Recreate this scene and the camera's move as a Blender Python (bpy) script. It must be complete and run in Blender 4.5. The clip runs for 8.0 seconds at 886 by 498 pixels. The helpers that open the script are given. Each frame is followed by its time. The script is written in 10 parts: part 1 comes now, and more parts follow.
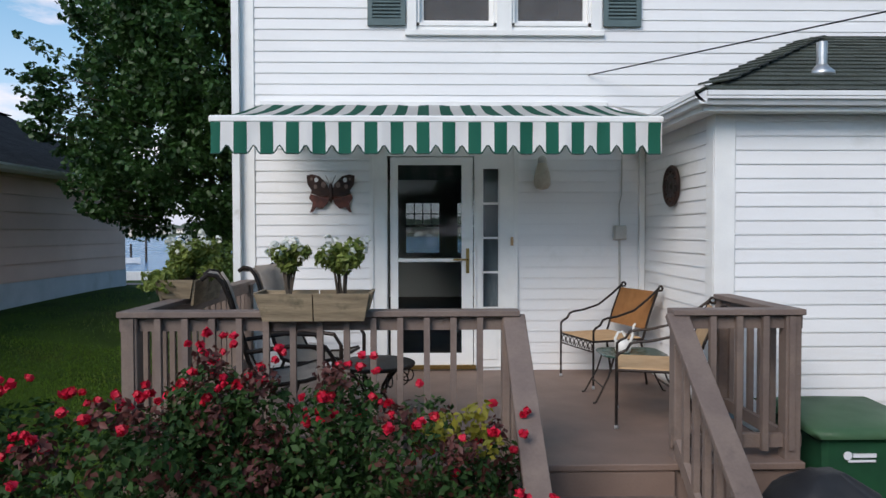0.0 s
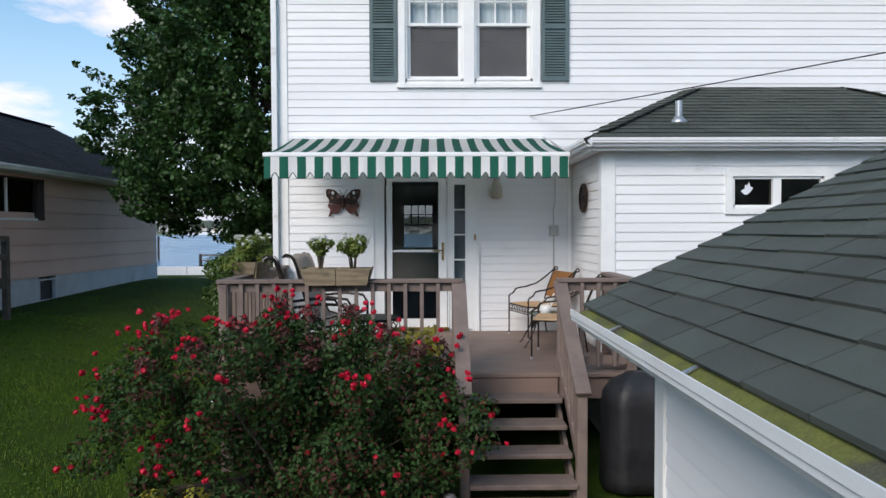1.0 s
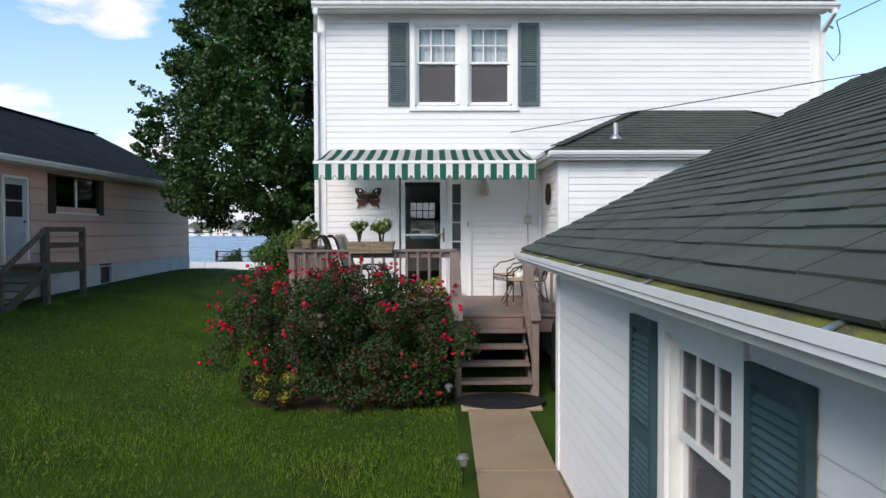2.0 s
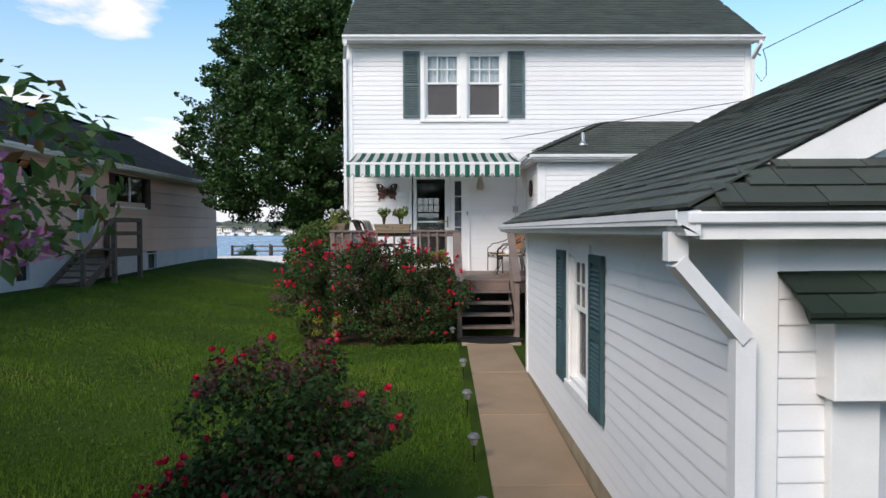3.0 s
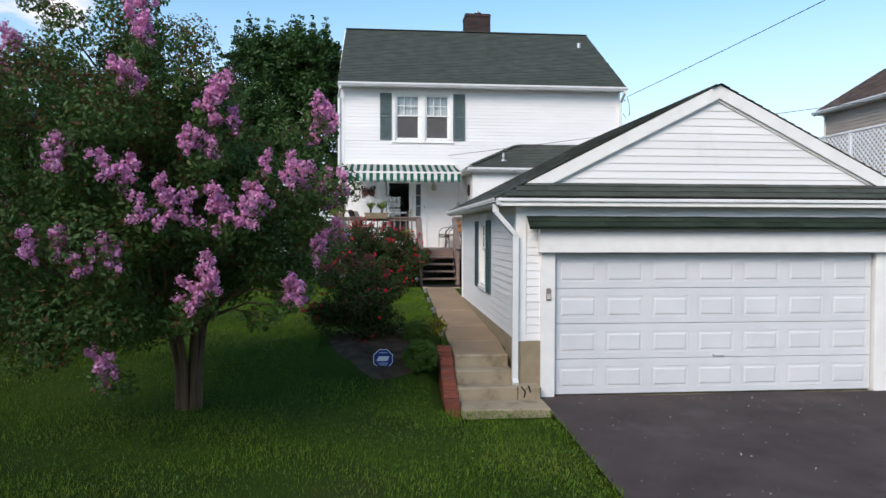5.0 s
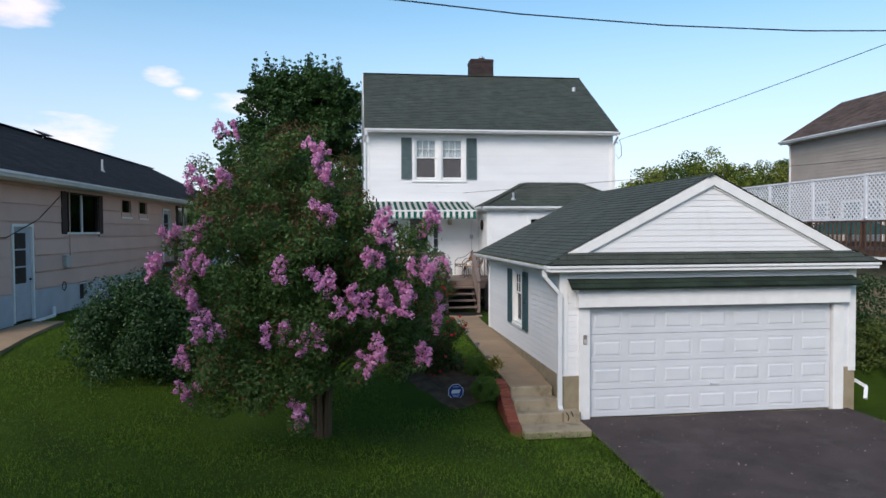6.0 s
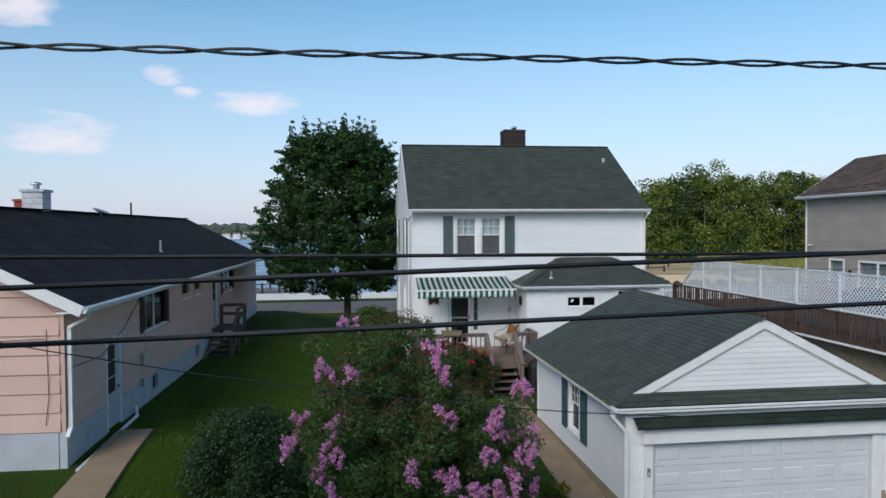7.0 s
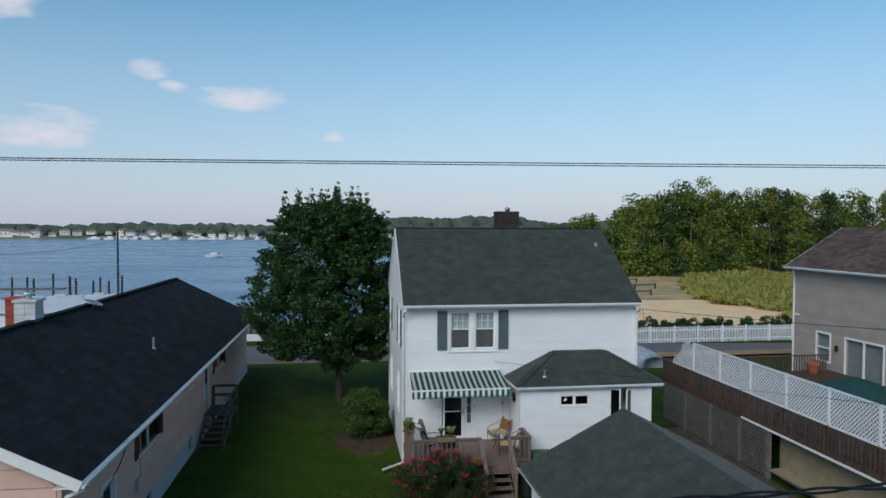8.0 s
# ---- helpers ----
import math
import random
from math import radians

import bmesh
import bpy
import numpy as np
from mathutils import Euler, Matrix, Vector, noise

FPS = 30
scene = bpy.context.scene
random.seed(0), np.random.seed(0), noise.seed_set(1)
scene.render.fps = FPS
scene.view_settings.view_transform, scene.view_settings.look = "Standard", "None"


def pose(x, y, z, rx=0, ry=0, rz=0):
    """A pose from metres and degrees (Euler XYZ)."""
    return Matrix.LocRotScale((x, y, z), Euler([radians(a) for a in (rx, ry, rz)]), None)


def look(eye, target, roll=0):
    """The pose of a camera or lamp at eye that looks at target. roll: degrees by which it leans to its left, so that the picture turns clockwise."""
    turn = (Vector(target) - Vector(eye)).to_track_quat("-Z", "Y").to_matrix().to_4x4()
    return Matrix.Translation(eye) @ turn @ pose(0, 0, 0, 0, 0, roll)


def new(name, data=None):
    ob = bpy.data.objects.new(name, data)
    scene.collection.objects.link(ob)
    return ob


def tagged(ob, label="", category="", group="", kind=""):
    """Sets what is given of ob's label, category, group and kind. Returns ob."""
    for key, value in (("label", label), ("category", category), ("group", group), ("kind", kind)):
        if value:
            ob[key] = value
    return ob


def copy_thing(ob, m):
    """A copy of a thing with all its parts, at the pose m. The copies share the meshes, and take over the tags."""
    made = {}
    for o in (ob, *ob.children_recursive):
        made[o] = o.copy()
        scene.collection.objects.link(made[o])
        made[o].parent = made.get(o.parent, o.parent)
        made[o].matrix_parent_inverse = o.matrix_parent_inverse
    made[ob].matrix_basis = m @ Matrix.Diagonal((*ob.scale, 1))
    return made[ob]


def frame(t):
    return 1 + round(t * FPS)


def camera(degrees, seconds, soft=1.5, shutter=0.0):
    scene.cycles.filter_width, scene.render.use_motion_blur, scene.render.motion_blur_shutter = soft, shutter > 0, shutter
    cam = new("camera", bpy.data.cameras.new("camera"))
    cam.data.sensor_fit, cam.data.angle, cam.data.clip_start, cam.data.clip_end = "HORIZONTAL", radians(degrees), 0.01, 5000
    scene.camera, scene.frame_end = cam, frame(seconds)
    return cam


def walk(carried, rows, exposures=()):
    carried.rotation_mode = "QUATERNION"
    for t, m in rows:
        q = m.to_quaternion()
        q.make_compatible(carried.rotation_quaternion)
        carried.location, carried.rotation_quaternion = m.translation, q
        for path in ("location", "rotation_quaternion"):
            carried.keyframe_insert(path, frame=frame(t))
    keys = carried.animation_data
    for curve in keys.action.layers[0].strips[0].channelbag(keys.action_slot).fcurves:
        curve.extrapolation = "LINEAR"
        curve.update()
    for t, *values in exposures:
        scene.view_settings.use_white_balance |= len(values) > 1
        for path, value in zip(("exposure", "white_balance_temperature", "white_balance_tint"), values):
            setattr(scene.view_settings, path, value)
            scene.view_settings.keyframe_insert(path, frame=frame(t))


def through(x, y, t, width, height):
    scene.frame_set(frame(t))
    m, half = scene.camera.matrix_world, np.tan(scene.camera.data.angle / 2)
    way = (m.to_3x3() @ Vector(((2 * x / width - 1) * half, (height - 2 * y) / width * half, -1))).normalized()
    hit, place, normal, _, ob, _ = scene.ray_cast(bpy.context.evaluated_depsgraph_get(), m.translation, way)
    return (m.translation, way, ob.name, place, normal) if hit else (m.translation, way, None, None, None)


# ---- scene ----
cam = camera(66.0, 8.0, shutter=0.04)
PATH = [
    (0, (0.304, -7.22, 2.335), (0.351, -5.222, 2.285), -0.1),
    (0.5, (0.452, -8.469, 2.384), (0.491, -6.471, 2.325), -0.2),
    (1, (0.582, -9.929, 2.352), (0.613, -7.93, 2.294), -0.2),
    (1.5, (0.588, -11.489, 2.255), (0.618, -9.49, 2.2), -0.3),
    (2, (0.53, -13.061, 2.117), (0.559, -11.062, 2.063), -0.2),
    (3.5, (0.347, -17.807, 1.71), (0.371, -15.808, 1.655), -0.3),
    (4, (0.294, -19.476, 1.575), (0.316, -17.477, 1.519), -0.4),
    (4.5, (0.21, -21.406, 1.39), (0.299, -19.409, 1.334), -0.1),
    (5.8, (-1.614, -25.244, 2.151), (-1.361, -23.261, 2.099), -0.2),
    (6, (-2.071, -25.648, 2.572), (-1.814, -23.665, 2.517), -0.3),
    (6.5, (-3.105, -26.074, 3.817), (-2.841, -24.092, 3.768), -0.0),
    (7, (-3.78, -26.627, 5.54), (-3.522, -24.645, 5.482), -0.3),
    (7.5, (-4.158, -26.772, 7.476), (-3.86, -24.795, 7.415), 0.1),
    (8, (-4.08, -26.543, 9.368), (-3.783, -24.567, 9.303), 0.2),
]
walk(cam, [(t, look(eye, target, roll)) for t, eye, target, roll in PATH], [(0.0, 0.29, 6700, 14), (1.0, 0.46, 6780, 14), (2.0, 0.61, 6980, 16), (4.5, 0.61, 7060, 16), (6.0, 0.39, 6900, 16), (6.5, 0.24, 6720, 15), (7.2, -0.01, 6480, 10), (8.0, -0.23, 6400, 8)])

# ---- world and light ----
CLOUDS = [(-0.13, 0.974, 0.178, 0.075, 0.022), (-0.249, 0.946, 0.205, 0.032, 0.014), (-0.22, 0.958, 0.184, 0.022, 0.011),
          (-0.373, 0.92, 0.122, 0.09, 0.030), (-0.42, 0.86, 0.290, 0.10, 0.04), (-0.53, 0.84, 0.145, 0.08, 0.05), (-0.01, 0.98, 0.128, 0.02, 0.010), (-0.40, 0.88, 0.27, 0.05, 0.03)]
SUN_EL, SUN_AZ = radians(36), radians(214)  # azimuth from +y, clockwise
SUN_DIR = Vector((math.sin(SUN_AZ) * math.cos(SUN_EL), math.cos(SUN_AZ) * math.cos(SUN_EL), math.sin(SUN_EL)))
world = bpy.data.worlds.new("sky")
scene.world = world
world.use_nodes = True
wn, wl = world.node_tree.nodes, world.node_tree.links
wn.clear()
w_out, w_bg, w_sky = wn.new("ShaderNodeOutputWorld"), wn.new("ShaderNodeBackground"), wn.new("ShaderNodeTexSky")
w_sky.sky_type, w_sky.sun_disc, w_sky.sun_elevation, w_sky.sun_rotation = "NISHITA", False, SUN_EL, SUN_AZ
w_sky.altitude, w_sky.air_density, w_sky.dust_density, w_sky.ozone_density = 0, 1.0, 0.3, 1.6
w_bg.inputs["Strength"].default_value = 0.15
w_coord, w_noise, w_map = wn.new("ShaderNodeTexCoord"), wn.new("ShaderNodeTexNoise"), wn.new("ShaderNodeMapping")
w_map.inputs["Scale"].default_value = (1.0, 1.0, 3.2)
wl.new(w_coord.outputs["Generated"], w_map.inputs["Vector"])
wl.new(w_map.outputs["Vector"], w_noise.inputs["Vector"])
w_noise.inputs["Scale"].default_value, w_noise.inputs["Detail"].default_value, w_noise.inputs["Roughness"].default_value = 11.0, 8.0, 0.62


def w_math(op, a, b=None, c=None):
    n = wn.new("ShaderNodeMath")
    n.operation, n.use_clamp = op, False
    for k, v in enumerate((a, b, c)):
        if v is None:
            continue
        if isinstance(v, (int, float)):
            n.inputs[k].default_value = v
        else:
            wl.new(v, n.inputs[k])
    return n.outputs[0]


# small fair-weather clouds: centre direction (x, y, z), half width, half height
w_sep = wn.new("ShaderNodeSeparateXYZ")
wl.new(w_coord.outputs["Generated"], w_sep.inputs[0])
cloud_sum = None
for cx, cy, cz, sx, sz in CLOUDS:
    dx = w_math("DIVIDE", w_math("SUBTRACT", w_sep.outputs[0], cx), sx)
    dz = w_math("DIVIDE", w_math("SUBTRACT", w_sep.outputs[2], cz), sz)
    r2 = w_math("ADD", w_math("MULTIPLY", dx, dx), w_math("MULTIPLY", dz, dz))
    front = w_math("GREATER_THAN", w_sep.outputs[1], 0.0)
    one = w_math("MULTIPLY", w_math("MAXIMUM", w_math("SUBTRACT", 1.0, r2), 0.0), front)
    cloud_sum = one if cloud_sum is None else w_math("MAXIMUM", cloud_sum, one)
w_ramp = wn.new("ShaderNodeMapRange")
wl.new(w_math("ADD", w_math("MULTIPLY", cloud_sum, 0.9), w_math("MULTIPLY", w_noise.outputs["Fac"], 2.6)), w_ramp.inputs["Value"])
w_ramp.inputs["From Min"].default_value, w_ramp.inputs["From Max"].default_value = 1.55, 2.45
w_fac = w_math("MULTIPLY", w_math("MULTIPLY", w_ramp.outputs["Result"], 0.72), w_math("GREATER_THAN", cloud_sum, 0.001))
w_hsv = wn.new("ShaderNodeHueSaturation")
w_hsv.inputs["Saturation"].default_value, w_hsv.inputs["Hue"].default_value = 1.16, 0.485
wl.new(w_sky.outputs["Color"], w_hsv.inputs["Color"])
w_mix = wn.new("ShaderNodeMix")
w_mix.data_type = "RGBA"
wl.new(w_fac, w_mix.inputs[0])
# pale haze towards the horizon
w_haze = wn.new("ShaderNodeMapRange")
w_haze.inputs["From Min"].default_value, w_haze.inputs["From Max"].default_value = 0.30, -0.02
w_haze.inputs["To Min"].default_value, w_haze.inputs["To Max"].default_value = 0.0, 0.92
wl.new(w_sep.outputs[2], w_haze.inputs["Value"])
w_hmix = wn.new("ShaderNodeMix")
w_hmix.data_type = "RGBA"
wl.new(w_haze.outputs["Result"], w_hmix.inputs[0])
wl.new(w_hsv.outputs["Color"], w_hmix.inputs[6])
w_hmix.inputs[7].default_value = (3.15, 3.62, 4.95, 1)
wl.new(w_hmix.outputs[2], w_mix.inputs[6])
w_mix.inputs[7].default_value = (6.4, 5.8, 6.1, 1)
wl.new(w_mix.outputs[2], w_bg.inputs["Color"])
wl.new(w_bg.outputs["Background"], w_out.inputs["Surface"])

sun_data = bpy.data.lights.new("sun", "SUN")
sun_data.energy, sun_data.angle, sun_data.color = 2.25, radians(32.0), (1.0, 0.955, 0.89)
sun = new("sun", sun_data)
sun.matrix_basis = look(SUN_DIR * 60, (0, 0, 0))

# ---- builders ----
RNG = random.Random(7)


def part(name, bm, material, parent, label="", bevel=0.0, smooth=False, kind=""):
    """One mesh object from a bmesh, under a thing or a part."""
    if bevel:
        bmesh.ops.bevel(bm, geom=list(bm.edges), offset=bevel, segments=1, affect="EDGES", clamp_overlap=True)
    me = bpy.data.meshes.new(name)
    bm.normal_update()
    bm.to_mesh(me)
    bm.free()
    return part_mesh(name, me, material, parent, label, smooth, kind)


def part_mesh(name, me, material, parent, label="", smooth=False, kind=""):
    if material is not None and not me.materials:
        me.materials.append(material)
    if smooth:
        me.polygons.foreach_set("use_smooth", [True] * len(me.polygons))
    ob = new(name, me)
    if parent is not None:
        ob.parent = parent
        ob.matrix_parent_inverse = parent.matrix_basis.inverted()
    return tagged(ob, label=label, kind=kind)


def thing(name, label, category, at=(0, 0, 0), group="", kind=""):
    ob = new(name)
    ob.empty_display_size = 0.1
    ob.matrix_basis = Matrix.Translation(at)
    return tagged(ob, label, category, group, kind)


def add_box(bm, x0, x1, y0, y1, z0, z1, m=None):
    vs = [bm.verts.new((x, y, z)) for z in (z0, z1) for y in (y0, y1) for x in (x0, x1)]
    if m is not None:
        for v in vs:
            v.co = m @ v.co
    for f in ((0, 2, 3, 1), (4, 5, 7, 6), (0, 1, 5, 4), (2, 6, 7, 3), (0, 4, 6, 2), (1, 3, 7, 5)):
        bm.faces.new([vs[k] for k in f])
    return vs


def box(x0, x1, y0, y1, z0, z1, m=None):
    bm = bmesh.new()
    add_box(bm, x0, x1, y0, y1, z0, z1, m)
    return bm


def boxes(rows):
    bm = bmesh.new()
    for r in rows:
        add_box(bm, *r)
    return bm


def add_bar(bm, a, b, w, h, up=(0, 0, 1)):
    """A square bar from a to b, w wide and h high."""
    a, b = Vector(a), Vector(b)
    d = b - a
    n = d.normalized()
    side = n.cross(Vector(up))
    if side.length < 1e-4:
        side = Vector((1, 0, 0))
    side.normalize()
    top = side.cross(n)
    m = Matrix((side, n, top)).transposed().to_4x4()
    m.translation = a
    add_box(bm, -w / 2, w / 2, 0, d.length, -h / 2, h / 2, m)
    return bm


def bar(a, b, w, h, up=(0, 0, 1)):
    return add_bar(bmesh.new(), a, b, w, h, up)


def add_tube(bm, pts, r, seg=8, caps=True, r_end=None):
    """A round tube along points; r_end tapers it."""
    pts = [Vector(p) for p in pts]
    n = len(pts)
    rings = []
    side = None
    for k, p in enumerate(pts):
        d = (pts[min(k + 1, n - 1)] - pts[max(k - 1, 0)]).normalized()
        if side is None:
            side = d.cross(Vector((0, 0, 1)))
            if side.length < 1e-3:
                side = d.cross(Vector((1, 0, 0)))
        side = (side - d * side.dot(d)).normalized()
        up = d.cross(side)
        rr = r if r_end is None else r + (r_end - r) * k / max(1, n - 1)
        rings.append([bm.verts.new(p + (side * math.cos(t) + up * math.sin(t)) * rr) for t in [2 * math.pi * j / seg for j in range(seg)]])
    for k in range(n - 1):
        for j in range(seg):
            bm.faces.new((rings[k][j], rings[k][(j + 1) % seg], rings[k + 1][(j + 1) % seg], rings[k + 1][j]))
    if caps:
        bm.faces.new(rings[0][::-1])
        bm.faces.new(rings[-1])
    return bm


def tube(pts, r, seg=8, r_end=None):
    return add_tube(bmesh.new(), pts, r, seg, True, r_end)


def add_lathe(bm, profile, at=(0, 0, 0), seg=20, m=None):
    """Turn (radius, height) pairs round the z axis."""
    rings = []
    for r, z in profile:
        ring = []
        for j in range(seg):
            t = 2 * math.pi * j / seg
            v = Vector((at[0] + r * math.cos(t), at[1] + r * math.sin(t), at[2] + z))
            ring.append(bm.verts.new(m @ v if m is not None else v))
        rings.append(ring)
    for a, b in zip(rings, rings[1:]):
        for j in range(seg):
            bm.faces.new((a[j], a[(j + 1) % seg], b[(j + 1) % seg], b[j]))
    bm.faces.new(rings[0][::-1])
    bm.faces.new(rings[-1])
    return bm


def lathe(profile, at=(0, 0, 0), seg=20, m=None):
    return add_lathe(bmesh.new(), profile, at, seg, m)


def add_prism(bm, outline, d0, d1, place):
    """A flat outline of (u, v), from depth d0 to d1; place turns (u, v, d) into a point."""
    lo = [bm.verts.new(place(u, v, d0)) for u, v in outline]
    hi = [bm.verts.new(place(u, v, d1)) for u, v in outline]
    n = len(outline)
    bm.faces.new(lo[::-1])
    bm.faces.new(hi)
    for k in range(n):
        bm.faces.new((lo[k], lo[(k + 1) % n], hi[(k + 1) % n], hi[k]))
    bmesh.ops.recalc_face_normals(bm, faces=bm.faces)
    return bm


def prism(outline, d0, d1, place):
    return add_prism(bmesh.new(), outline, d0, d1, place)


class Plane:
    """An upright wall plane: u runs along it, v is the height, d comes out of it."""

    def __init__(self, origin, along):
        self.o = Vector(origin)
        self.u = Vector((along[0], along[1], 0)).normalized()
        self.n = Vector((self.u.y, -self.u.x, 0))

    def __call__(self, u, v, d=0.0):
        return self.o + self.u * u + self.n * d + Vector((0, 0, v))

    def box(self, u0, u1, v0, v1, d0, d1, bm=None):
        bm = bm or bmesh.new()
        m = Matrix((self.u, -self.n, (0, 0, 1))).transposed().to_4x4()
        m.translation = self.o
        add_box(bm, u0, u1, -d1, -d0, v0, v1, m)
        return bm


def wall_slab(name, plane, u0, u1, v0, v1, holes, thick, material, parent, top=None):
    """A wall with real openings, built of blocks round them; holes are (u0, u1, v0, v1). top: outline points of a gable above v1."""
    bm = bmesh.new()
    us = sorted({u0, u1, *[h[0] for h in holes], *[h[1] for h in holes]})
    vs = sorted({v0, v1, *[h[2] for h in holes], *[h[3] for h in holes]})
    for a, b in zip(us, us[1:]):
        for c, d in zip(vs, vs[1:]):
            mu, mv = (a + b) / 2, (c + d) / 2
            if not any(h[0] < mu < h[1] and h[2] < mv < h[3] for h in holes):
                plane.box(a, b, c, d, -thick, 0, bm)
    if top:
        add_prism(bm, top, -thick, 0, plane)
    bmesh.ops.remove_doubles(bm, verts=bm.verts, dist=0.0005)
    return part(name, bm, material, parent)


def siding(plane, u0, u1, v0, v1, step, holes, material, parent, ends=None, lip=0.013, name="plank", gap=0.0):
    """Lapped boards on a wall, each an object of its own. ends(v) gives the span at height v where the wall narrows."""
    v = v0
    while v < v1 - 0.02:
        w = min(v + step, v1)
        spans = [(u0, u1)]
        for h in holes:
            if min(w, h[3]) - max(v, h[2]) > 0.45 * step:
                nxt = []
                for a, b in spans:
                    if h[0] > a + 0.02:
                        nxt.append((a, min(b, h[0])))
                    if h[1] < b - 0.02:
                        nxt.append((max(a, h[1]), b))
                spans = [s for s in nxt if s[1] - s[0] > 0.02]
        for a, b in spans:
            a1, b1 = a, b
            if ends:
                (la, lb), (ta, tb) = ends(v), ends(w)
                a, a1, b, b1 = max(a, la), max(a1, ta), min(b, lb), min(b1, tb)
                if b - a < 0.05:
                    continue
                if b1 <= a1:
                    a1 = b1 = (a1 + b1) / 2
            bm = bmesh.new()
            g = v + gap
            pts = [(a, g, 0), (b, g, 0), (a, g, lip), (b, g, lip), (a, g + 0.012, lip), (b, g + 0.012, lip), (a1, w, 0.004), (b1, w, 0.004)]
            q = [bm.verts.new(plane(*p)) for p in pts]
            for f in ((0, 1, 3, 2), (2, 3, 5, 4), (4, 5, 7, 6), (0, 2, 4, 6), (1, 7, 5, 3)):
                bm.faces.new([q[k] for k in f])
            part(name, bm, material, parent)
        v = w


def shingle_rows(eave_a, eave_b, up, length, expo, tab, clip=None, jitter=0.012, butt=0.019):
    """Corner lists of roof tabs on a slope: rows from the eave line upwards, each tab a thin wedge. clip(s) gives the span at slope distance s."""
    a, b = Vector(eave_a), Vector(eave_b)
    along = (b - a).normalized()
    up = Vector(up).normalized()
    nrm = along.cross(up)
    if nrm.z < 0:
        nrm = -nrm
    total = (b - a).length
    tabs = []
    rows = int(math.ceil(length / expo))
    for r in range(rows):
        s0, s1 = r * expo, min((r + 1) * expo + 0.03, length)
        lo, hi = clip(min(s0 + expo * 0.5, length)) if clip else (0, total)
        x = lo - RNG.random() * tab
        while x < hi:
            x0, x1 = max(x, lo), min(x + tab - 0.006, hi)
            x += tab
            if x1 - x0 < 0.03:
                continue
            dz = RNG.uniform(0, 0.004)
            off = RNG.uniform(-jitter, jitter) * 0.5
            tabs.append([a + along * p + up * (s + (off if d > 0.006 else 0)) + nrm * (d + dz) for s, p, d in
                         ((s0, x0, 0.0), (s0, x1, 0.0), (s0, x1, butt), (s0, x0, butt), (s1, x1, 0.004), (s1, x0, 0.004))])
    return tabs


TAB_FACES = ((0, 1, 2, 3), (3, 2, 4, 5), (0, 3, 5), (1, 4, 2))


def tabs_mesh(name, tabs):
    me = bpy.data.meshes.new(name)
    verts = [tuple(p) for t in tabs for p in t]
    faces = [tuple(6 * k + j for j in f) for k in range(len(tabs)) for f in TAB_FACES]
    me.from_pydata(verts, [], faces)
    return me


def leaf_mesh(name, pos, nrm, size, aspect=0.55, fold=0.25, seed=1):
    """Many small folded leaves: pos (n, 3), nrm (n, 3) facing, size (n)."""
    rs = np.random.RandomState(seed)
    n = len(pos)
    nrm = nrm / (np.linalg.norm(nrm, axis=1, keepdims=True) + 1e-9)
    ref = rs.normal(size=(n, 3))
    t = np.cross(nrm, ref)
    t /= np.linalg.norm(t, axis=1, keepdims=True) + 1e-9
    b = np.cross(nrm, t)
    s = size[:, None]
    base, tip = pos - t * s * 0.5, pos + t * s * 0.5 - nrm * s * fold * 0.4
    left, right = pos + b * s * aspect * 0.5 + nrm * s * fold * 0.3, pos - b * s * aspect * 0.5 + nrm * s * fold * 0.3
    co = np.stack([base, left, tip, right], 1).reshape(-1, 3)
    me = bpy.data.meshes.new(name)
    me.vertices.add(4 * n)
    me.vertices.foreach_set("co", co.astype(np.float32).ravel())
    idx = np.arange(n)[:, None] * 4
    tri = np.concatenate([idx + [0, 1, 2], idx + [0, 2, 3]], 1).astype(np.int32).ravel()
    me.loops.add(6 * n)
    me.loops.foreach_set("vertex_index", tri)
    me.polygons.add(2 * n)
    me.polygons.foreach_set("loop_start", np.arange(2 * n, dtype=np.int32) * 3)
    me.update(calc_edges=True)
    me.validate()
    return me


def crown_leaves(name, clumps, count, size, seed, up=0.5, aspect=0.55):
    """Leaves round clump centres (x, y, z, radius), thicker towards each clump's shell."""
    rs = np.random.RandomState(seed)
    c = np.array(clumps, float)
    w = c[:, 3] ** 2
    pick = rs.choice(len(c), size=count, p=w / w.sum())
    d = rs.normal(size=(count, 3))
    d /= np.linalg.norm(d, axis=1, keepdims=True)
    rad = c[pick, 3] * rs.uniform(0.25, 1.0, count) ** 0.45
    pos = c[pick, :3] + d * rad[:, None] * np.array([1, 1, 0.8])
    nrm = d * 0.7 + rs.normal(size=(count, 3)) * 0.55 + np.array([0, 0, up])
    return leaf_mesh(name, pos, nrm, size * rs.uniform(0.65, 1.3, count), aspect, 0.25, seed)


def smooth01(a, b, v):
    t = min(1.0, max(0.0, (v - a) / (b - a)))
    return t * t * (3 - 2 * t)


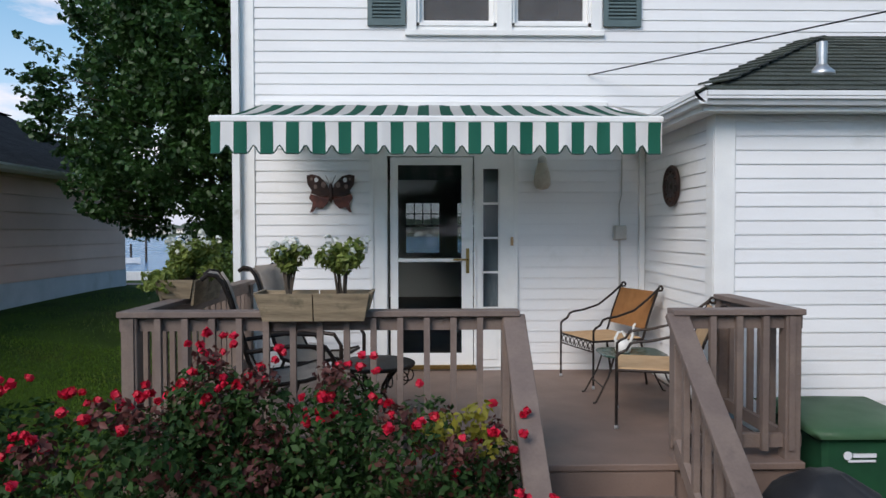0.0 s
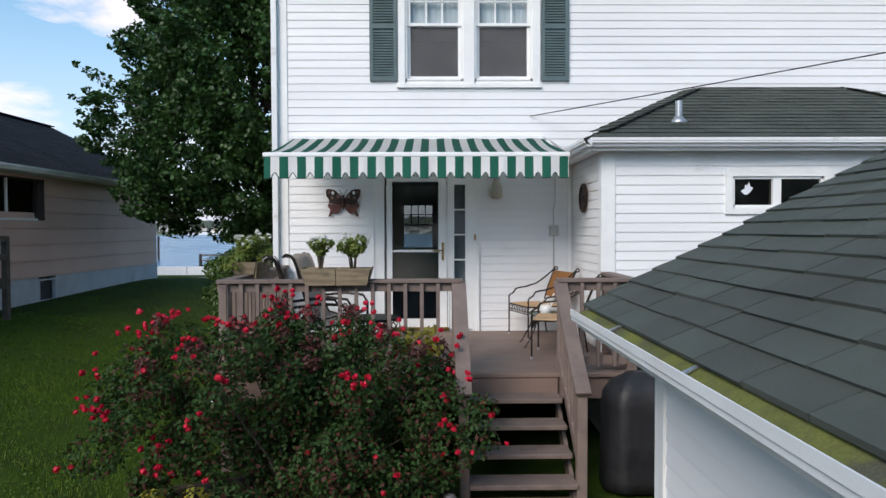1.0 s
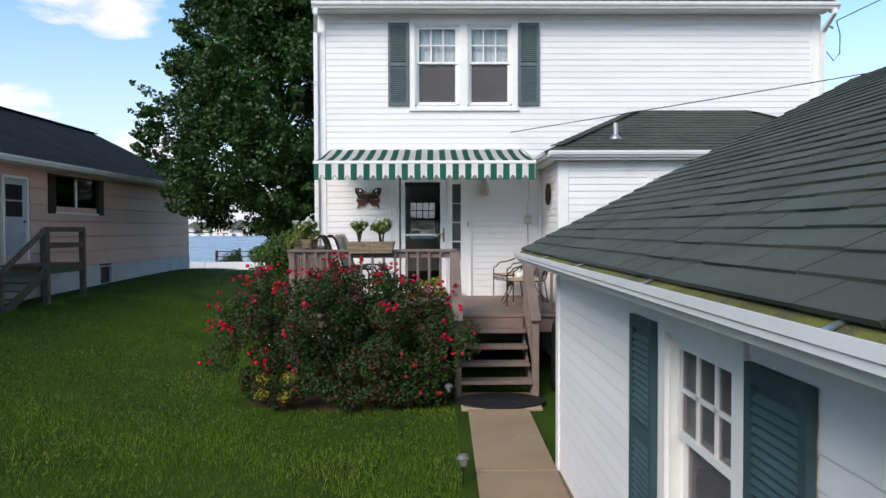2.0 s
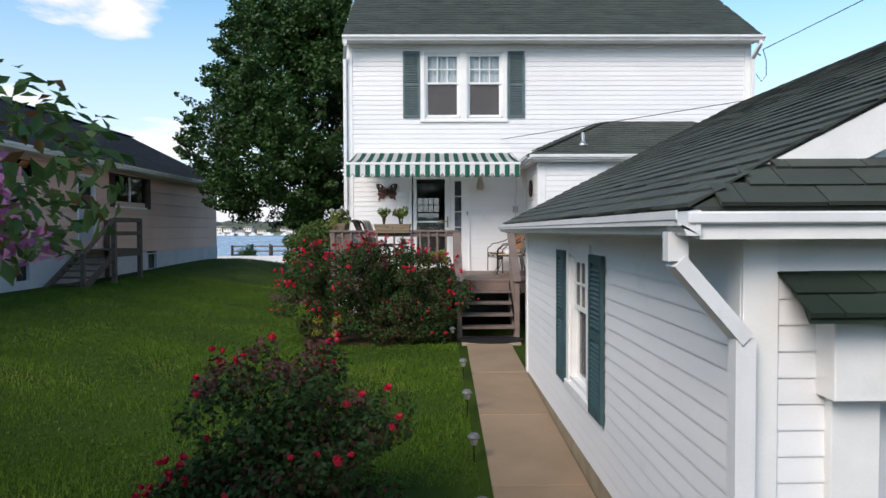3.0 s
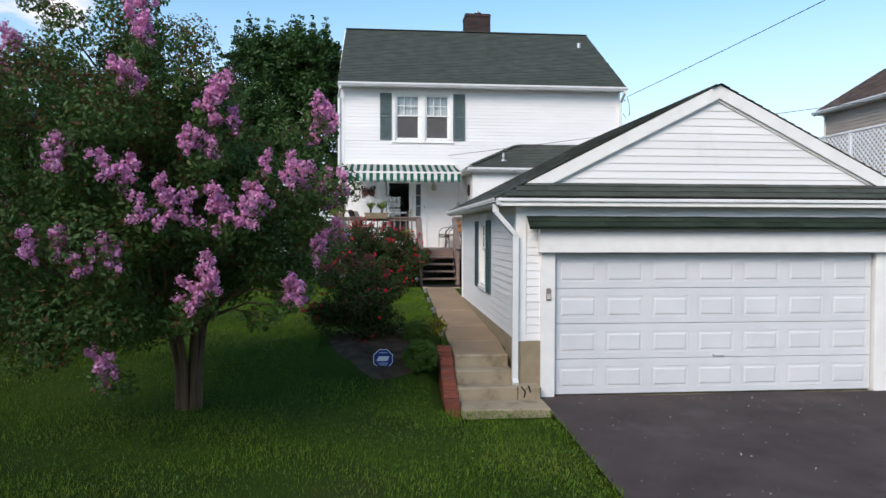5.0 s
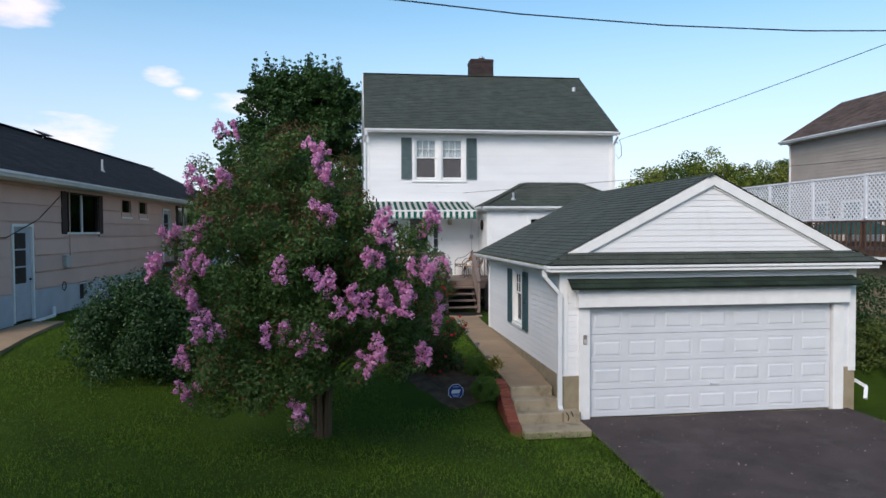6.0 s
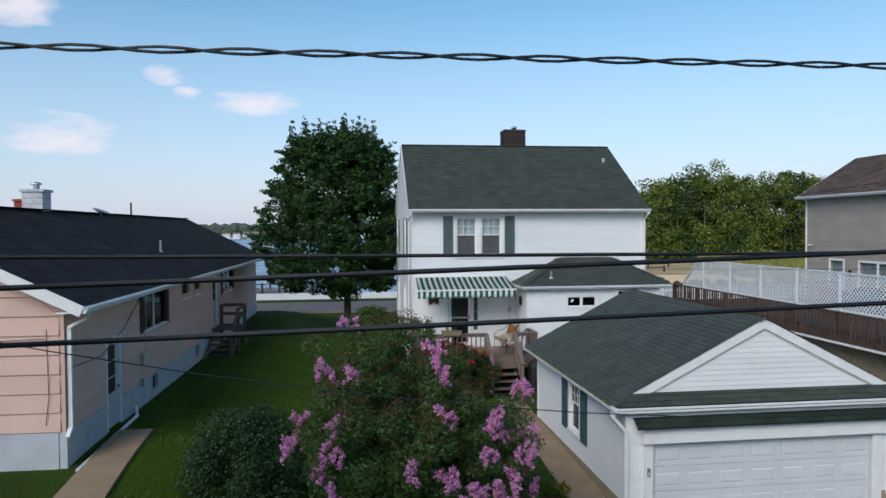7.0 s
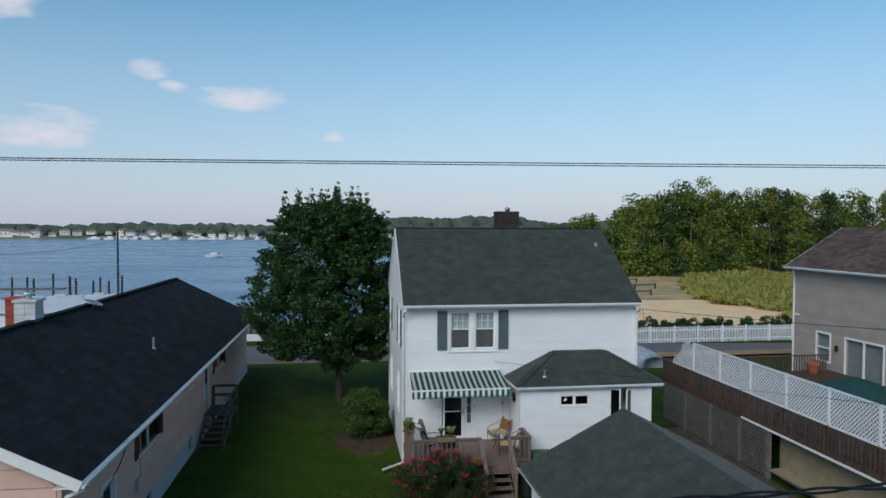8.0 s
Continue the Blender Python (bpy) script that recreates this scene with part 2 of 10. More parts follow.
def ground_z(x, y):
    """Height of the land."""
    z = -0.14
    bank = smooth01(-12.3, -14.2, y)
    z -= 0.32 * min(1.0, max(0.0, (-4.6 - y) / 8.3)) * smooth01(-9, -3, x)
    z -= 0.50 * bank * (1 - 0.33 * smooth01(1.6, -2.6, x)) + 0.2 * smooth01(-14, -26, y)
    z += 0.52 * smooth01(-2.5, -9.3, x) * smooth01(-17, -9, y) * (1 - smooth01(17, 23, y))
    z += 0.22 * smooth01(-3.5, -9.3, x) * smooth01(2, 15, y) * (1 - smooth01(16, 23, y))
    z -= 0.35 * smooth01(14, 23, y)
    z -= 0.85 * smooth01(8, 22, x) * smooth01(18, 30, y)
    shore = smooth01(33.5, 37, y)
    z -= 4.0 * shore * (1 - smooth01(12, 20, x))
    z += 0.05 * shore * smooth01(12, 20, x)
    return z

# ---- materials ----


def mat(name, c1, c2=None, scale=3.0, rough=0.6, bump=0.1, bscale=80.0, metal=0.0, fine=0.06, rnd=0.0, island=0.0, stretch=(1, 1, 1), spec=0.4, stain=None, stain_scale=0.8, stain_at=0.62, dist=0.01, sheen=0.0):
    """A surface with two scales of variation, fine relief and, where asked, stains and piece-to-piece tone."""
    m = bpy.data.materials.new(name)
    m.use_nodes = True
    nt = m.node_tree
    n, l = nt.nodes, nt.links
    bsdf = n["Principled BSDF"]
    geo = n.new("ShaderNodeNewGeometry")
    mp = n.new("ShaderNodeMapping")
    mp.inputs["Scale"].default_value = stretch
    l.new(geo.outputs["Position"], mp.inputs["Vector"])
    a, b = n.new("ShaderNodeTexNoise"), n.new("ShaderNodeTexNoise")
    a.inputs["Scale"].default_value, a.inputs["Detail"].default_value = scale, 5.0
    b.inputs["Scale"].default_value, b.inputs["Detail"].default_value = bscale, 3.0
    l.new(mp.outputs["Vector"], a.inputs["Vector"])
    l.new(mp.outputs["Vector"], b.inputs["Vector"])
    ramp = n.new("ShaderNodeMapRange")
    ramp.inputs["From Min"].default_value, ramp.inputs["From Max"].default_value = 0.33, 0.67
    l.new(a.outputs["Fac"], ramp.inputs["Value"])
    mix = n.new("ShaderNodeMix")
    mix.data_type = "RGBA"
    c2 = c2 or tuple(v * 0.88 for v in c1)
    mix.inputs[6].default_value, mix.inputs[7].default_value = (*c1, 1), (*c2, 1)
    l.new(ramp.outputs["Result"], mix.inputs[0])
    col = mix.outputs[2]
    if stain:
        s = n.new("ShaderNodeTexNoise")
        s.inputs["Scale"].default_value, s.inputs["Detail"].default_value, s.inputs["Roughness"].default_value = stain_scale, 8.0, 0.65
        l.new(geo.outputs["Position"], s.inputs["Vector"])
        sr = n.new("ShaderNodeMapRange")
        sr.inputs["From Min"].default_value, sr.inputs["From Max"].default_value = stain_at - 0.06, stain_at + 0.1
        l.new(s.outputs["Fac"], sr.inputs["Value"])
        sm = n.new("ShaderNodeMix")
        sm.data_type = "RGBA"
        sm.inputs[7].default_value = (*stain, 1)
        l.new(sr.outputs["Result"], sm.inputs[0])
        l.new(col, sm.inputs[6])
        col = sm.outputs[2]
    value = None

    def calc(op, p, q):
        k = n.new("ShaderNodeMath")
        k.operation = op
        for j, v in enumerate((p, q)):
            if isinstance(v, (int, float)):
                k.inputs[j].default_value = v
            else:
                l.new(v, k.inputs[j])
        return k.outputs[0]

    value = calc("ADD", calc("MULTIPLY", calc("SUBTRACT", b.outputs["Fac"], 0.5), fine * 4), 1.0)
    if rnd:
        oi = n.new("ShaderNodeObjectInfo")
        value = calc("MULTIPLY", value, calc("ADD", calc("MULTIPLY", calc("SUBTRACT", oi.outputs["Random"], 0.5), 2 * rnd), 1.0))
    if island:
        value = calc("MULTIPLY", value, calc("ADD", calc("MULTIPLY", calc("SUBTRACT", geo.outputs["Random Per Island"], 0.5), 2 * island), 1.0))
    hsv = n.new("ShaderNodeHueSaturation")
    l.new(col, hsv.inputs["Color"])
    l.new(value, hsv.inputs["Value"])
    l.new(hsv.outputs["Color"], bsdf.inputs["Base Color"])
    if bump:
        bp = n.new("ShaderNodeBump")
        bp.inputs["Strength"].default_value, bp.inputs["Distance"].default_value = bump, dist
        l.new(b.outputs["Fac"], bp.inputs["Height"])
        l.new(bp.outputs["Normal"], bsdf.inputs["Normal"])
    rr = calc("ADD", calc("MULTIPLY", calc("SUBTRACT", a.outputs["Fac"], 0.5), 0.2), rough)
    l.new(rr, bsdf.inputs["Roughness"])
    bsdf.inputs["Metallic"].default_value = metal
    bsdf.inputs["Specular IOR Level"].default_value = spec
    bsdf.inputs["Sheen Weight"].default_value, bsdf.inputs["Sheen Roughness"].default_value = sheen, 0.45
    return m


def leaf_mat(name, c1, c2, c3=None, share=0.1, rough=0.5, through=0.25, gloss=0.3, patch=(1.4, 0.7, 0.6, 0.0)):
    """Leaves: tone per leaf, some of a second colour, and light through them."""
    m = bpy.data.materials.new(name)
    m.use_nodes = True
    nt = m.node_tree
    n, l = nt.nodes, nt.links
    bsdf, out = n["Principled BSDF"], n["Material Output"]
    geo = n.new("ShaderNodeNewGeometry")
    big = n.new("ShaderNodeTexNoise")
    big.inputs["Scale"].default_value, big.inputs["Detail"].default_value = patch[0], 3.0
    l.new(geo.outputs["Position"], big.inputs["Vector"])
    ramp = n.new("ShaderNodeValToRGB")
    e = ramp.color_ramp.elements
    e[0].position, e[0].color = 0.0, (*c1, 1)
    e[1].position, e[1].color = (1.0 - share if c3 else 1.0), (*c2, 1)
    if c3:
        k = e.new(min(0.999, 1.0 - share + 0.02))
        k.color = (*c3, 1)
    add = n.new("ShaderNodeMath")
    add.operation = "MULTIPLY_ADD"
    add.inputs[1].default_value, add.inputs[2].default_value = patch[1], patch[3]
    l.new(geo.outputs["Random Per Island"], add.inputs[0])
    add2 = n.new("ShaderNodeMath")
    add2.operation = "MULTIPLY_ADD"
    add2.inputs[1].default_value = patch[2]
    l.new(big.outputs["Fac"], add2.inputs[0])
    l.new(add.outputs[0], add2.inputs[2])
    l.new(add2.outputs[0], ramp.inputs["Fac"])
    l.new(ramp.outputs["Color"], bsdf.inputs["Base Color"])
    bsdf.inputs["Roughness"].default_value = rough
    bsdf.inputs["Specular IOR Level"].default_value = gloss
    tr, ms = n.new("ShaderNodeBsdfTranslucent"), n.new("ShaderNodeMixShader")
    l.new(ramp.outputs["Color"], tr.inputs["Color"])
    ms.inputs[0].default_value = through
    l.new(bsdf.outputs["BSDF"], ms.inputs[1])
    l.new(tr.outputs["BSDF"], ms.inputs[2])
    l.new(ms.outputs[0], out.inputs["Surface"])
    return m


def glass_mat(name, tint=(0.9, 0.95, 0.95), rough=0.02):
    m = bpy.data.materials.new(name)
    m.use_nodes = True
    nt = m.node_tree
    n, l = nt.nodes, nt.links
    out = n["Material Output"]
    n.remove(n["Principled BSDF"])
    fr, tr, gl, ms = n.new("ShaderNodeLayerWeight"), n.new("ShaderNodeBsdfTransparent"), n.new("ShaderNodeBsdfGlossy"), n.new("ShaderNodeMixShader")
    pw, sc = n.new("ShaderNodeMath"), n.new("ShaderNodeMath")
    pw.operation, sc.operation = "POWER", "MULTIPLY_ADD"
    pw.inputs[1].default_value, sc.inputs[1].default_value, sc.inputs[2].default_value = 3.5, 0.6, 0.02
    l.new(fr.outputs["Facing"], pw.inputs[0])
    l.new(pw.outputs[0], sc.inputs[0])
    tr.inputs["Color"].default_value = (*tint, 1)
    gl.inputs["Roughness"].default_value = rough
    wob, bp = n.new("ShaderNodeTexNoise"), n.new("ShaderNodeBump")
    wob.inputs["Scale"].default_value = 2.5
    bp.inputs["Strength"].default_value, bp.inputs["Distance"].default_value = 0.04, 0.02
    l.new(wob.outputs["Fac"], bp.inputs["Height"])
    l.new(bp.outputs["Normal"], gl.inputs["Normal"])
    l.new(sc.outputs[0], ms.inputs[0])
    l.new(tr.outputs[0], ms.inputs[1])
    l.new(gl.outputs[0], ms.inputs[2])
    l.new(ms.outputs[0], out.inputs["Surface"])
    return m


def stripe_mat(name, period, x_start, green, white):
    """Woven awning cloth with broad printed stripes along x."""
    m = mat(name, white, tuple(v * 0.93 for v in white), scale=2.0, rough=0.85, bump=0.15, bscale=400)
    nt = m.node_tree
    n, l = nt.nodes, nt.links
    hsv = [k for k in n if k.bl_idname == "ShaderNodeHueSaturation"][0]
    src = hsv.inputs["Color"].links[0].from_socket
    geo, sep = n.new("ShaderNodeNewGeometry"), n.new("ShaderNodeSeparateXYZ")
    l.new(geo.outputs["Position"], sep.inputs[0])
    sub, mod, gt = n.new("ShaderNodeMath"), n.new("ShaderNodeMath"), n.new("ShaderNodeMath")
    sub.operation, mod.operation, gt.operation = "SUBTRACT", "FLOORED_MODULO", "LESS_THAN"
    sub.inputs[1].default_value, mod.inputs[1].default_value, gt.inputs[1].default_value = x_start, period, period / 2
    l.new(sep.outputs[0], sub.inputs[0])
    l.new(sub.outputs[0], mod.inputs[0])
    l.new(mod.outputs[0], gt.inputs[0])
    mix = n.new("ShaderNodeMix")
    mix.data_type = "RGBA"
    l.new(gt.outputs[0], mix.inputs[0])
    l.new(src, mix.inputs[6])
    mix.inputs[7].default_value = (*green, 1)
    l.new(mix.outputs[2], hsv.inputs["Color"])
    return m


M = {}
M["siding"] = mat("white_vinyl_siding", (0.80, 0.80, 0.80), (0.74, 0.74, 0.745), scale=1.2, rough=0.5, bump=0.05, bscale=120, fine=0.02, rnd=0.025, stretch=(0.4, 0.4, 2), stain=(0.66, 0.66, 0.64), stain_at=0.66, stain_scale=1.3)
M["trim"] = mat("white_painted_trim", (0.82, 0.82, 0.80), (0.75, 0.75, 0.74), scale=4, rough=0.45, bump=0.06, bscale=90, fine=0.02, stain=(0.62, 0.62, 0.58), stain_at=0.7)
M["gutter"] = mat("white_aluminium_gutter", (0.78, 0.79, 0.80), (0.68, 0.69, 0.69), scale=2.5, rough=0.38, bump=0.04, bscale=60, fine=0.02, stain=(0.45, 0.44, 0.40), stain_at=0.68, stain_scale=3)
M["roof"] = mat("green_grey_asphalt_shingle", (0.050, 0.061, 0.048), (0.033, 0.042, 0.033), scale=2.0, rough=0.8, bump=0.5, bscale=260, fine=0.20, rnd=0.15, island=0.14, spec=0.32, stain=(0.064, 0.070, 0.062), stain_at=0.68, stain_scale=1.7, sheen=0.085)
M["pent_roof"] = mat("dark_green_asphalt_shingle", (0.030, 0.046, 0.033), (0.020, 0.032, 0.024), scale=2.0, rough=0.85, bump=0.5, bscale=260, fine=0.20, rnd=0.22, spec=0.2)
M["roof_dark"] = mat("black_asphalt_shingle", (0.020, 0.021, 0.025), (0.013, 0.014, 0.017), scale=1.5, rough=0.95, bump=0.5, bscale=200, fine=0.2, island=0.22, spec=0.15)
M["roof_brown"] = mat("brown_asphalt_shingle", (0.135, 0.095, 0.080), (0.085, 0.062, 0.054), scale=1.5, rough=0.95, bump=0.4, bscale=200, fine=0.2, island=0.25, spec=0.15)
M["moss"] = mat("mossy_roof_edge", (0.16, 0.17, 0.035), (0.09, 0.10, 0.03), scale=7, rough=0.95, bump=0.6, bscale=120, fine=0.2, stain=(0.08, 0.08, 0.05), stain_scale=4, stain_at=0.55)
M["shutter"] = mat("teal_painted_shutter", (0.040, 0.090, 0.098), (0.030, 0.070, 0.078), scale=5, rough=0.55, bump=0.05, bscale=100, fine=0.05, stain=(0.10, 0.14, 0.14), stain_at=0.7)
M["shutter_grey"] = mat("faded_grey_green_shutter", (0.10, 0.145, 0.15), (0.08, 0.12, 0.125), scale=5, rough=0.6, bump=0.05, bscale=100, fine=0.05)
M["deck"] = mat("brown_deck_paint", (0.205, 0.142, 0.115), (0.17, 0.118, 0.096), scale=3, rough=0.6, bump=0.1, bscale=70, fine=0.05, stretch=(1, 1, 1), stain=(0.15, 0.105, 0.085), stain_at=0.66)
M["rail"] = mat("grey_brown_stained_rail", (0.20, 0.150, 0.125), (0.155, 0.115, 0.10), scale=5, rough=0.65, bump=0.2, bscale=60, fine=0.08, rnd=0.1, stain=(0.10, 0.078, 0.07), stain_at=0.64, stain_scale=3)
M["oldwood"] = mat("weathered_wood", (0.29, 0.225, 0.145), (0.17, 0.13, 0.085), scale=9, rough=0.85, bump=0.4, bscale=45, fine=0.12, rnd=0.1, stretch=(0.35, 1, 3), stain=(0.09, 0.08, 0.05), stain_at=0.62, stain_scale=6)
M["porch_wood"] = mat("worn_brown_porch_wood", (0.125, 0.098, 0.078), (0.075, 0.060, 0.050), scale=8, rough=0.85, bump=0.3, bscale=50, fine=0.12, rnd=0.18)
M["greywood"] = mat("weathered_grey_wood", (0.17, 0.145, 0.12), (0.10, 0.085, 0.075), scale=8, rough=0.85, bump=0.3, bscale=50, fine=0.12, rnd=0.18)
M["redwood"] = mat("red_brown_stained_wood", (0.120, 0.066, 0.042), (0.062, 0.036, 0.026), scale=6, rough=0.75, bump=0.2, bscale=50, fine=0.1, rnd=0.25, island=0.2)
M["concrete"] = mat("tan_concrete_walk", (0.31, 0.215, 0.135), (0.25, 0.175, 0.11), scale=1.6, rough=0.85, bump=0.2, bscale=150, fine=0.07, stain=(0.22, 0.165, 0.115), stain_at=0.63, stain_scale=1.5, rnd=0.05)
M["step_concrete"] = mat("old_concrete_steps", (0.38, 0.31, 0.215), (0.29, 0.235, 0.16), scale=3, rough=0.9, bump=0.25, bscale=120, fine=0.08, stain=(0.19, 0.155, 0.10), stain_at=0.6, stain_scale=3)
M["foundation"] = mat("pale_painted_block", (0.47, 0.50, 0.54), (0.40, 0.43, 0.47), scale=2, rough=0.8, bump=0.2, bscale=80, fine=0.05, stain=(0.30, 0.31, 0.32), stain_at=0.64)
M["tan_foundation"] = mat("tan_block_foundation", (0.32, 0.26, 0.17), (0.25, 0.20, 0.13), scale=4, rough=0.9, bump=0.3, bscale=90, fine=0.08)
M["asphalt"] = mat("worn_asphalt", (0.080, 0.062, 0.060), (0.054, 0.043, 0.043), scale=1.4, rough=0.92, bump=0.7, bscale=120, fine=0.30, stain=(0.10, 0.085, 0.085), stain_at=0.62, stain_scale=0.9, spec=0.2)
M["road"] = mat("road_asphalt", (0.15, 0.125, 0.125), (0.12, 0.10, 0.10), scale=0.8, rough=0.9, bump=0.2, bscale=100, fine=0.08)
M["lawn"] = mat("lawn_soil_and_grass", (0.042, 0.076, 0.008), (0.024, 0.047, 0.006), scale=0.9, rough=0.95, bump=0.8, bscale=55, fine=0.28, spec=0.1, stain=(0.045, 0.052, 0.014), stain_at=0.64, stain_scale=0.7, dist=0.03)
M["mulch"] = mat("dark_mulch", (0.105, 0.070, 0.048), (0.055, 0.037, 0.026), scale=6, rough=0.95, bump=0.9, bscale=60, fine=0.3, spec=0.1, dist=0.03)
M["brick"] = mat("red_brick", (0.26, 0.075, 0.045), (0.19, 0.055, 0.038), scale=8, rough=0.85, bump=0.3, bscale=120, fine=0.1, rnd=0.25)
M["dark_brick"] = mat("dark_chimney_brick", (0.060, 0.038, 0.036), (0.042, 0.028, 0.027), scale=8, rough=0.9, bump=0.3, bscale=100, fine=0.12, rnd=0.3, island=0.3)
M["mortar"] = mat("mortar", (0.20, 0.185, 0.165), scale=8, rough=0.95, bump=0.3)
M["iron"] = mat("dark_wrought_iron", (0.022, 0.020, 0.020), (0.04, 0.028, 0.022), scale=12, rough=0.5, bump=0.1, metal=0.7)
M["brass"] = mat("brass_handle", (0.42, 0.29, 0.10), (0.32, 0.22, 0.08), scale=20, rough=0.3, metal=1.0, bump=0.02)
M["galv"] = mat("galvanised_metal", (0.55, 0.56, 0.57), (0.44, 0.45, 0.46), scale=10, rough=0.4, metal=0.85, bump=0.03)
# near-black room colours: the dimness of unlit rooms is put into them
M["dark_int"] = mat("shade_toned_plaster", (0.055, 0.05, 0.045), (0.045, 0.04, 0.036), scale=2, rough=0.9, bump=0.02)
M["dark_floor"] = mat("shade_toned_floor", (0.030, 0.022, 0.017), scale=4, rough=0.5, bump=0.02)
M["glass"] = glass_mat("window_glass")
M["screen_glass"] = glass_mat("screened_glass", (0.30, 0.31, 0.31), 0.08)
M["mesh_screen"] = mat("grey_insect_screen", (0.13, 0.13, 0.135), (0.10, 0.10, 0.105), scale=6, rough=0.8, bump=0.1, bscale=400)
_n, _l = M["mesh_screen"].node_tree.nodes, M["mesh_screen"].node_tree.links
_tr, _ms = _n.new("ShaderNodeBsdfTransparent"), _n.new("ShaderNodeMixShader")
_ms.inputs[0].default_value = 0.45
_l.new(_n["Principled BSDF"].outputs["BSDF"], _ms.inputs[1])
_l.new(_tr.outputs[0], _ms.inputs[2])
_l.new(_ms.outputs[0], _n["Material Output"].inputs["Surface"])
M["curtain"] = mat("white_lace_curtain", (0.58, 0.59, 0.62), (0.44, 0.45, 0.48), scale=14, rough=0.9, bump=0.2, bscale=160, stretch=(3, 3, 0.6))
M["gar_door"] = mat("white_garage_door", (0.66, 0.68, 0.70), (0.61, 0.63, 0.655), scale=2, rough=0.45, bump=0.05, bscale=140, fine=0.02, stain=(0.56, 0.57, 0.58), stain_at=0.7, rnd=0.02)
M["pink"] = mat("pink_tan_wide_siding", (0.67, 0.455, 0.385), (0.61, 0.41, 0.345), scale=1.0, rough=0.7, bump=0.1, bscale=90, fine=0.04, rnd=0.06)
M["grey_siding"] = mat("grey_taupe_siding", (0.37, 0.315, 0.27), (0.33, 0.28, 0.24), scale=1.2, rough=0.65, bump=0.05, bscale=90, fine=0.03, rnd=0.06)
M["white_lattice"] = mat("white_lattice", (0.76, 0.77, 0.79), (0.68, 0.69, 0.71), scale=5, rough=0.6, bump=0.05)
M["water"] = None
M["sand"] = mat("pale_sand", (0.90, 0.60, 0.34), (0.80, 0.52, 0.28), scale=0.5, rough=0.95, bump=0.4, bscale=20, fine=0.1)
M["bark"] = mat("grey_brown_bark", (0.085, 0.066, 0.050), (0.05, 0.04, 0.03), scale=8, rough=0.95, bump=0.6, bscale=35, fine=0.15, stretch=(1, 1, 0.3), dist=0.03)
M["myrtle_bark"] = mat("smooth_tan_bark", (0.135, 0.082, 0.045), (0.08, 0.05, 0.03), scale=6, rough=0.8, bump=0.3, bscale=30, fine=0.1, stretch=(1, 1, 0.3))
# lighter than the body: light falling on the lid is put into its colour
M["green_lid"] = mat("toplit_green_lid", (0.13, 0.25, 0.14), (0.085, 0.19, 0.10), scale=3, rough=0.4, bump=0.06, bscale=120, fine=0.05)
M["green_bin"] = mat("green_plastic_bin", (0.018, 0.085, 0.040), (0.014, 0.065, 0.032), scale=5, rough=0.45, bump=0.06, bscale=120, fine=0.04)
M["blue_bin"] = mat("dark_blue_plastic_bin", (0.02, 0.035, 0.12), scale=5, rough=0.45, bump=0.05)
M["black_cover"] = mat("black_vinyl_cover", (0.012, 0.012, 0.014), (0.02, 0.02, 0.022), scale=4, rough=0.55, bump=0.3, bscale=14, dist=0.02)
M["black"] = mat("black_rubber", (0.012, 0.012, 0.013), rough=0.6, bump=0.1)
M["rust_cloth"] = mat("rust_woven_cloth", (0.30, 0.135, 0.045), (0.24, 0.105, 0.035), scale=10, rough=0.9, bump=0.4, bscale=250, fine=0.1)
M["tan_cloth"] = mat("tan_woven_cloth", (0.52, 0.34, 0.19), (0.45, 0.29, 0.155), scale=10, rough=0.9, bump=0.4, bscale=250, fine=0.1)
M["taupe_sling"] = mat("taupe_sling_cloth", (0.50, 0.45, 0.40), (0.43, 0.38, 0.34), scale=10, rough=0.8, bump=0.3, bscale=250)
M["copper"] = mat("aged_copper_ornament", (0.022, 0.017, 0.017), (0.085, 0.045, 0.036), scale=9, rough=0.55, metal=0.5, bump=0.2, bscale=70)
M["white_plastic"] = mat("white_plastic", (0.72, 0.71, 0.68), rough=0.4, bump=0.02)
M["grey_box"] = mat("grey_painted_box", (0.50, 0.49, 0.46), rough=0.55, bump=0.04)
M["green_table"] = mat("green_glass_table_top", (0.035, 0.075, 0.06), (0.05, 0.09, 0.075), scale=6, rough=0.25, bump=0.02)
M["wire"] = mat("black_cable", (0.010, 0.011, 0.014), rough=0.5, bump=0.0)
M["sign_blue"] = mat("blue_enamel_sign", (0.012, 0.035, 0.20), rough=0.4, bump=0.0)
M["sign_white"] = mat("white_enamel", (0.75, 0.77, 0.82), rough=0.4, bump=0.0)
M["terracotta"] = mat("terracotta", (0.32, 0.10, 0.05), rough=0.8, bump=0.1)
M["pile"] = mat("dark_timber_pile", (0.05, 0.04, 0.035), rough=0.9, bump=0.3)
M["boat_white"] = mat("white_gelcoat", (0.75, 0.76, 0.78), rough=0.3, bump=0.0)
M["tarp"] = mat("silver_tarp", (0.42, 0.45, 0.50), (0.30, 0.32, 0.36), scale=3, rough=0.6, bump=0.6, bscale=6, dist=0.05)
M["canvas_green"] = mat("dark_green_canvas", (0.012, 0.055, 0.050), rough=0.8, bump=0.1)
M["maroon"] = mat("dark_maroon_shutter", (0.035, 0.018, 0.018), rough=0.7, bump=0.05)


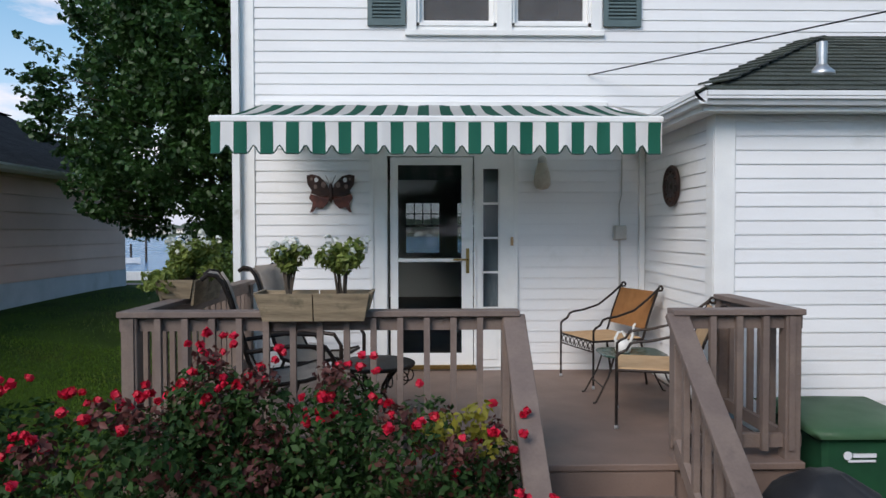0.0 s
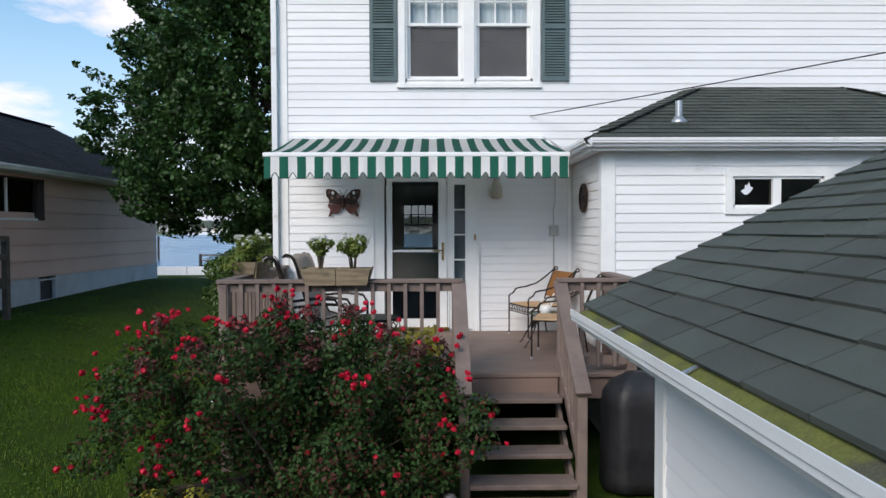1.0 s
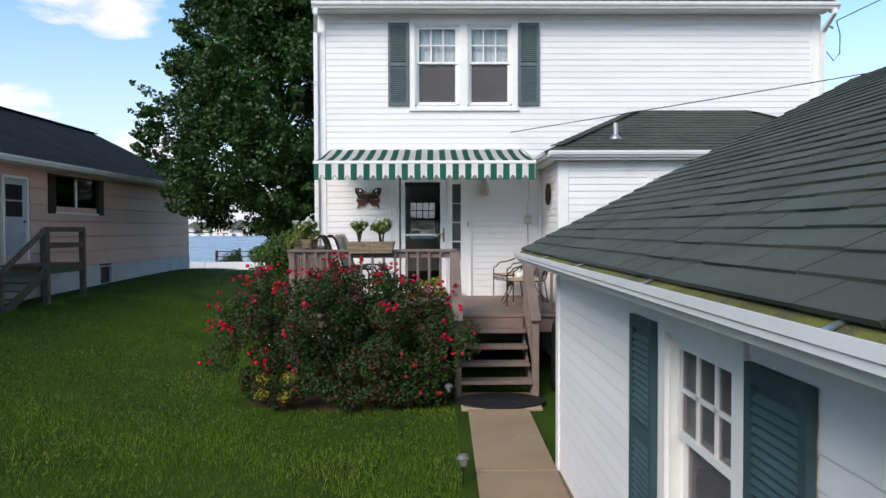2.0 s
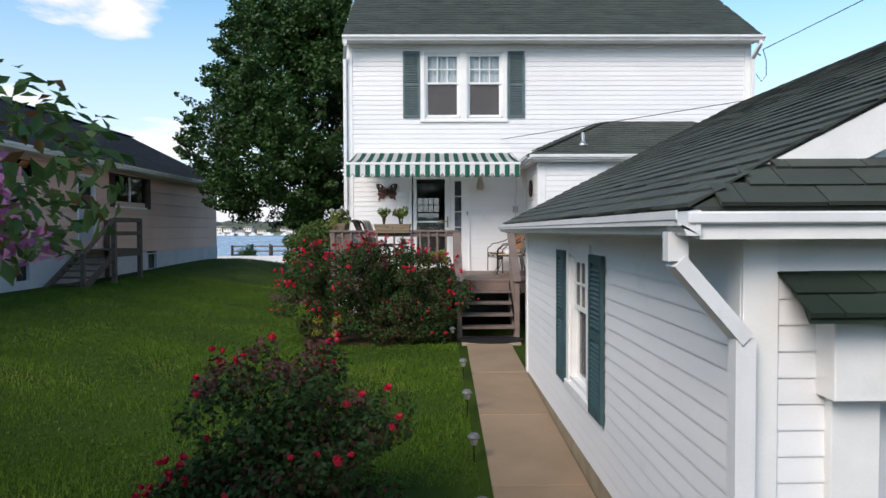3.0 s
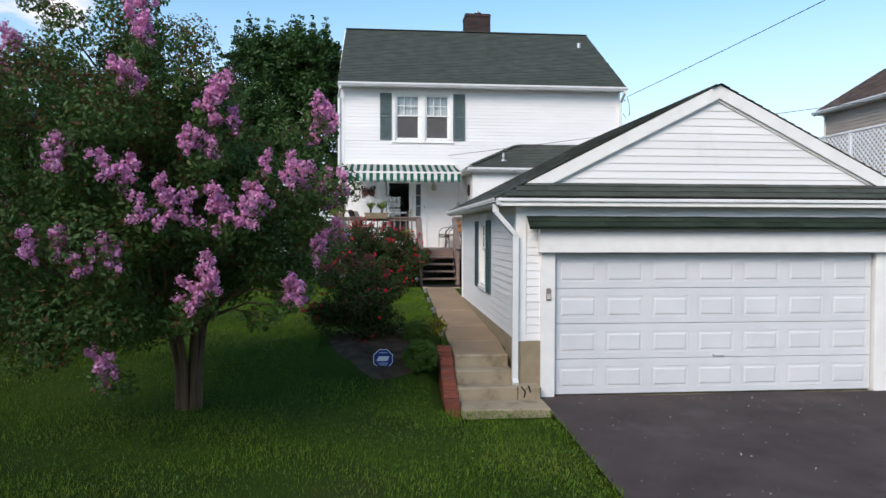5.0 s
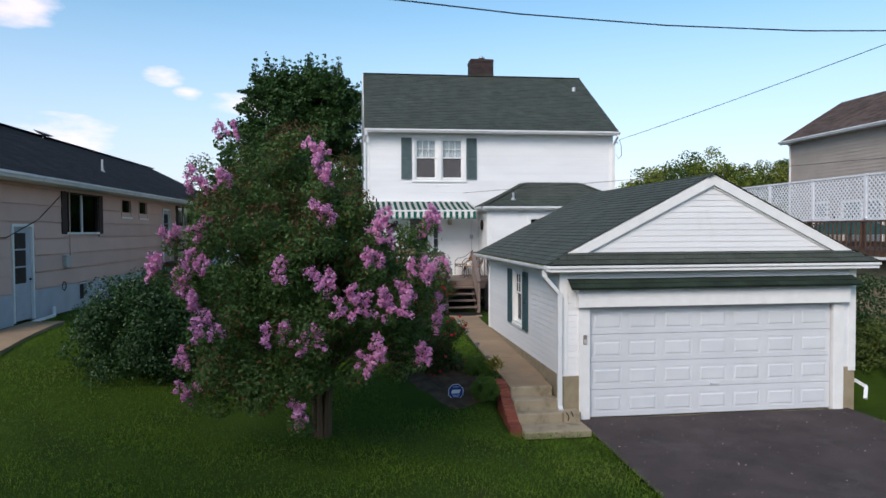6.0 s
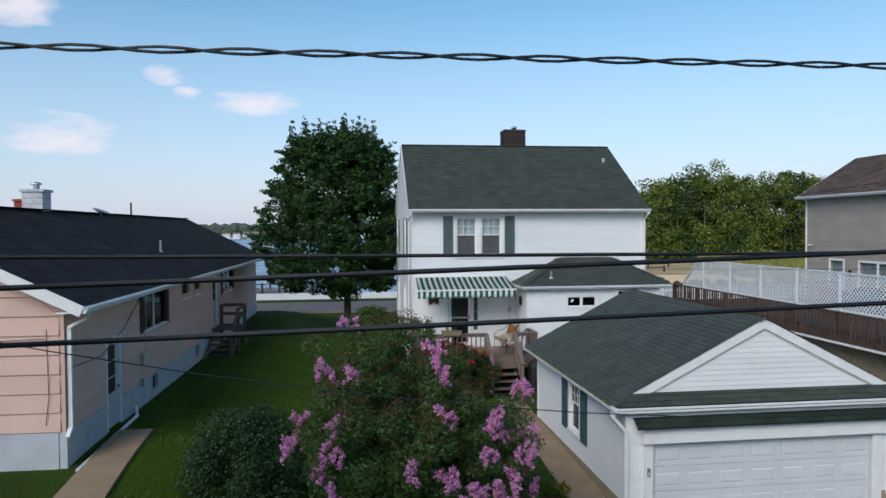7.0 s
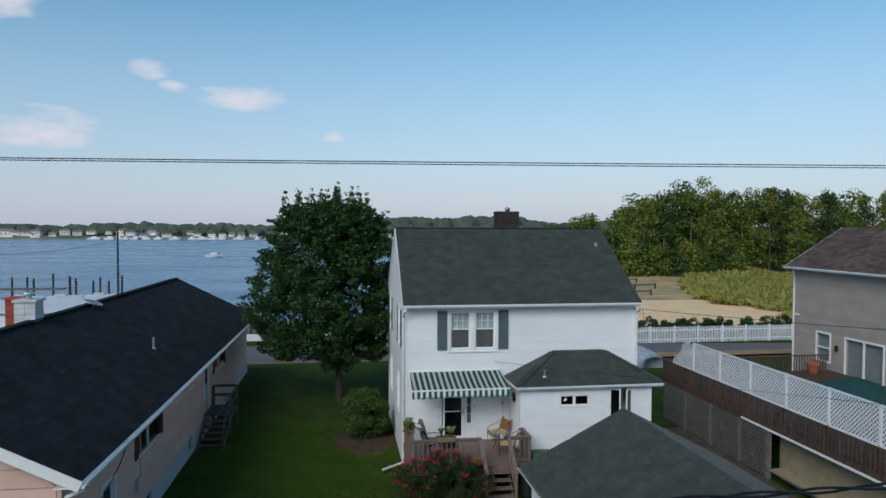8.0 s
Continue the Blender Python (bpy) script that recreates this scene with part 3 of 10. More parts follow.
def cloth_light(m, share):
    """Let some daylight through a thin cloth."""
    n, l = m.node_tree.nodes, m.node_tree.links
    out, bsdf = n["Material Output"], n["Principled BSDF"]
    tr, ms = n.new("ShaderNodeBsdfTranslucent"), n.new("ShaderNodeMixShader")
    l.new(bsdf.inputs["Base Color"].links[0].from_socket, tr.inputs["Color"])
    ms.inputs[0].default_value = share
    l.new(bsdf.outputs["BSDF"], ms.inputs[1])
    l.new(tr.outputs[0], ms.inputs[2])
    l.new(ms.outputs[0], out.inputs["Surface"])
    return m


M["stripe"] = stripe_mat("striped_awning_cloth", 0.2133, -1.486, (0.010, 0.115, 0.075), (0.76, 0.76, 0.74))
cloth_light(M["stripe"], 0.55)
M["valance"] = stripe_mat("striped_valance_cloth", 0.2133, -1.486, (0.008, 0.115, 0.075), (0.80, 0.79, 0.78))
cloth_light(M["valance"], 0.2)
M["maple"] = leaf_mat("maple_leaves", (0.008, 0.027, 0.008), (0.048, 0.112, 0.027), None, 0.0, 0.45, 0.3)
M["myrtle"] = leaf_mat("myrtle_leaves", (0.018, 0.056, 0.013), (0.115, 0.205, 0.055), (0.17, 0.075, 0.03), 0.06, 0.5, 0.38)
M["rose_leaf"] = leaf_mat("rose_leaves", (0.012, 0.036, 0.010), (0.042, 0.088, 0.022), (0.085, 0.030, 0.022), 0.14, 0.6, 0.25, 0.2)
M["rose_shoot"] = leaf_mat("red_new_rose_leaves", (0.045, 0.018, 0.016), (0.15, 0.050, 0.042), None, 0.0, 0.55, 0.25)
M["shrub"] = leaf_mat("shrub_leaves", (0.008, 0.030, 0.010), (0.036, 0.085, 0.026), None, 0.0, 0.45, 0.2)
M["light_shrub"] = leaf_mat("light_shrub_leaves", (0.03, 0.06, 0.010), (0.12, 0.16, 0.035), None, 0.0, 0.5, 0.3)
M["hydrangea"] = leaf_mat("hydrangea_leaves", (0.018, 0.050, 0.010), (0.085, 0.140, 0.030), None, 0.0, 0.5, 0.25)
# brighter copy of the light shrub leaves, with sunlight put into the colour
M["planter_leaf"] = leaf_mat("sunlit_toned_potted_leaves", (0.05, 0.09, 0.012), (0.24, 0.29, 0.07), None, 0.0, 0.45, 0.35)
M["yellow_leaf"] = leaf_mat("yellowing_leaves", (0.10, 0.11, 0.015), (0.30, 0.26, 0.035), None, 0.0, 0.5, 0.3)
M["boxwood"] = leaf_mat("boxwood_leaves", (0.026, 0.070, 0.010), (0.095, 0.180, 0.028), None, 0.0, 0.5, 0.2)
M["woods"] = leaf_mat("woodland_leaves", (0.022, 0.060, 0.008), (0.135, 0.195, 0.030), (0.24, 0.25, 0.045), 0.16, 0.6, 0.3)
M["woods_pale"] = leaf_mat("pale_woodland_leaves", (0.045, 0.085, 0.012), (0.215, 0.255, 0.045), (0.26, 0.24, 0.05), 0.12, 0.6, 0.3)
M["woods_dark"] = leaf_mat("dark_woodland_leaves", (0.014, 0.042, 0.010), (0.075, 0.125, 0.030), None, 0.0, 0.6, 0.25)
# greyed green: the haze of distance is put into this colour
M["far_woods"] = mat("haze_toned_woodland", (0.090, 0.112, 0.075), (0.055, 0.072, 0.055), scale=0.08, rough=0.95, bump=0.0, bscale=0.6, fine=0.2)
M["marsh"] = leaf_mat("marsh_grass_blades", (0.12, 0.17, 0.028), (0.50, 0.45, 0.13), None, 0.0, 0.7, 0.3)
# strong patch noise puts sun dapple on the lawn into the blade colour
M["grass"] = leaf_mat("sun_dappled_grass", (0.028, 0.072, 0.004), (0.135, 0.245, 0.014), (0.20, 0.25, 0.035), 0.05, 0.6, 0.25, patch=(0.9, 0.45, 2.0, -0.58))
M["clover"] = leaf_mat("clover_leaves", (0.022, 0.062, 0.006), (0.070, 0.135, 0.014), None, 0.0, 0.6, 0.25)
M["rose"] = leaf_mat("red_rose_petals", (0.46, 0.006, 0.020), (0.74, 0.022, 0.070), None, 0.0, 0.5, 0.25)
M["rust_leaf"] = leaf_mat("rust_young_leaves", (0.060, 0.026, 0.014), (0.16, 0.075, 0.035), (0.10, 0.11, 0.03), 0.25, 0.6, 0.3)
M["pink_bloom"] = leaf_mat("pink_myrtle_petals", (0.60, 0.17, 0.41), (0.88, 0.44, 0.68), None, 0.0, 0.6, 0.3)
M["white_bloom"] = leaf_mat("white_petals", (0.62, 0.64, 0.56), (0.80, 0.80, 0.76), None, 0.0, 0.6, 0.3)


def water_mat():
    m = mat("bay_water", (0.040, 0.150, 0.285), (0.030, 0.115, 0.235), scale=0.05, rough=0.26, bump=0.5, bscale=0.7, fine=0.05, stretch=(0.5, 1.6, 1), spec=0.5, dist=0.25)
    return m


M["water"] = water_mat()

# ---- land, road and water ----
def grid_sheet(name, xs, ys, height, material, label, kind="structure", holes=None):
    bm = bmesh.new()
    vs = {}
    for j, y in enumerate(ys):
        for i, x in enumerate(xs):
            vs[i, j] = bm.verts.new((x, y, height(x, y)))
    for j in range(len(ys) - 1):
        for i in range(len(xs) - 1):
            bm.faces.new((vs[i, j], vs[i + 1, j], vs[i + 1, j + 1], vs[i, j + 1]))
    ob = part(name, bm, material, None, smooth=True)
    return tagged(ob, label, name, kind=kind)


def spaced(*runs):
    out = []
    for a, b, n in runs:
        out += [a + (b - a) * k / n for k in range(n)]
    return out + [runs[-1][1]]


def land(x, y):
    z = ground_z(x, y)
    if -20 < y < 22 and -9 < x < 12:
        z += 0.02 * noise.noise((x * 0.9, y * 0.9, 0)) + 0.012 * noise.noise((x * 2.7, y * 2.7, 3))
    if 0.6 < x < 10 and y < -12.75:
        z = min(z, -1.11 - 0.018 * (-13.3 - y))
    return z


ground = grid_sheet("ground", spaced((-1500, -60, 8), (-60, -14, 16), (-14, 14, 70), (14, 60, 24), (60, 1500, 10)),
                    spaced((-600, -40, 6), (-40, -22, 10), (-22, 22, 110), (22, 60, 30), (60, 140, 16), (140, 2600, 10)), land, M["lawn"],
                    "green mown lawn falling gently towards the driveway")
water = grid_sheet("water", spaced((-1800, 1800, 12)), spaced((37.0, 1500, 12)), lambda x, y: -1.75, M["water"], "calm blue bay water with fine ripples")


def sheet_on_land(name, outline_rows, lift, material, label, category=""):
    """A strip that lies on the land: rows of (y, x_left, x_right)."""
    bm = bmesh.new()
    rows = []
    for y, xa, xb in outline_rows:
        rows.append([bm.verts.new((xa + (xb - xa) * k / 8, y, ground_z(xa + (xb - xa) * k / 8, y) + lift)) for k in range(9)])
    for a, b in zip(rows, rows[1:]):
        for k in range(8):
            bm.faces.new((a[k], a[k + 1], b[k + 1], b[k]))
    ob = part(name, bm, material, None, smooth=True)
    return tagged(ob, label, category or name, kind="structure")


road = sheet_on_land("road", [(y, -160, 160) for y in (23.5, 25, 27, 29, 30.6)], 0.05, M["road"], "grey asphalt street running along the waterfront")
kerb = part("kerb", box(-160, 160, 23.28, 23.5, -0.7, -0.40), M["concrete"], None)
tagged(kerb, "pale concrete kerb along the street", "kerb", kind="structure")

# driveway: flat apron before the garage
bm = bmesh.new()
dr = []
for y, xa, xb in ((-13.34, 2.06, 7.60), (-14.2, 2.05, 7.65), (-16, 2.04, 7.95), (-18.5, 2.02, 8.5), (-22, 1.9, 9.3), (-27, 1.4, 10.5)):
    z = -0.995 - 0.018 * (-13.3 - y)
    dr.append([bm.verts.new((xa + (xb - xa) * k / 10, y, z + (0.012 * math.sin(k * 1.3)))) for k in range(11)])
for a, b in zip(dr, dr[1:]):
    for k in range(10):
        bm.faces.new((a[k], b[k], b[k + 1], a[k + 1]))
driveway = tagged(part("driveway", bm, M["asphalt"], None, smooth=True), "worn dark asphalt driveway before the garage", "driveway", kind="structure")

sheet_on_land("side_yard", [(y, 7.86, 11.85) for y in (-11.6, -8, -4, 0, 3.5)], 0.035, mat("bare_brown_earth", (0.105, 0.085, 0.062), (0.060, 0.050, 0.036), scale=2.5, rough=0.95, bump=0.6, bscale=30, fine=0.25, spec=0.1, dist=0.03), "bare brown earth between the garage and the raised deck", "bare ground")

# concrete walk in slabs
walk_root = thing("garden_walk", "tan concrete slab walk beside the white garage", "walk", (1.2, -9, -0.14), kind="structure")
slab_ends = (-4.62, -6.6, -8.55, -10.5, -11.9, -12.95)


def walk_z(y):
    return -0.105 - 0.325 * min(1.0, max(0.0, (-4.6 - y) / 8.3))


for a, b in zip(slab_ends, slab_ends[1:]):
    bm = bmesh.new()
    xa0, xb0 = (0.96 - 0.012 * (-4.6 - v) for v in (a, b))
    add_prism(bm, [(xa0, a - 0.012), (1.72, a - 0.012), (1.66 if b < -12 else 1.72, b + 0.012), (xb0, b + 0.012)], -0.15, 0.0, lambda u, v, d: Vector((u, v, walk_z(v) + d)))
    part("slab", bm, M["concrete"], walk_root, bevel=0.008)

# ---- main house ----
house = thing("house", "white two-storey house with lapped siding and green-grey roof", "house", (3.1, 4, -0.1))
HX0, HX1, HD = -1.64, 7.93, 8.25
back, front = Plane((0, 0, 0), (1, 0)), Plane((0, HD, 0), (-1, 0))
left_side, right_side = Plane((HX0, 0, 0), (0, -1)), Plane((HX1, 0, 0), (0, 1))
DOOR_HOLE, SIDE_HOLE = (-0.11, 0.82, 0.90, 3.14), (0.86, 1.10, 1.52, 3.02)
WIN_HOLES = [(0.20, 1.04, 4.50, 6.02), (1.20, 2.04, 4.50, 6.02)]
FRONT_HOLES = [(-0.66, 0.24, 1.80, 3.06), (-1.85, -0.92, 1.80, 3.06), (-3.2, -2.2, 4.4, 5.9)]
HOLES = [DOOR_HOLE, SIDE_HOLE, *WIN_HOLES]
EAVE_Z, RIDGE_Z, RIDGE_Y = 6.22, 9.30, 4.10
wb = wall_slab("wall_back", back, HX0, HX1, -0.3, EAVE_Z, HOLES, 0.16, M["trim"], house)
wall_slab("wall_front", front, -HX1, -HX0, -0.3, EAVE_Z, FRONT_HOLES, 0.16, M["siding"], house)
gable = [(0.16, EAVE_Z), (HD - 0.16, EAVE_Z), (RIDGE_Y, RIDGE_Z - 0.08)]
LEFT_HOLES = [(-2.1, -1.2, 4.5, 6.0), (-6.9, -6.0, 4.5, 6.0), (-2.6, -1.8, 1.7, 3.1), (-6.4, -5.6, 1.7, 3.1)]
wl_ = wall_slab("wall_left", left_side, -HD + 0.16, -0.16, -0.3, EAVE_Z, LEFT_HOLES, 0.16, M["trim"], house, [(-u, v) for u, v in gable])
wr_ = wall_slab("wall_right", right_side, 0.16, HD - 0.16, -0.3, EAVE_Z, [], 0.16, M["trim"], house, gable)
STEP = 0.1135
siding_holes = [(-0.30, 1.27, 0.5, 3.25), (0.10, 2.15, 4.41, 6.12), (-0.31, 0.09, 4.47, 6.06), (2.16, 2.57, 4.47, 6.06)]
part("foundation", boxes([(HX0 - 0.01, HX1 + 0.01, -0.02, 0.15, -0.4, 0.42)]), M["foundation"], house)
ANNEX_CUT = (2.62, 7.8, 0.0, 3.5)
siding(back, HX0 + 0.14, HX1 - 0.14, 0.481, EAVE_Z - 0.06, STEP, siding_holes[:2] + [ANNEX_CUT], M["siding"], wb)
lsid = [(-2.22, -1.08, 4.38, 6.12), (-7.0, -5.9, 4.38, 6.12), (-2.72, -1.68, 1.58, 3.22), (-6.52, -5.48, 1.58, 3.22)]


def gable_span(v):
    if v <= EAVE_Z:
        return -HD + 0.12, -0.12
    k = (v - EAVE_Z) / (RIDGE_Z - EAVE_Z)
    return -HD + (HD - RIDGE_Y) * k, -RIDGE_Y * k


siding(left_side, -HD + 0.12, -0.12, 0.44, RIDGE_Z - 0.2, STEP, lsid, M["siding"], wl_, gable_span)
siding(right_side, 0.12, HD - 0.12, 0.44, RIDGE_Z - 0.2, 0.227, [], M["siding"], wr_, lambda v: tuple(-q for q in gable_span(v)[::-1]))
# corner boards and frieze
part("corner_board", boxes([(HX0 - 0.022, HX0 + 0.145, -0.024, 0.0, 0.40, EAVE_Z - 0.02), (HX0 - 0.024, HX0, 0.0, 0.12, 0.40, EAVE_Z - 0.02)]), M["trim"], house, bevel=0.003)
part("corner_board", boxes([(HX1 - 0.145, HX1 + 0.022, -0.024, 0.0, 0.40, EAVE_Z - 0.02), (HX1, HX1 + 0.024, 0.0, 0.12, 0.40, EAVE_Z - 0.02)]), M["trim"], house, bevel=0.003)
part("frieze_board", box(HX0, HX1, -0.030, 0.0, EAVE_Z - 0.10, EAVE_Z), M["trim"], house)
# floors and inner walls, near black so their colour holds the rooms' dimness
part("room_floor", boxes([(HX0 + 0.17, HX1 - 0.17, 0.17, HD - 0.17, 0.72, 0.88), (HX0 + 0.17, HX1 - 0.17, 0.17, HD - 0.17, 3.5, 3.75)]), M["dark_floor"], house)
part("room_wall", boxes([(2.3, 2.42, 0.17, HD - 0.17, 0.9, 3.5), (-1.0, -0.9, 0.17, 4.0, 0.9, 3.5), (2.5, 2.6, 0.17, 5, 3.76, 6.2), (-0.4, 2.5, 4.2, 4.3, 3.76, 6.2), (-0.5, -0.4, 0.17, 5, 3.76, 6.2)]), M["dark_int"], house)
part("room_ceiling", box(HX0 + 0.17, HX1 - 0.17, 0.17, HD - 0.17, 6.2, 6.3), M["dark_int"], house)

# roof
roof = part("roof", bmesh.new(), M["roof"], house)
bm = bmesh.new()
EV_Y = -0.36
ev_z = EAVE_Z + 0.10
for sgn in (0, 1):
    ye, yo = (EV_Y, 0) if sgn == 0 else (2 * RIDGE_Y - EV_Y, 0)
    pts = [(HX0 - 0.05, ye, ev_z), (HX1 + 0.13, ye, ev_z), (HX1 + 0.05, RIDGE_Y, RIDGE_Z + 0.02), (HX0 + 0.0, RIDGE_Y, RIDGE_Z + 0.02)]
    lo = [bm.verts.new(Vector(p) - Vector((0, 0, 0.07))) for p in pts]
    hi = [bm.verts.new(p) for p in pts]
    bm.faces.new(lo[::-1]), bm.faces.new(hi)
    for k in range(4):
        bm.faces.new((lo[k], lo[(k + 1) % 4], hi[(k + 1) % 4], hi[k]))
bmesh.ops.recalc_face_normals(bm, faces=bm.faces)
bm.to_mesh(roof.data)
bm.free()
slope_up = Vector((0, RIDGE_Y - EV_Y, RIDGE_Z + 0.02 - ev_z))
hs = shingle_rows((HX0 - 0.05, EV_Y - 0.02, ev_z), (HX1 + 0.13, EV_Y - 0.02, ev_z), slope_up, slope_up.length, 0.143, 0.305, lambda s: (0.05 * s / slope_up.length, HX1 - HX0 + 0.18 - 0.08 * s / slope_up.length))
tagged(part_mesh("shingles", tabs_mesh("shingles", hs), M["roof"], roof), kind="stuff")
part("ridge_cap", bar((HX0 + 0.0, RIDGE_Y, RIDGE_Z + 0.03), (HX1 + 0.05, RIDGE_Y, RIDGE_Z + 0.03), 0.26, 0.03), M["roof"], roof, bevel=0.01)
for xr in (HX0 - 0.03, HX1 + 0.06):
    for ye in (EV_Y + 0.02, 2 * RIDGE_Y - EV_Y - 0.02):
        part("rake_board", bar((xr, ye, ev_z - 0.10), (xr, RIDGE_Y, RIDGE_Z - 0.09), 0.04, 0.16), M["trim"], roof)
# soffit, gutter and downspouts
part("soffit", box(HX0 - 0.02, HX1 + 0.06, EV_Y + 0.05, -0.031, EAVE_Z - 0.005, EAVE_Z + 0.03), M["trim"], house)
part("fascia", box(HX0 - 0.03, HX1 + 0.10, EV_Y + 0.0, EV_Y + 0.05, EAVE_Z - 0.03, ev_z - 0.01), M["trim"], house)


def gutter_bm(a, b, out, size=0.115):
    """A K-style gutter from a to b along its top back edge; out points away from the wall."""
    a, b, out = Vector(a), Vector(b), Vector(out).normalized()
    prof = [(0, 0), (0, -size), (0.55 * size, -size), (0.75 * size, -0.55 * size), (1.0 * size, -0.35 * size), (1.0 * size, 0.0), (0.93 * size, 0.0), (0.93 * size, -0.06), (0.02, -0.06), (0.012, 0)]
    bm = bmesh.new()
    rings = [[bm.verts.new(p + out * o + Vector((0, 0, h))) for o, h in prof] for p in (a, b)]
    n = len(prof)
    for k in range(n):
        bm.faces.new((rings[0][k], rings[0][(k + 1) % n], rings[1][(k + 1) % n], rings[1][k]))
    bm.faces.new(rings[0][::-1]), bm.faces.new(rings[1])
    bmesh.ops.recalc_face_normals(bm, faces=bm.faces)
    return bm


part("gutter", gutter_bm((HX0 - 0.04, EV_Y, ev_z - 0.005), (HX1 + 0.15, EV_Y, ev_z - 0.005), (0, -1, 0)), M["gutter"], house)


def downspout_bm(pts, w=0.075, d=0.055):
    bm = bmesh.new()
    for a, b in zip(pts, pts[1:]):
        add_bar(bm, a, b, w, d, up=(0, 0, 1) if abs(Vector(b).z - Vector(a).z) < 0.9 * (Vector(b) - Vector(a)).length else (0, 1, 0))
    return bm


part("downspout", downspout_bm([(HX0 + 0.03, EV_Y - 0.05, ev_z - 0.12), (HX0 + 0.03, EV_Y - 0.05, ev_z - 0.22), (HX0 - 0.03, -0.07, EAVE_Z - 0.35), (HX0 - 0.03, -0.07, 0.1), (-2.50, -0.50, 0.0)]), M["gutter"], house, "white downspout with a splayed foot")
part("downspout", downspout_bm([(HX1 + 0.06, EV_Y - 0.05, ev_z - 0.12), (HX1 + 0.06, EV_Y - 0.05, ev_z - 0.2), (HX1 + 0.03, -0.08, EAVE_Z - 0.35), (HX1 + 0.03, -0.08, 3.4)]), M["gutter"], house)

# chimney of dark brick
chim = part("chimney", box(3.08, 4.04, 4.10, 4.90, 8.6, 9.98), M["mortar"], house, "dark brick chimney with a metal cap")
courses = 17
for c in range(courses):
    z0 = 8.95 + c * 0.075 * 0.9
    for fx0, fx1, fy, dy in ((3.06, 4.06, 4.09, 1), ):
        n = 5
        sh = 0.1 if c % 2 else 0.0
        for k in range(n + 1):
            x0 = fx0 + (k - (0.5 if c % 2 else 0)) * 0.2
            x1 = min(x0 + 0.19, fx1)
            x0 = max(x0, fx0)
            if x1 - x0 > 0.03:
                part("brick", box(x0, x1, fy - 0.012, fy + 0.08, z0, z0 + 0.058), M["dark_brick"], chim)
    for k in range(4):
        y0 = 4.10 + k * 0.2
        for xx in (3.055, 4.03):
            part("brick", box(xx, xx + 0.04, y0, y0 + 0.19, z0, z0 + 0.058), M["dark_brick"], chim)
part("chimney_cap", boxes([(3.04, 4.08, 4.06, 4.94, 9.98, 10.05)]), M["dark_brick"], chim, bevel=0.01)
fl = lathe([(0.10, 0), (0.10, 0.14), (0.13, 0.15), (0.16, 0.17), (0.05, 0.24), (0.02, 0.26)], (3.62, 4.5, 10.05), 14)
part("flue_cap", fl, M["galv"], chim, "metal flue cap", smooth=True)


def roof_pipe(name, at, h, r, label, root):
    p = thing(name, label, "vent pipe", at) if root is None else root
    x, y, z = at
    part("pipe", lathe([(r, -0.05), (r, h), (r * 0.8, h), (r * 0.8, h - 0.02)], at, 14), M["galv"], p, smooth=False)
    part("flashing", lathe([(r * 2.5, -0.04), (r * 2.4, 0.0), (r * 1.5, 0.035), (r * 1.05, 0.06)], at, 16), M["galv"], p, smooth=True)
    return p


roof_pipe("roof_vent", (7.33, 2.9, 8.42), 0.26, 0.075, "small metal vent pipe on the house roof", None)


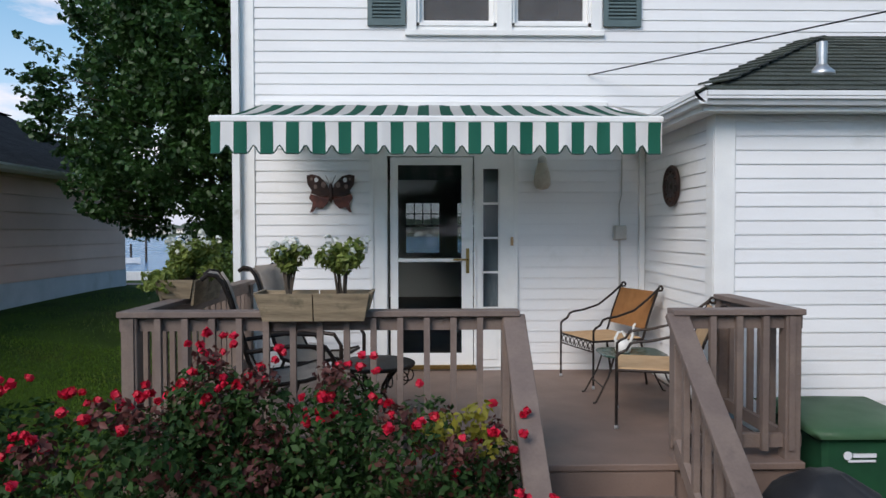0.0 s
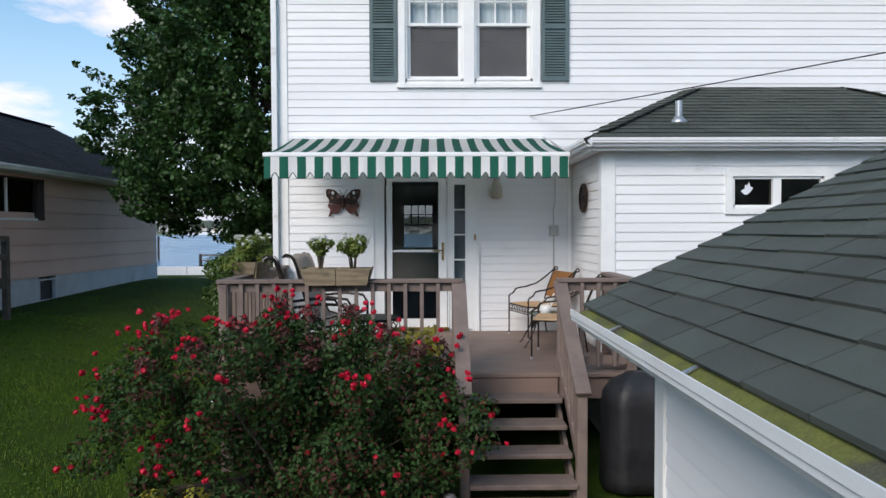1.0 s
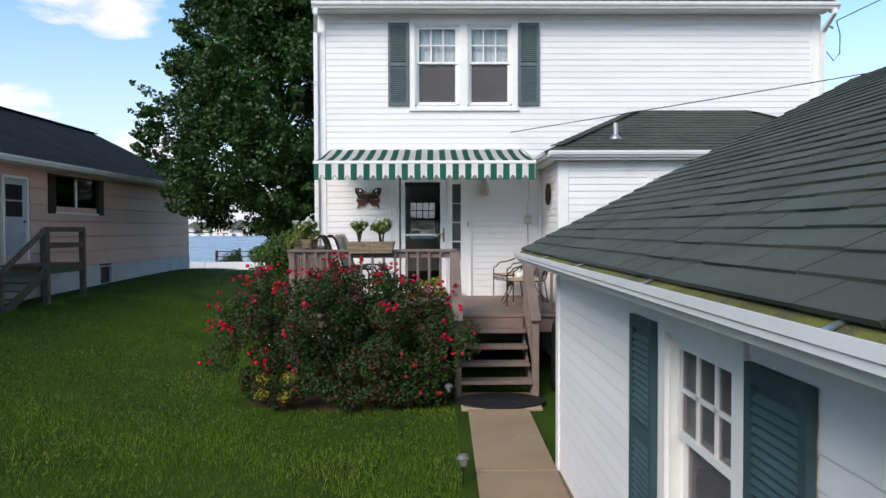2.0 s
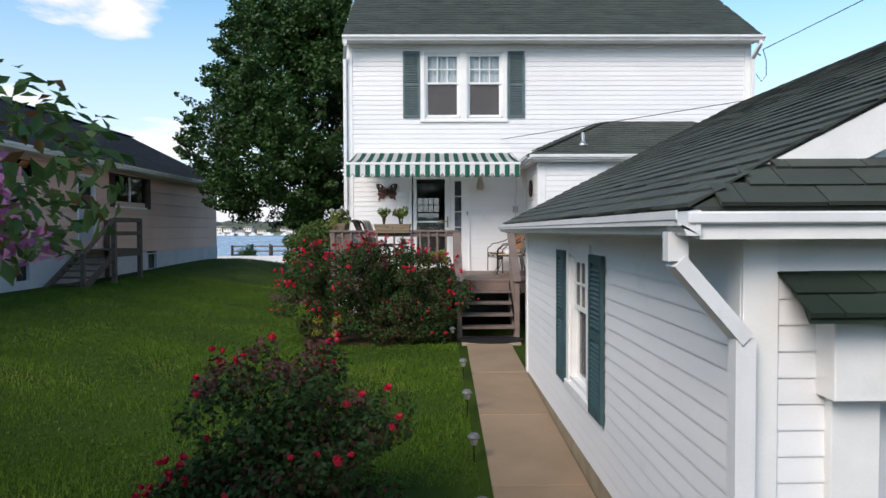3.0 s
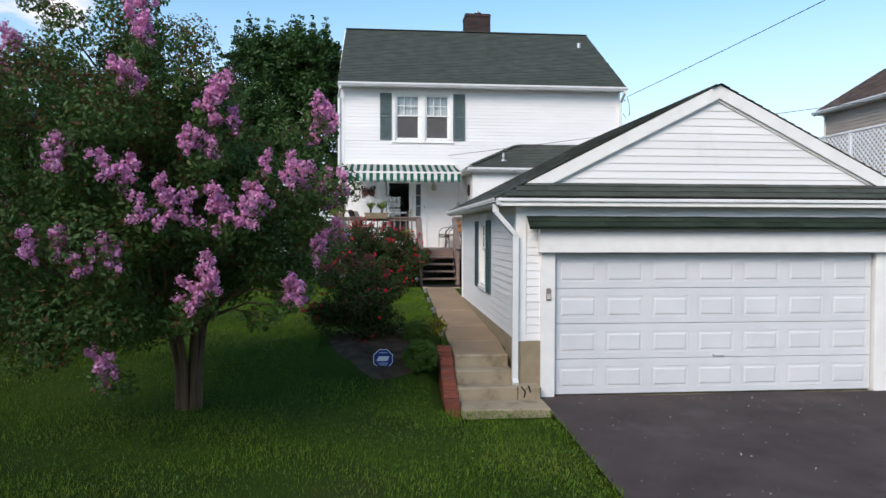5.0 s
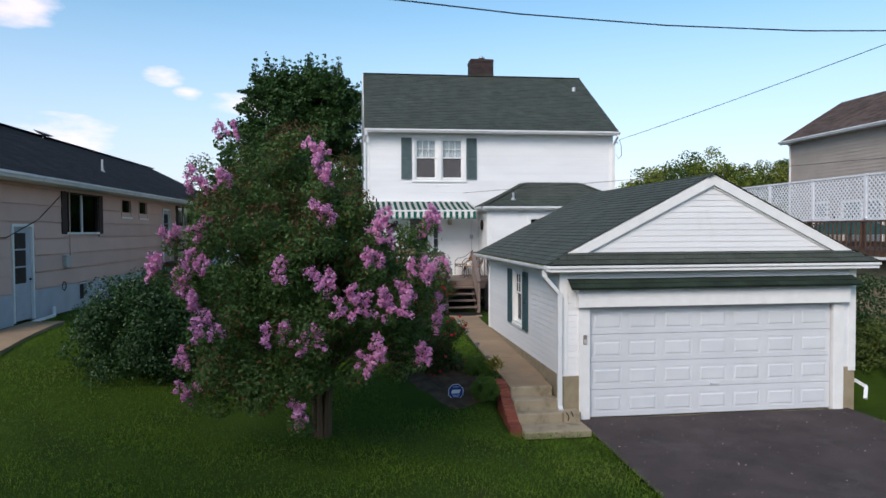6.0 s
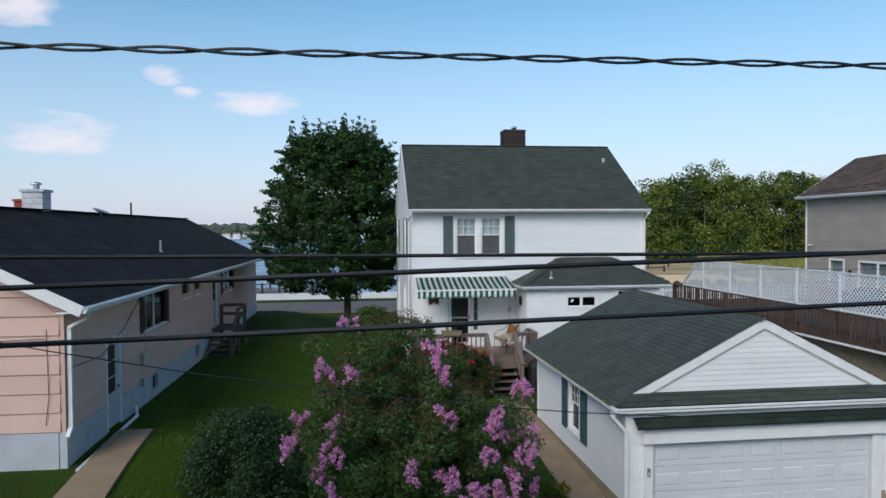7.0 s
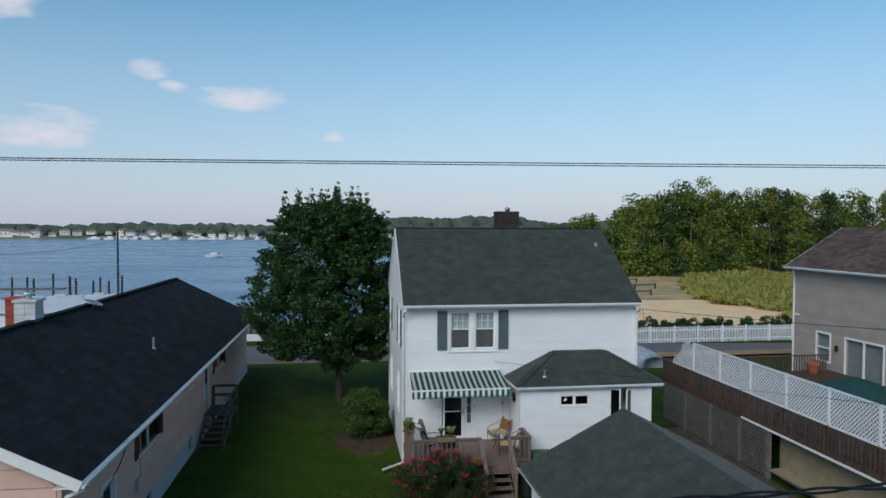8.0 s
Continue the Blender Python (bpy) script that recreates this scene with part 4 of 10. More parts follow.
# ---- windows, shutters and doors ----
def sash_window(plane, u0, u1, v0, v1, parent, cols=3, grid_rows=2, depth=0.04, curtain=True, casing=0.1, grid=True, mull=0.022, split=0.52, screen=True, name="window", dim=False):
    """A double-hung window in an opening: casing, frame, two sashes, glazing bars, panes and a curtain."""
    w = part(name, plane.box(u0 - max(casing, 0.0) - 0.02, u1 + casing + 0.02, v0 - 0.085, v0 - 0.02, 0, 0.05) if casing else plane.box(u0, u1, v0, v0 + 0.028, -0.14, -0.01), M["trim"], parent)
    if casing:
        for r in ((u0 - casing, u0, v0 - 0.02, v1 + casing), (u1, u1 + casing, v0 - 0.02, v1 + casing), (u0, u1, v1, v1 + casing)):
            part("casing", plane.box(*r, 0, 0.034), M["trim"], w)
    f = bmesh.new()
    for r in ((u0, u0 + 0.03, v0, v1), (u1 - 0.03, u1, v0, v1), (u0, u1, v1 - 0.03, v1), (u0, u1, v0, v0 + 0.03)):
        plane.box(*r, -0.12, 0.012, f)
    part("frame", f, M["trim"], w)
    mid = v0 + (v1 - v0) * split
    for lo, hi, d in ((mid, v1 - 0.03, -0.035), (v0 + 0.03, mid + 0.035, -0.065)):
        upper = hi > mid + 0.1
        s = bmesh.new()
        for r in ((u0 + 0.03, u0 + 0.075, lo, hi), (u1 - 0.075, u1 - 0.03, lo, hi), (u0 + 0.075, u1 - 0.075, hi - 0.045, hi), (u0 + 0.075, u1 - 0.075, lo, lo + 0.04)):
            plane.box(*r, d - 0.02, d + 0.015, s)
        part("sash", s, M["trim"], w)
        if upper and grid:
            g = bmesh.new()
            for k in range(1, cols):
                uu = u0 + 0.075 + (u1 - u0 - 0.15) * k / cols
                plane.box(uu - mull / 2, uu + mull / 2, lo + 0.04, hi - 0.045, d - 0.012, d + 0.012, g)
            for k in range(1, grid_rows):
                vv = lo + (hi - lo) * k / grid_rows
                plane.box(u0 + 0.075, u1 - 0.075, vv - mull / 2, vv + mull / 2, d - 0.012, d + 0.012, g)
            part("glazing_bar", g, M["trim"], w)
        p = plane.box(u0 + 0.07, u1 - 0.07, lo + 0.03, hi - 0.04, d - 0.004, d + 0.002)
        pane = part("pane", p, M["glass"] if (upper and not dim) or not screen else M["mesh_screen"], w)
        pane.visible_shadow = False
    if curtain:
        c = bmesh.new()
        n = 28
        for lo_v, hi_v in ((mid - 0.02, v1 - 0.02),):
            prev = None
            for k in range(n + 1):
                u = u0 + (u1 - u0) * k / n
                d = -0.115 + 0.014 * math.sin(k * 1.9) + 0.008 * math.sin(k * 0.7)
                col = (c.verts.new(plane(u, lo_v + 0.02 * math.sin(k * 0.9), d)), c.verts.new(plane(u, hi_v, d)))
                if prev:
                    c.faces.new((prev[0], col[0], col[1], prev[1]))
                prev = col
        part("curtain", c, M["curtain"], w, "white lace curtain", smooth=True)
    return w


sash_window(back, *WIN_HOLES[0], house, casing=0.0)
sash_window(back, *WIN_HOLES[1], house, casing=0.0)
for r in ((0.10, 0.20, 4.445, 6.12), (1.04, 1.20, 4.445, 6.02), (2.04, 2.15, 4.445, 6.12), (0.20, 2.04, 6.02, 6.12)):
    part("window_casing", back.box(*r, 0, 0.036), M["trim"], house, bevel=0.003)
part("window_sill", back.box(0.08, 2.17, 4.39, 4.445, 0, 0.055), M["trim"], house, bevel=0.003)


def shutter(plane, u0, u1, v0, v1, parent, material):
    st, vm = 0.05, (v0 + v1) / 2
    s = part("shutter", plane.box(u0 + 0.02, u1 - 0.02, v0 + 0.03, v1 - 0.03, 0.016, 0.023), material, parent, "louvred shutter, grey-green paint")
    for r in ((u0, u0 + st, v0, v1), (u1 - st, u1, v0, v1)):
        part("stile", plane.box(*r, 0.018, 0.050), material, s)
    for r in ((v0, v0 + 0.07), (v1 - 0.07, v1), (vm - 0.035, vm + 0.035)):
        part("rail", plane.box(u0 + st, u1 - st, *r, 0.018, 0.049), material, s)
    v = v0 + 0.08
    while v < v1 - 0.10:
        if abs(v + 0.02 - (v0 + v1) / 2) > 0.05:
            b = bmesh.new()
            q = [b.verts.new(plane(u, vv, d)) for u in (u0 + st, u1 - st) for vv, d in ((v, 0.046), (v + 0.008, 0.048), (v + 0.034, 0.028), (v + 0.026, 0.026))]
            for f in ((0, 1, 5, 4), (1, 2, 6, 5), (2, 3, 7, 6), (0, 3, 2, 1), (4, 5, 6, 7)):
                b.faces.new([q[k] for k in f])
            part("louvre", b, material, s)
        v += 0.038
    return s


shutter(back, -0.31, 0.085, 4.49, 6.05, house, M["shutter_grey"])
shutter(back, 2.165, 2.56, 4.49, 6.05, house, M["shutter_grey"])
for h, cur in zip(FRONT_HOLES, (False, False, True)):
    sash_window(front, *h, house, cols=4, grid_rows=2, curtain=cur, casing=0.09, screen=True, dim=True)
for h in LEFT_HOLES:
    sash_window(left_side, *h, house, cols=2, curtain=False, casing=0.09, screen=True)
for h in LEFT_HOLES[:2]:
    shutter(left_side, h[0] - 0.48, h[0] - 0.1, h[2], h[3], house, M["shutter_grey"])
    shutter(left_side, h[1] + 0.1, h[1] + 0.48, h[2], h[3], house, M["shutter_grey"])

# storm door
door = part("storm_door", boxes([]), M["trim"], house, "white full-glass storm door with brass handle")
bm = bmesh.new()
for r in ((-0.08, 0.0, 0.93, 3.12), (0.67, 0.79, 0.93, 3.12), (0.0, 0.67, 3.04, 3.12), (0.0, 0.67, 0.93, 1.05), (0.0, 0.67, 2.02, 2.055)):
    back.box(*r, -0.01, 0.03, bm)
bm.to_mesh(door.data)
bm.free()
p = part("pane", back.box(-0.005, 0.675, 1.045, 3.045, 0.004, 0.009), M["glass"], door)
p.visible_shadow = False
hb = bmesh.new()
back.box(0.715, 0.75, 1.90, 2.16, 0.03, 0.042, hb)
back.box(0.58, 0.74, 2.035, 2.055, 0.055, 0.075, hb)
back.box(0.725, 0.742, 2.035, 2.055, 0.04, 0.075, hb)
part("door_handle", hb, M["brass"], door, "brass lever handle", bevel=0.003)
surround = part("door_surround", back.box(-0.30, 1.27, 3.24, 3.34, 0, 0.036), M["trim"], house, "white moulded door surround")
for r in ((-0.30, -0.205, 0.86, 3.24), (-0.205, -0.115, 0.86, 3.24), (0.80, 0.885, 0.90, 3.13), (1.075, 1.155, 0.90, 3.13), (1.155, 1.27, 0.86, 3.24)):
    part("jamb", back.box(*r, 0, 0.030), M["trim"], surround)
for r in ((-0.115, 1.155, 3.13, 3.24), (0.885, 1.075, 3.0, 3.13), (0.885, 1.075, 1.44, 1.54)):
    part("head", back.box(*r, 0, 0.028), M["trim"], surround)
for r in ((-0.29, -0.26, 0.87, 3.23), (1.225, 1.26, 0.87, 3.23), (-0.135, -0.117, 0.9, 3.12), (0.805, 0.823, 0.9, 3.12)):
    part("bead", back.box(*r, 0.0305, 0.048), M["trim"], surround)
part("kick_panel", back.box(0.885, 1.075, 0.90, 1.44, 0.0, 0.018), M["trim"], surround)
part("threshold", back.box(-0.12, 0.82, 0.885, 0.93, -0.1, 0.06), M["brass"], surround, "worn brass-coloured threshold")
part("sidelight_panel", back.box(0.905, 1.055, 0.98, 1.36, 0.018, 0.026), M["trim"], surround, bevel=0.006)
for k in range(4):
    v0 = 1.55 + k * 0.364
    p = part("pane", back.box(0.90, 1.06, v0, v0 + 0.348, -0.012, -0.006), M["glass"], surround)
    p.visible_shadow = False
sb = bmesh.new()
for k in range(1, 4):
    back.box(0.885, 1.075, 1.542 + k * 0.364 - 0.01, 1.542 + k * 0.364 + 0.012, -0.02, 0.012, sb)
back.box(0.885, 0.9, 1.54, 3.0, -0.02, 0.014, sb)
back.box(1.06, 1.075, 1.54, 3.0, -0.02, 0.014, sb)
part("glazing_bar", sb, M["trim"], surround)
part("sidelight_curtain", back.box(0.88, 1.09, 1.5, 3.05, -0.14, -0.13), mat("grey_voile", (0.20, 0.21, 0.23), (0.14, 0.15, 0.165), scale=14, rough=0.9, bump=0.2, bscale=160, stretch=(3, 3, 0.6)), surround, "thin grey curtain")

# ---- annex ----
annex = thing("annex", "white single-storey kitchen wing with a hip roof", "house wing", (5.2, -0.9, -0.1))
AX0, AX1, AY, AZ = 2.62, 7.80, -1.80, 3.30
a_front, a_left, a_right = Plane((0, AY, 0), (1, 0)), Plane((AX0, 0, 0), (0, -1)), Plane((AX1, 0, 0), (0, 1))
SLIDER, CASE = (4.17, 5.27, 2.60, 2.97), (6.10, 7.00, 2.05, 3.22)
awf = wall_slab("wall", a_front, AX0, AX1, -0.3, AZ, [SLIDER, CASE], 0.14, M["trim"], annex)
awl = wall_slab("wall", a_left, 0.03, -AY - 0.14, -0.3, AZ, [], 0.14, M["trim"], annex)
awr = wall_slab("wall", a_right, AY + 0.14, -0.03, -0.3, AZ, [], 0.14, M["trim"], annex)
siding(a_front, AX0 + 0.145, AX1 - 0.145, 0.279, AZ, 0.1128, [(4.08, 5.36, 2.52, 3.05), (5.96, 7.14, 1.95, 3.3)], M["siding"], awf)
siding(a_left, 0.03, -AY - 0.145, 0.90, AZ, STEP, [], M["siding"], awl)
siding(a_right, AY + 0.145, -0.03, 0.24, AZ, STEP * 2, [], M["siding"], awr)
part("corner_board", boxes([(AX0 - 0.022, AX0 + 0.145, AY - 0.024, AY, 0.2, AZ - 0.02), (AX0 - 0.024, AX0, AY, AY + 0.145, 0.2, AZ - 0.02)]), M["trim"], annex, bevel=0.003)
part("corner_board", boxes([(AX1 - 0.145, AX1 + 0.022, AY - 0.024, AY, 0.2, AZ - 0.02), (AX1, AX1 + 0.024, AY, AY + 0.145, 0.2, AZ - 0.02)]), M["trim"], annex, bevel=0.003)
part("corner_post", box(AX0 - 0.07, AX0 - 0.017, -0.07, -0.017, 0.90, AZ), M["trim"], annex)
part("foundation", boxes([(AX0 - 0.01, AX1 + 0.01, AY - 0.01, AY + 0.12, -0.4, 0.23)]), M["foundation"], annex)
part("soffit", boxes([(AX0 - 0.17, AX1 + 0.36, AY - 0.19, AY - 0.026, AZ - 0.03, AZ), (AX0 - 0.17, AX0 - 0.026, AY, -0.02, AZ - 0.03, AZ)]), M["trim"], annex)
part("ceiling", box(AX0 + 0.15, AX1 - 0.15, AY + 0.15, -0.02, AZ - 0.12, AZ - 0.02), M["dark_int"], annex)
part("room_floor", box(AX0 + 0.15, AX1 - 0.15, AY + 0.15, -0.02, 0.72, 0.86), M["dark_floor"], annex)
part("fascia", boxes([(AX0 - 0.19, AX1 + 0.38, AY - 0.21, AY - 0.19, AZ - 0.04, AZ + 0.09), (AX0 - 0.20, AX0 - 0.17, AY - 0.19, -0.02, AZ - 0.04, AZ + 0.09)]), M["trim"], annex)
part("gutter", gutter_bm((AX0 - 0.2, AY - 0.21, AZ + 0.10), (AX1 + 0.40, AY - 0.21, AZ + 0.10), (0, -1, 0), 0.10), M["gutter"], annex)
part("gutter", gutter_bm((AX0 - 0.2, -0.03, AZ + 0.10), (AX0 - 0.2, AY - 0.30, AZ + 0.10), (-1, 0, 0), 0.10), M["gutter"], annex)
EX0, EX1, EY, EZ, TZ = AX0 - 0.22, AX1 + 0.42, AY - 0.24, AZ + 0.10, 4.385
TX0, TX1, TY = 4.44, 6.48, -0.05
a_roof = part("roof", boxes([]), M["roof"], annex)
bm = bmesh.new()
P_ = [bm.verts.new(p) for p in ((EX0, EY, EZ), (EX1, EY, EZ), (TX1, TY, TZ), (TX0, TY, TZ), (EX0, TY, EZ), (EX1, TY, EZ))]
for f in ((0, 1, 2, 3), (0, 3, 4), (1, 5, 2), (0, 4, 5, 1), (4, 3, 2, 5)):
    bm.faces.new([P_[k] for k in f])
bm.to_mesh(a_roof.data)
bm.free()
up = Vector((0, TY - EY, TZ - EZ))
L = up.length
tabs = shingle_rows((EX0, EY - 0.02, EZ), (EX1, EY - 0.02, EZ), up, L, 0.143, 0.305, lambda s: ((TX0 - EX0) * s / L, EX1 - EX0 - (EX1 - TX1) * s / L))
for t in tabs:
    part_mesh("shingle", tabs_mesh("shingle", [t]), M["roof"], a_roof)
up = Vector((TX0 - EX0, 0, TZ - EZ))
L2 = up.length
tabs = shingle_rows((EX0 - 0.02, TY, EZ), (EX0 - 0.02, EY, EZ), up, L2, 0.143, 0.305, lambda s: (0, (TY - EY) * (1 - s / L2)))
up = Vector((TX1 - EX1, 0, TZ - EZ))
L3 = up.length
tabs += shingle_rows((EX1 + 0.02, EY, EZ), (EX1 + 0.02, TY, EZ), up, L3, 0.143, 0.305, lambda s: ((TY - EY) * s / L3, TY - EY))
tagged(part_mesh("shingles", tabs_mesh("shingles", tabs), M["roof"], a_roof), kind="stuff")
for k in range(1, 13):
    a = Vector((EX0, EY, EZ)).lerp(Vector((TX0, TY, TZ)), k / 14)
    b = Vector((EX0, EY, EZ)).lerp(Vector((TX0, TY, TZ)), (k + 1.25) / 14)
    part("hip_cap", bar(a + Vector((0, 0, 0.035)), b + Vector((0, 0, 0.018)), 0.24, 0.012), M["roof"], a_roof)
    a = Vector((EX1, EY, EZ)).lerp(Vector((TX1, TY, TZ)), k / 14)
    b = Vector((EX1, EY, EZ)).lerp(Vector((TX1, TY, TZ)), (k + 1.25) / 14)
    part("hip_cap", bar(a + Vector((0, 0, 0.035)), b + Vector((0, 0, 0.018)), 0.24, 0.012), M["roof"], a_roof)
roof_pipe("roof_vent", (3.62, -1.535, 3.67), 0.25, 0.042, "short galvanised vent pipe on the kitchen wing roof", None)

# slider window with a white bird decal
sl = part("slider_window", boxes([]), M["trim"], annex, "low white sliding window")
bm = bmesh.new()
for r in ((4.08, 4.17, 2.52, 3.05), (5.27, 5.36, 2.52, 3.05), (4.17, 5.27, 2.97, 3.05), (4.17, 5.27, 2.52, 2.60)):
    a_front.box(*r, 0, 0.036, bm)
for r in ((4.17, 4.20, 2.60, 2.97), (5.24, 5.27, 2.60, 2.97), (4.17, 5.27, 2.60, 2.63), (4.17, 5.27, 2.94, 2.97), (4.66, 4.76, 2.63, 2.94)):
    a_front.box(*r, -0.08, 0.01, bm)
bm.to_mesh(sl.data)
bm.free()
for u0, u1 in ((4.20, 4.66), (4.76, 5.24)):
    p = part("pane", a_front.box(u0, u1, 2.63, 2.94, -0.035, -0.03), M["screen_glass"], sl)
    p.visible_shadow = False
bird = [(0, 0), (0.05, 0.03), (0.045, 0.08), (0.075, 0.06), (0.10, 0.11), (0.115, 0.05), (0.15, 0.04), (0.125, 0.0), (0.10, -0.03), (0.06, -0.05), (0.03, -0.03)]
part("decal", prism([(4.29 + u, 2.80 + v) for u, v in bird], -0.029, -0.027, a_front), M["sign_white"], sl, "white bird-shaped decal")
# open casement
cw = part("casement_window", boxes([]), M["trim"], annex, "white casement window standing open")
bm = bmesh.new()
for r in ((5.97, 6.10, 1.97, 3.30), (7.00, 7.13, 1.97, 3.30), (6.10, 7.00, 3.22, 3.30), (6.10, 7.00, 1.97, 2.05), (6.53, 6.57, 2.05, 3.22)):
    a_front.box(*r, 0, 0.036, bm)
bm.to_mesh(cw.data)
bm.free()
for hinge, swing, w in ((6.11, -10, 0.42), (6.99, 180 + 42, 0.42)):
    m = Matrix.Translation((hinge, AY - 0.03, 0)) @ Matrix.Rotation(radians(swing), 4, "Z")
    b = bmesh.new()
    for r in ((0, 0.05, -0.02, 0.02, 2.07, 3.2), (w - 0.05, w, -0.02, 0.02, 2.07, 3.2), (0.05, w - 0.05, -0.02, 0.02, 2.07, 2.12), (0.05, w - 0.05, -0.02, 0.02, 3.15, 3.2)):
        add_box(b, *r, m)
    ca = part("casement", b, M["trim"], cw)
    p = part("pane", box(0.05, w - 0.05, -0.004, 0.004, 2.12, 3.15, m), M["screen_glass"], ca)
    p.visible_shadow = False

# ---- garage ----
garage = thing("garage", "white two-car garage with green-grey shingle roof", "garage", (4.6, -10, -0.2))
GX0, GX1, GY0, GY1 = 1.74, 7.74, -13.32, -6.50
GE_Z, GR_X, GR_Z = 1.85, 4.79, 3.57
g_left, g_right, g_front, g_back = Plane((GX0, 0, 0), (0, -1)), Plane((GX1, 0, 0), (0, 1)), Plane((0, GY0, 0), (1, 0)), Plane((0, GY1, 0), (-1, 0))
GWIN = (9.62, 10.40, 0.38, 1.60)
gwl = wall_slab("wall", g_left, -GY1, -GY0, -0.15, GE_Z, [GWIN], 0.13, M["trim"], garage)
gwr = wall_slab("wall", g_right, GY0, GY1, -0.15, GE_Z, [], 0.13, M["trim"], garage)
gwf = wall_slab("wall", g_front, GX0 + 0.13, GX1 - 0.13, -1.02, GE_Z, [(2.28, 7.27, -1.02, 1.12)], 0.13, M["trim"], garage)
wall_slab("wall", g_back, -GX1 + 0.13, -GX0 - 0.13, -0.2, GE_Z, [], 0.13, M["trim"], garage, [(-GX1, GE_Z), (-GX0, GE_Z), (-GR_X, GR_Z - 0.1)])
siding(g_left, -GY1 + 0.1, -GY0 - 0.12, -0.17, GE_Z - 0.05, STEP, [(9.52, 10.50, 0.28, 1.70)], M["siding"], gwl)
siding(g_right, GY0 + 0.1, GY1 - 0.1, -0.17, GE_Z - 0.05, STEP * 2, [], M["siding"], gwr)
siding(g_front, GX0 + 0.12, GX1 - 0.12, -0.17, GE_Z, STEP, [(2.08, 7.48, -1.02, 1.52)], M["siding"], gwf)
for bx in ((GX0 - 0.022, GX0 + 0.13, GY0 - 0.024, GY0, -0.19, GE_Z), (GX0 - 0.024, GX0, GY0, GY0 + 0.13, -0.19, GE_Z), (GX1 - 0.13, GX1 + 0.022, GY0 - 0.024, GY0, -0.25, GE_Z), (GX0 - 0.024, GX0, GY1 - 0.11, GY1 + 0.02, -0.19, GE_Z)):
    part("corner_board", box(*bx), M["trim"], garage, bevel=0.003)
for bx in ((GX0 - 0.012, GX0 + 0.35, GY0 - 0.03, GY0 + 0.2, -1.12, -0.175), (GX0 - 0.012, GX0 + 0.1, GY0 + 0.2, GY1, -0.7, -0.165), (GX1 - 0.3, GX1 + 0.01, GY0 - 0.01, GY1, -1.12, -0.17), (GX0 + 0.1, GX1 - 0.3, GY1 - 0.2, GY1 + 0.01, -0.7, -0.17)):
    part("foundation_wall", box(*bx), M["tan_foundation"], garage)
part("garage_floor", box(GX0 + 0.1, GX1 - 0.3, GY0 + 0.1, GY1 - 0.2, -1.12, -0.99), M["step_concrete"], garage)
# garage door with raised panels
gdoor = part("garage_door", box(2.30, 7.25, -13.26, -13.22, -0.985, 1.11), M["gar_door"], garage, "white sectional garage door with raised panels")
rows_, cols_ = 4, 7
for r in range(rows_):
    sz0 = -0.985 + r * 0.5235
    sec = part("door_section", box(2.30, 7.25, -13.285, -13.261, sz0 + 0.004, sz0 + 0.5195), M["gar_door"], gdoor, bevel=0.004)
    for c in range(cols_):
        cx = 2.30 + 4.95 * (c + 0.5) / cols_
        w, h = 0.285, 0.16
        zc = sz0 + 0.25
        b = bmesh.new()
        ring = [[b.verts.new((cx + sx * (w - i), -13.286 - d, zc + sz * (h - i))) for sx, sz in ((-1, -1), (1, -1), (1, 1), (-1, 1))] for i, d in ((0, 0.0), (0.012, -0.008), (0.03, -0.008), (0.055, 0.004), (0.07, 0.005))]
        for ra, rb in zip(ring, ring[1:]):
            for k in range(4):
                b.faces.new((ra[k], ra[(k + 1) % 4], rb[(k + 1) % 4], rb[k]))
        b.faces.new(ring[-1])
        for ring_ in ring:
            for v in ring_:
                v.co.y -= 0.003
        bmesh.ops.recalc_face_normals(b, faces=b.faces)
        part("panel", b, M["gar_door"], sec)
part("door_handle", boxes([(4.73, 4.89, -13.32, -13.305, -0.43, -0.41), (4.73, 4.745, -13.32, -13.285, -0.43, -0.41), (4.875, 4.89, -13.32, -13.285, -0.43, -0.41)]), M["gar_door"], gdoor)
for bx in ((2.08, 2.29, -13.38, -13.32, -1.0, 1.13), (7.26, 7.48, -13.38, -13.32, -1.0, 1.13)):
    part("door_jamb", box(*bx), M["trim"], garage, bevel=0.004)
part("door_header", boxes([(2.04, 7.54, -13.47, -13.32, 1.12, 1.47)]), M["trim"], garage, bevel=0.005)
# pent roof over the door
bm = bmesh.new()
pts = [(1.86, -13.60, 1.49), (7.68, -13.60, 1.49), (7.60, -13.325, 1.645), (1.94, -13.325, 1.645)]
add_prism(bm, [(0, 0), (1, 0), (1, 1), (0, 1)], 0, 1, lambda u, v, d: (Vector(pts[0]).lerp(Vector(pts[1]), u)).lerp(Vector(pts[3]).lerp(Vector(pts[2]), u), v) + Vector((0, 0, -0.03 + 0.03 * d)))
pent = part("pent_roof", bm, M["pent_roof"], garage)
up = Vector(pts[3]) - Vector(pts[0])
up.x = 0
for t in shingle_rows((1.86, -13.615, 1.485), (7.68, -13.615, 1.485), up, 0.315, 0.15, 0.33):
    part_mesh("shingle", tabs_mesh("shingle", [t]), M["pent_roof"], pent)
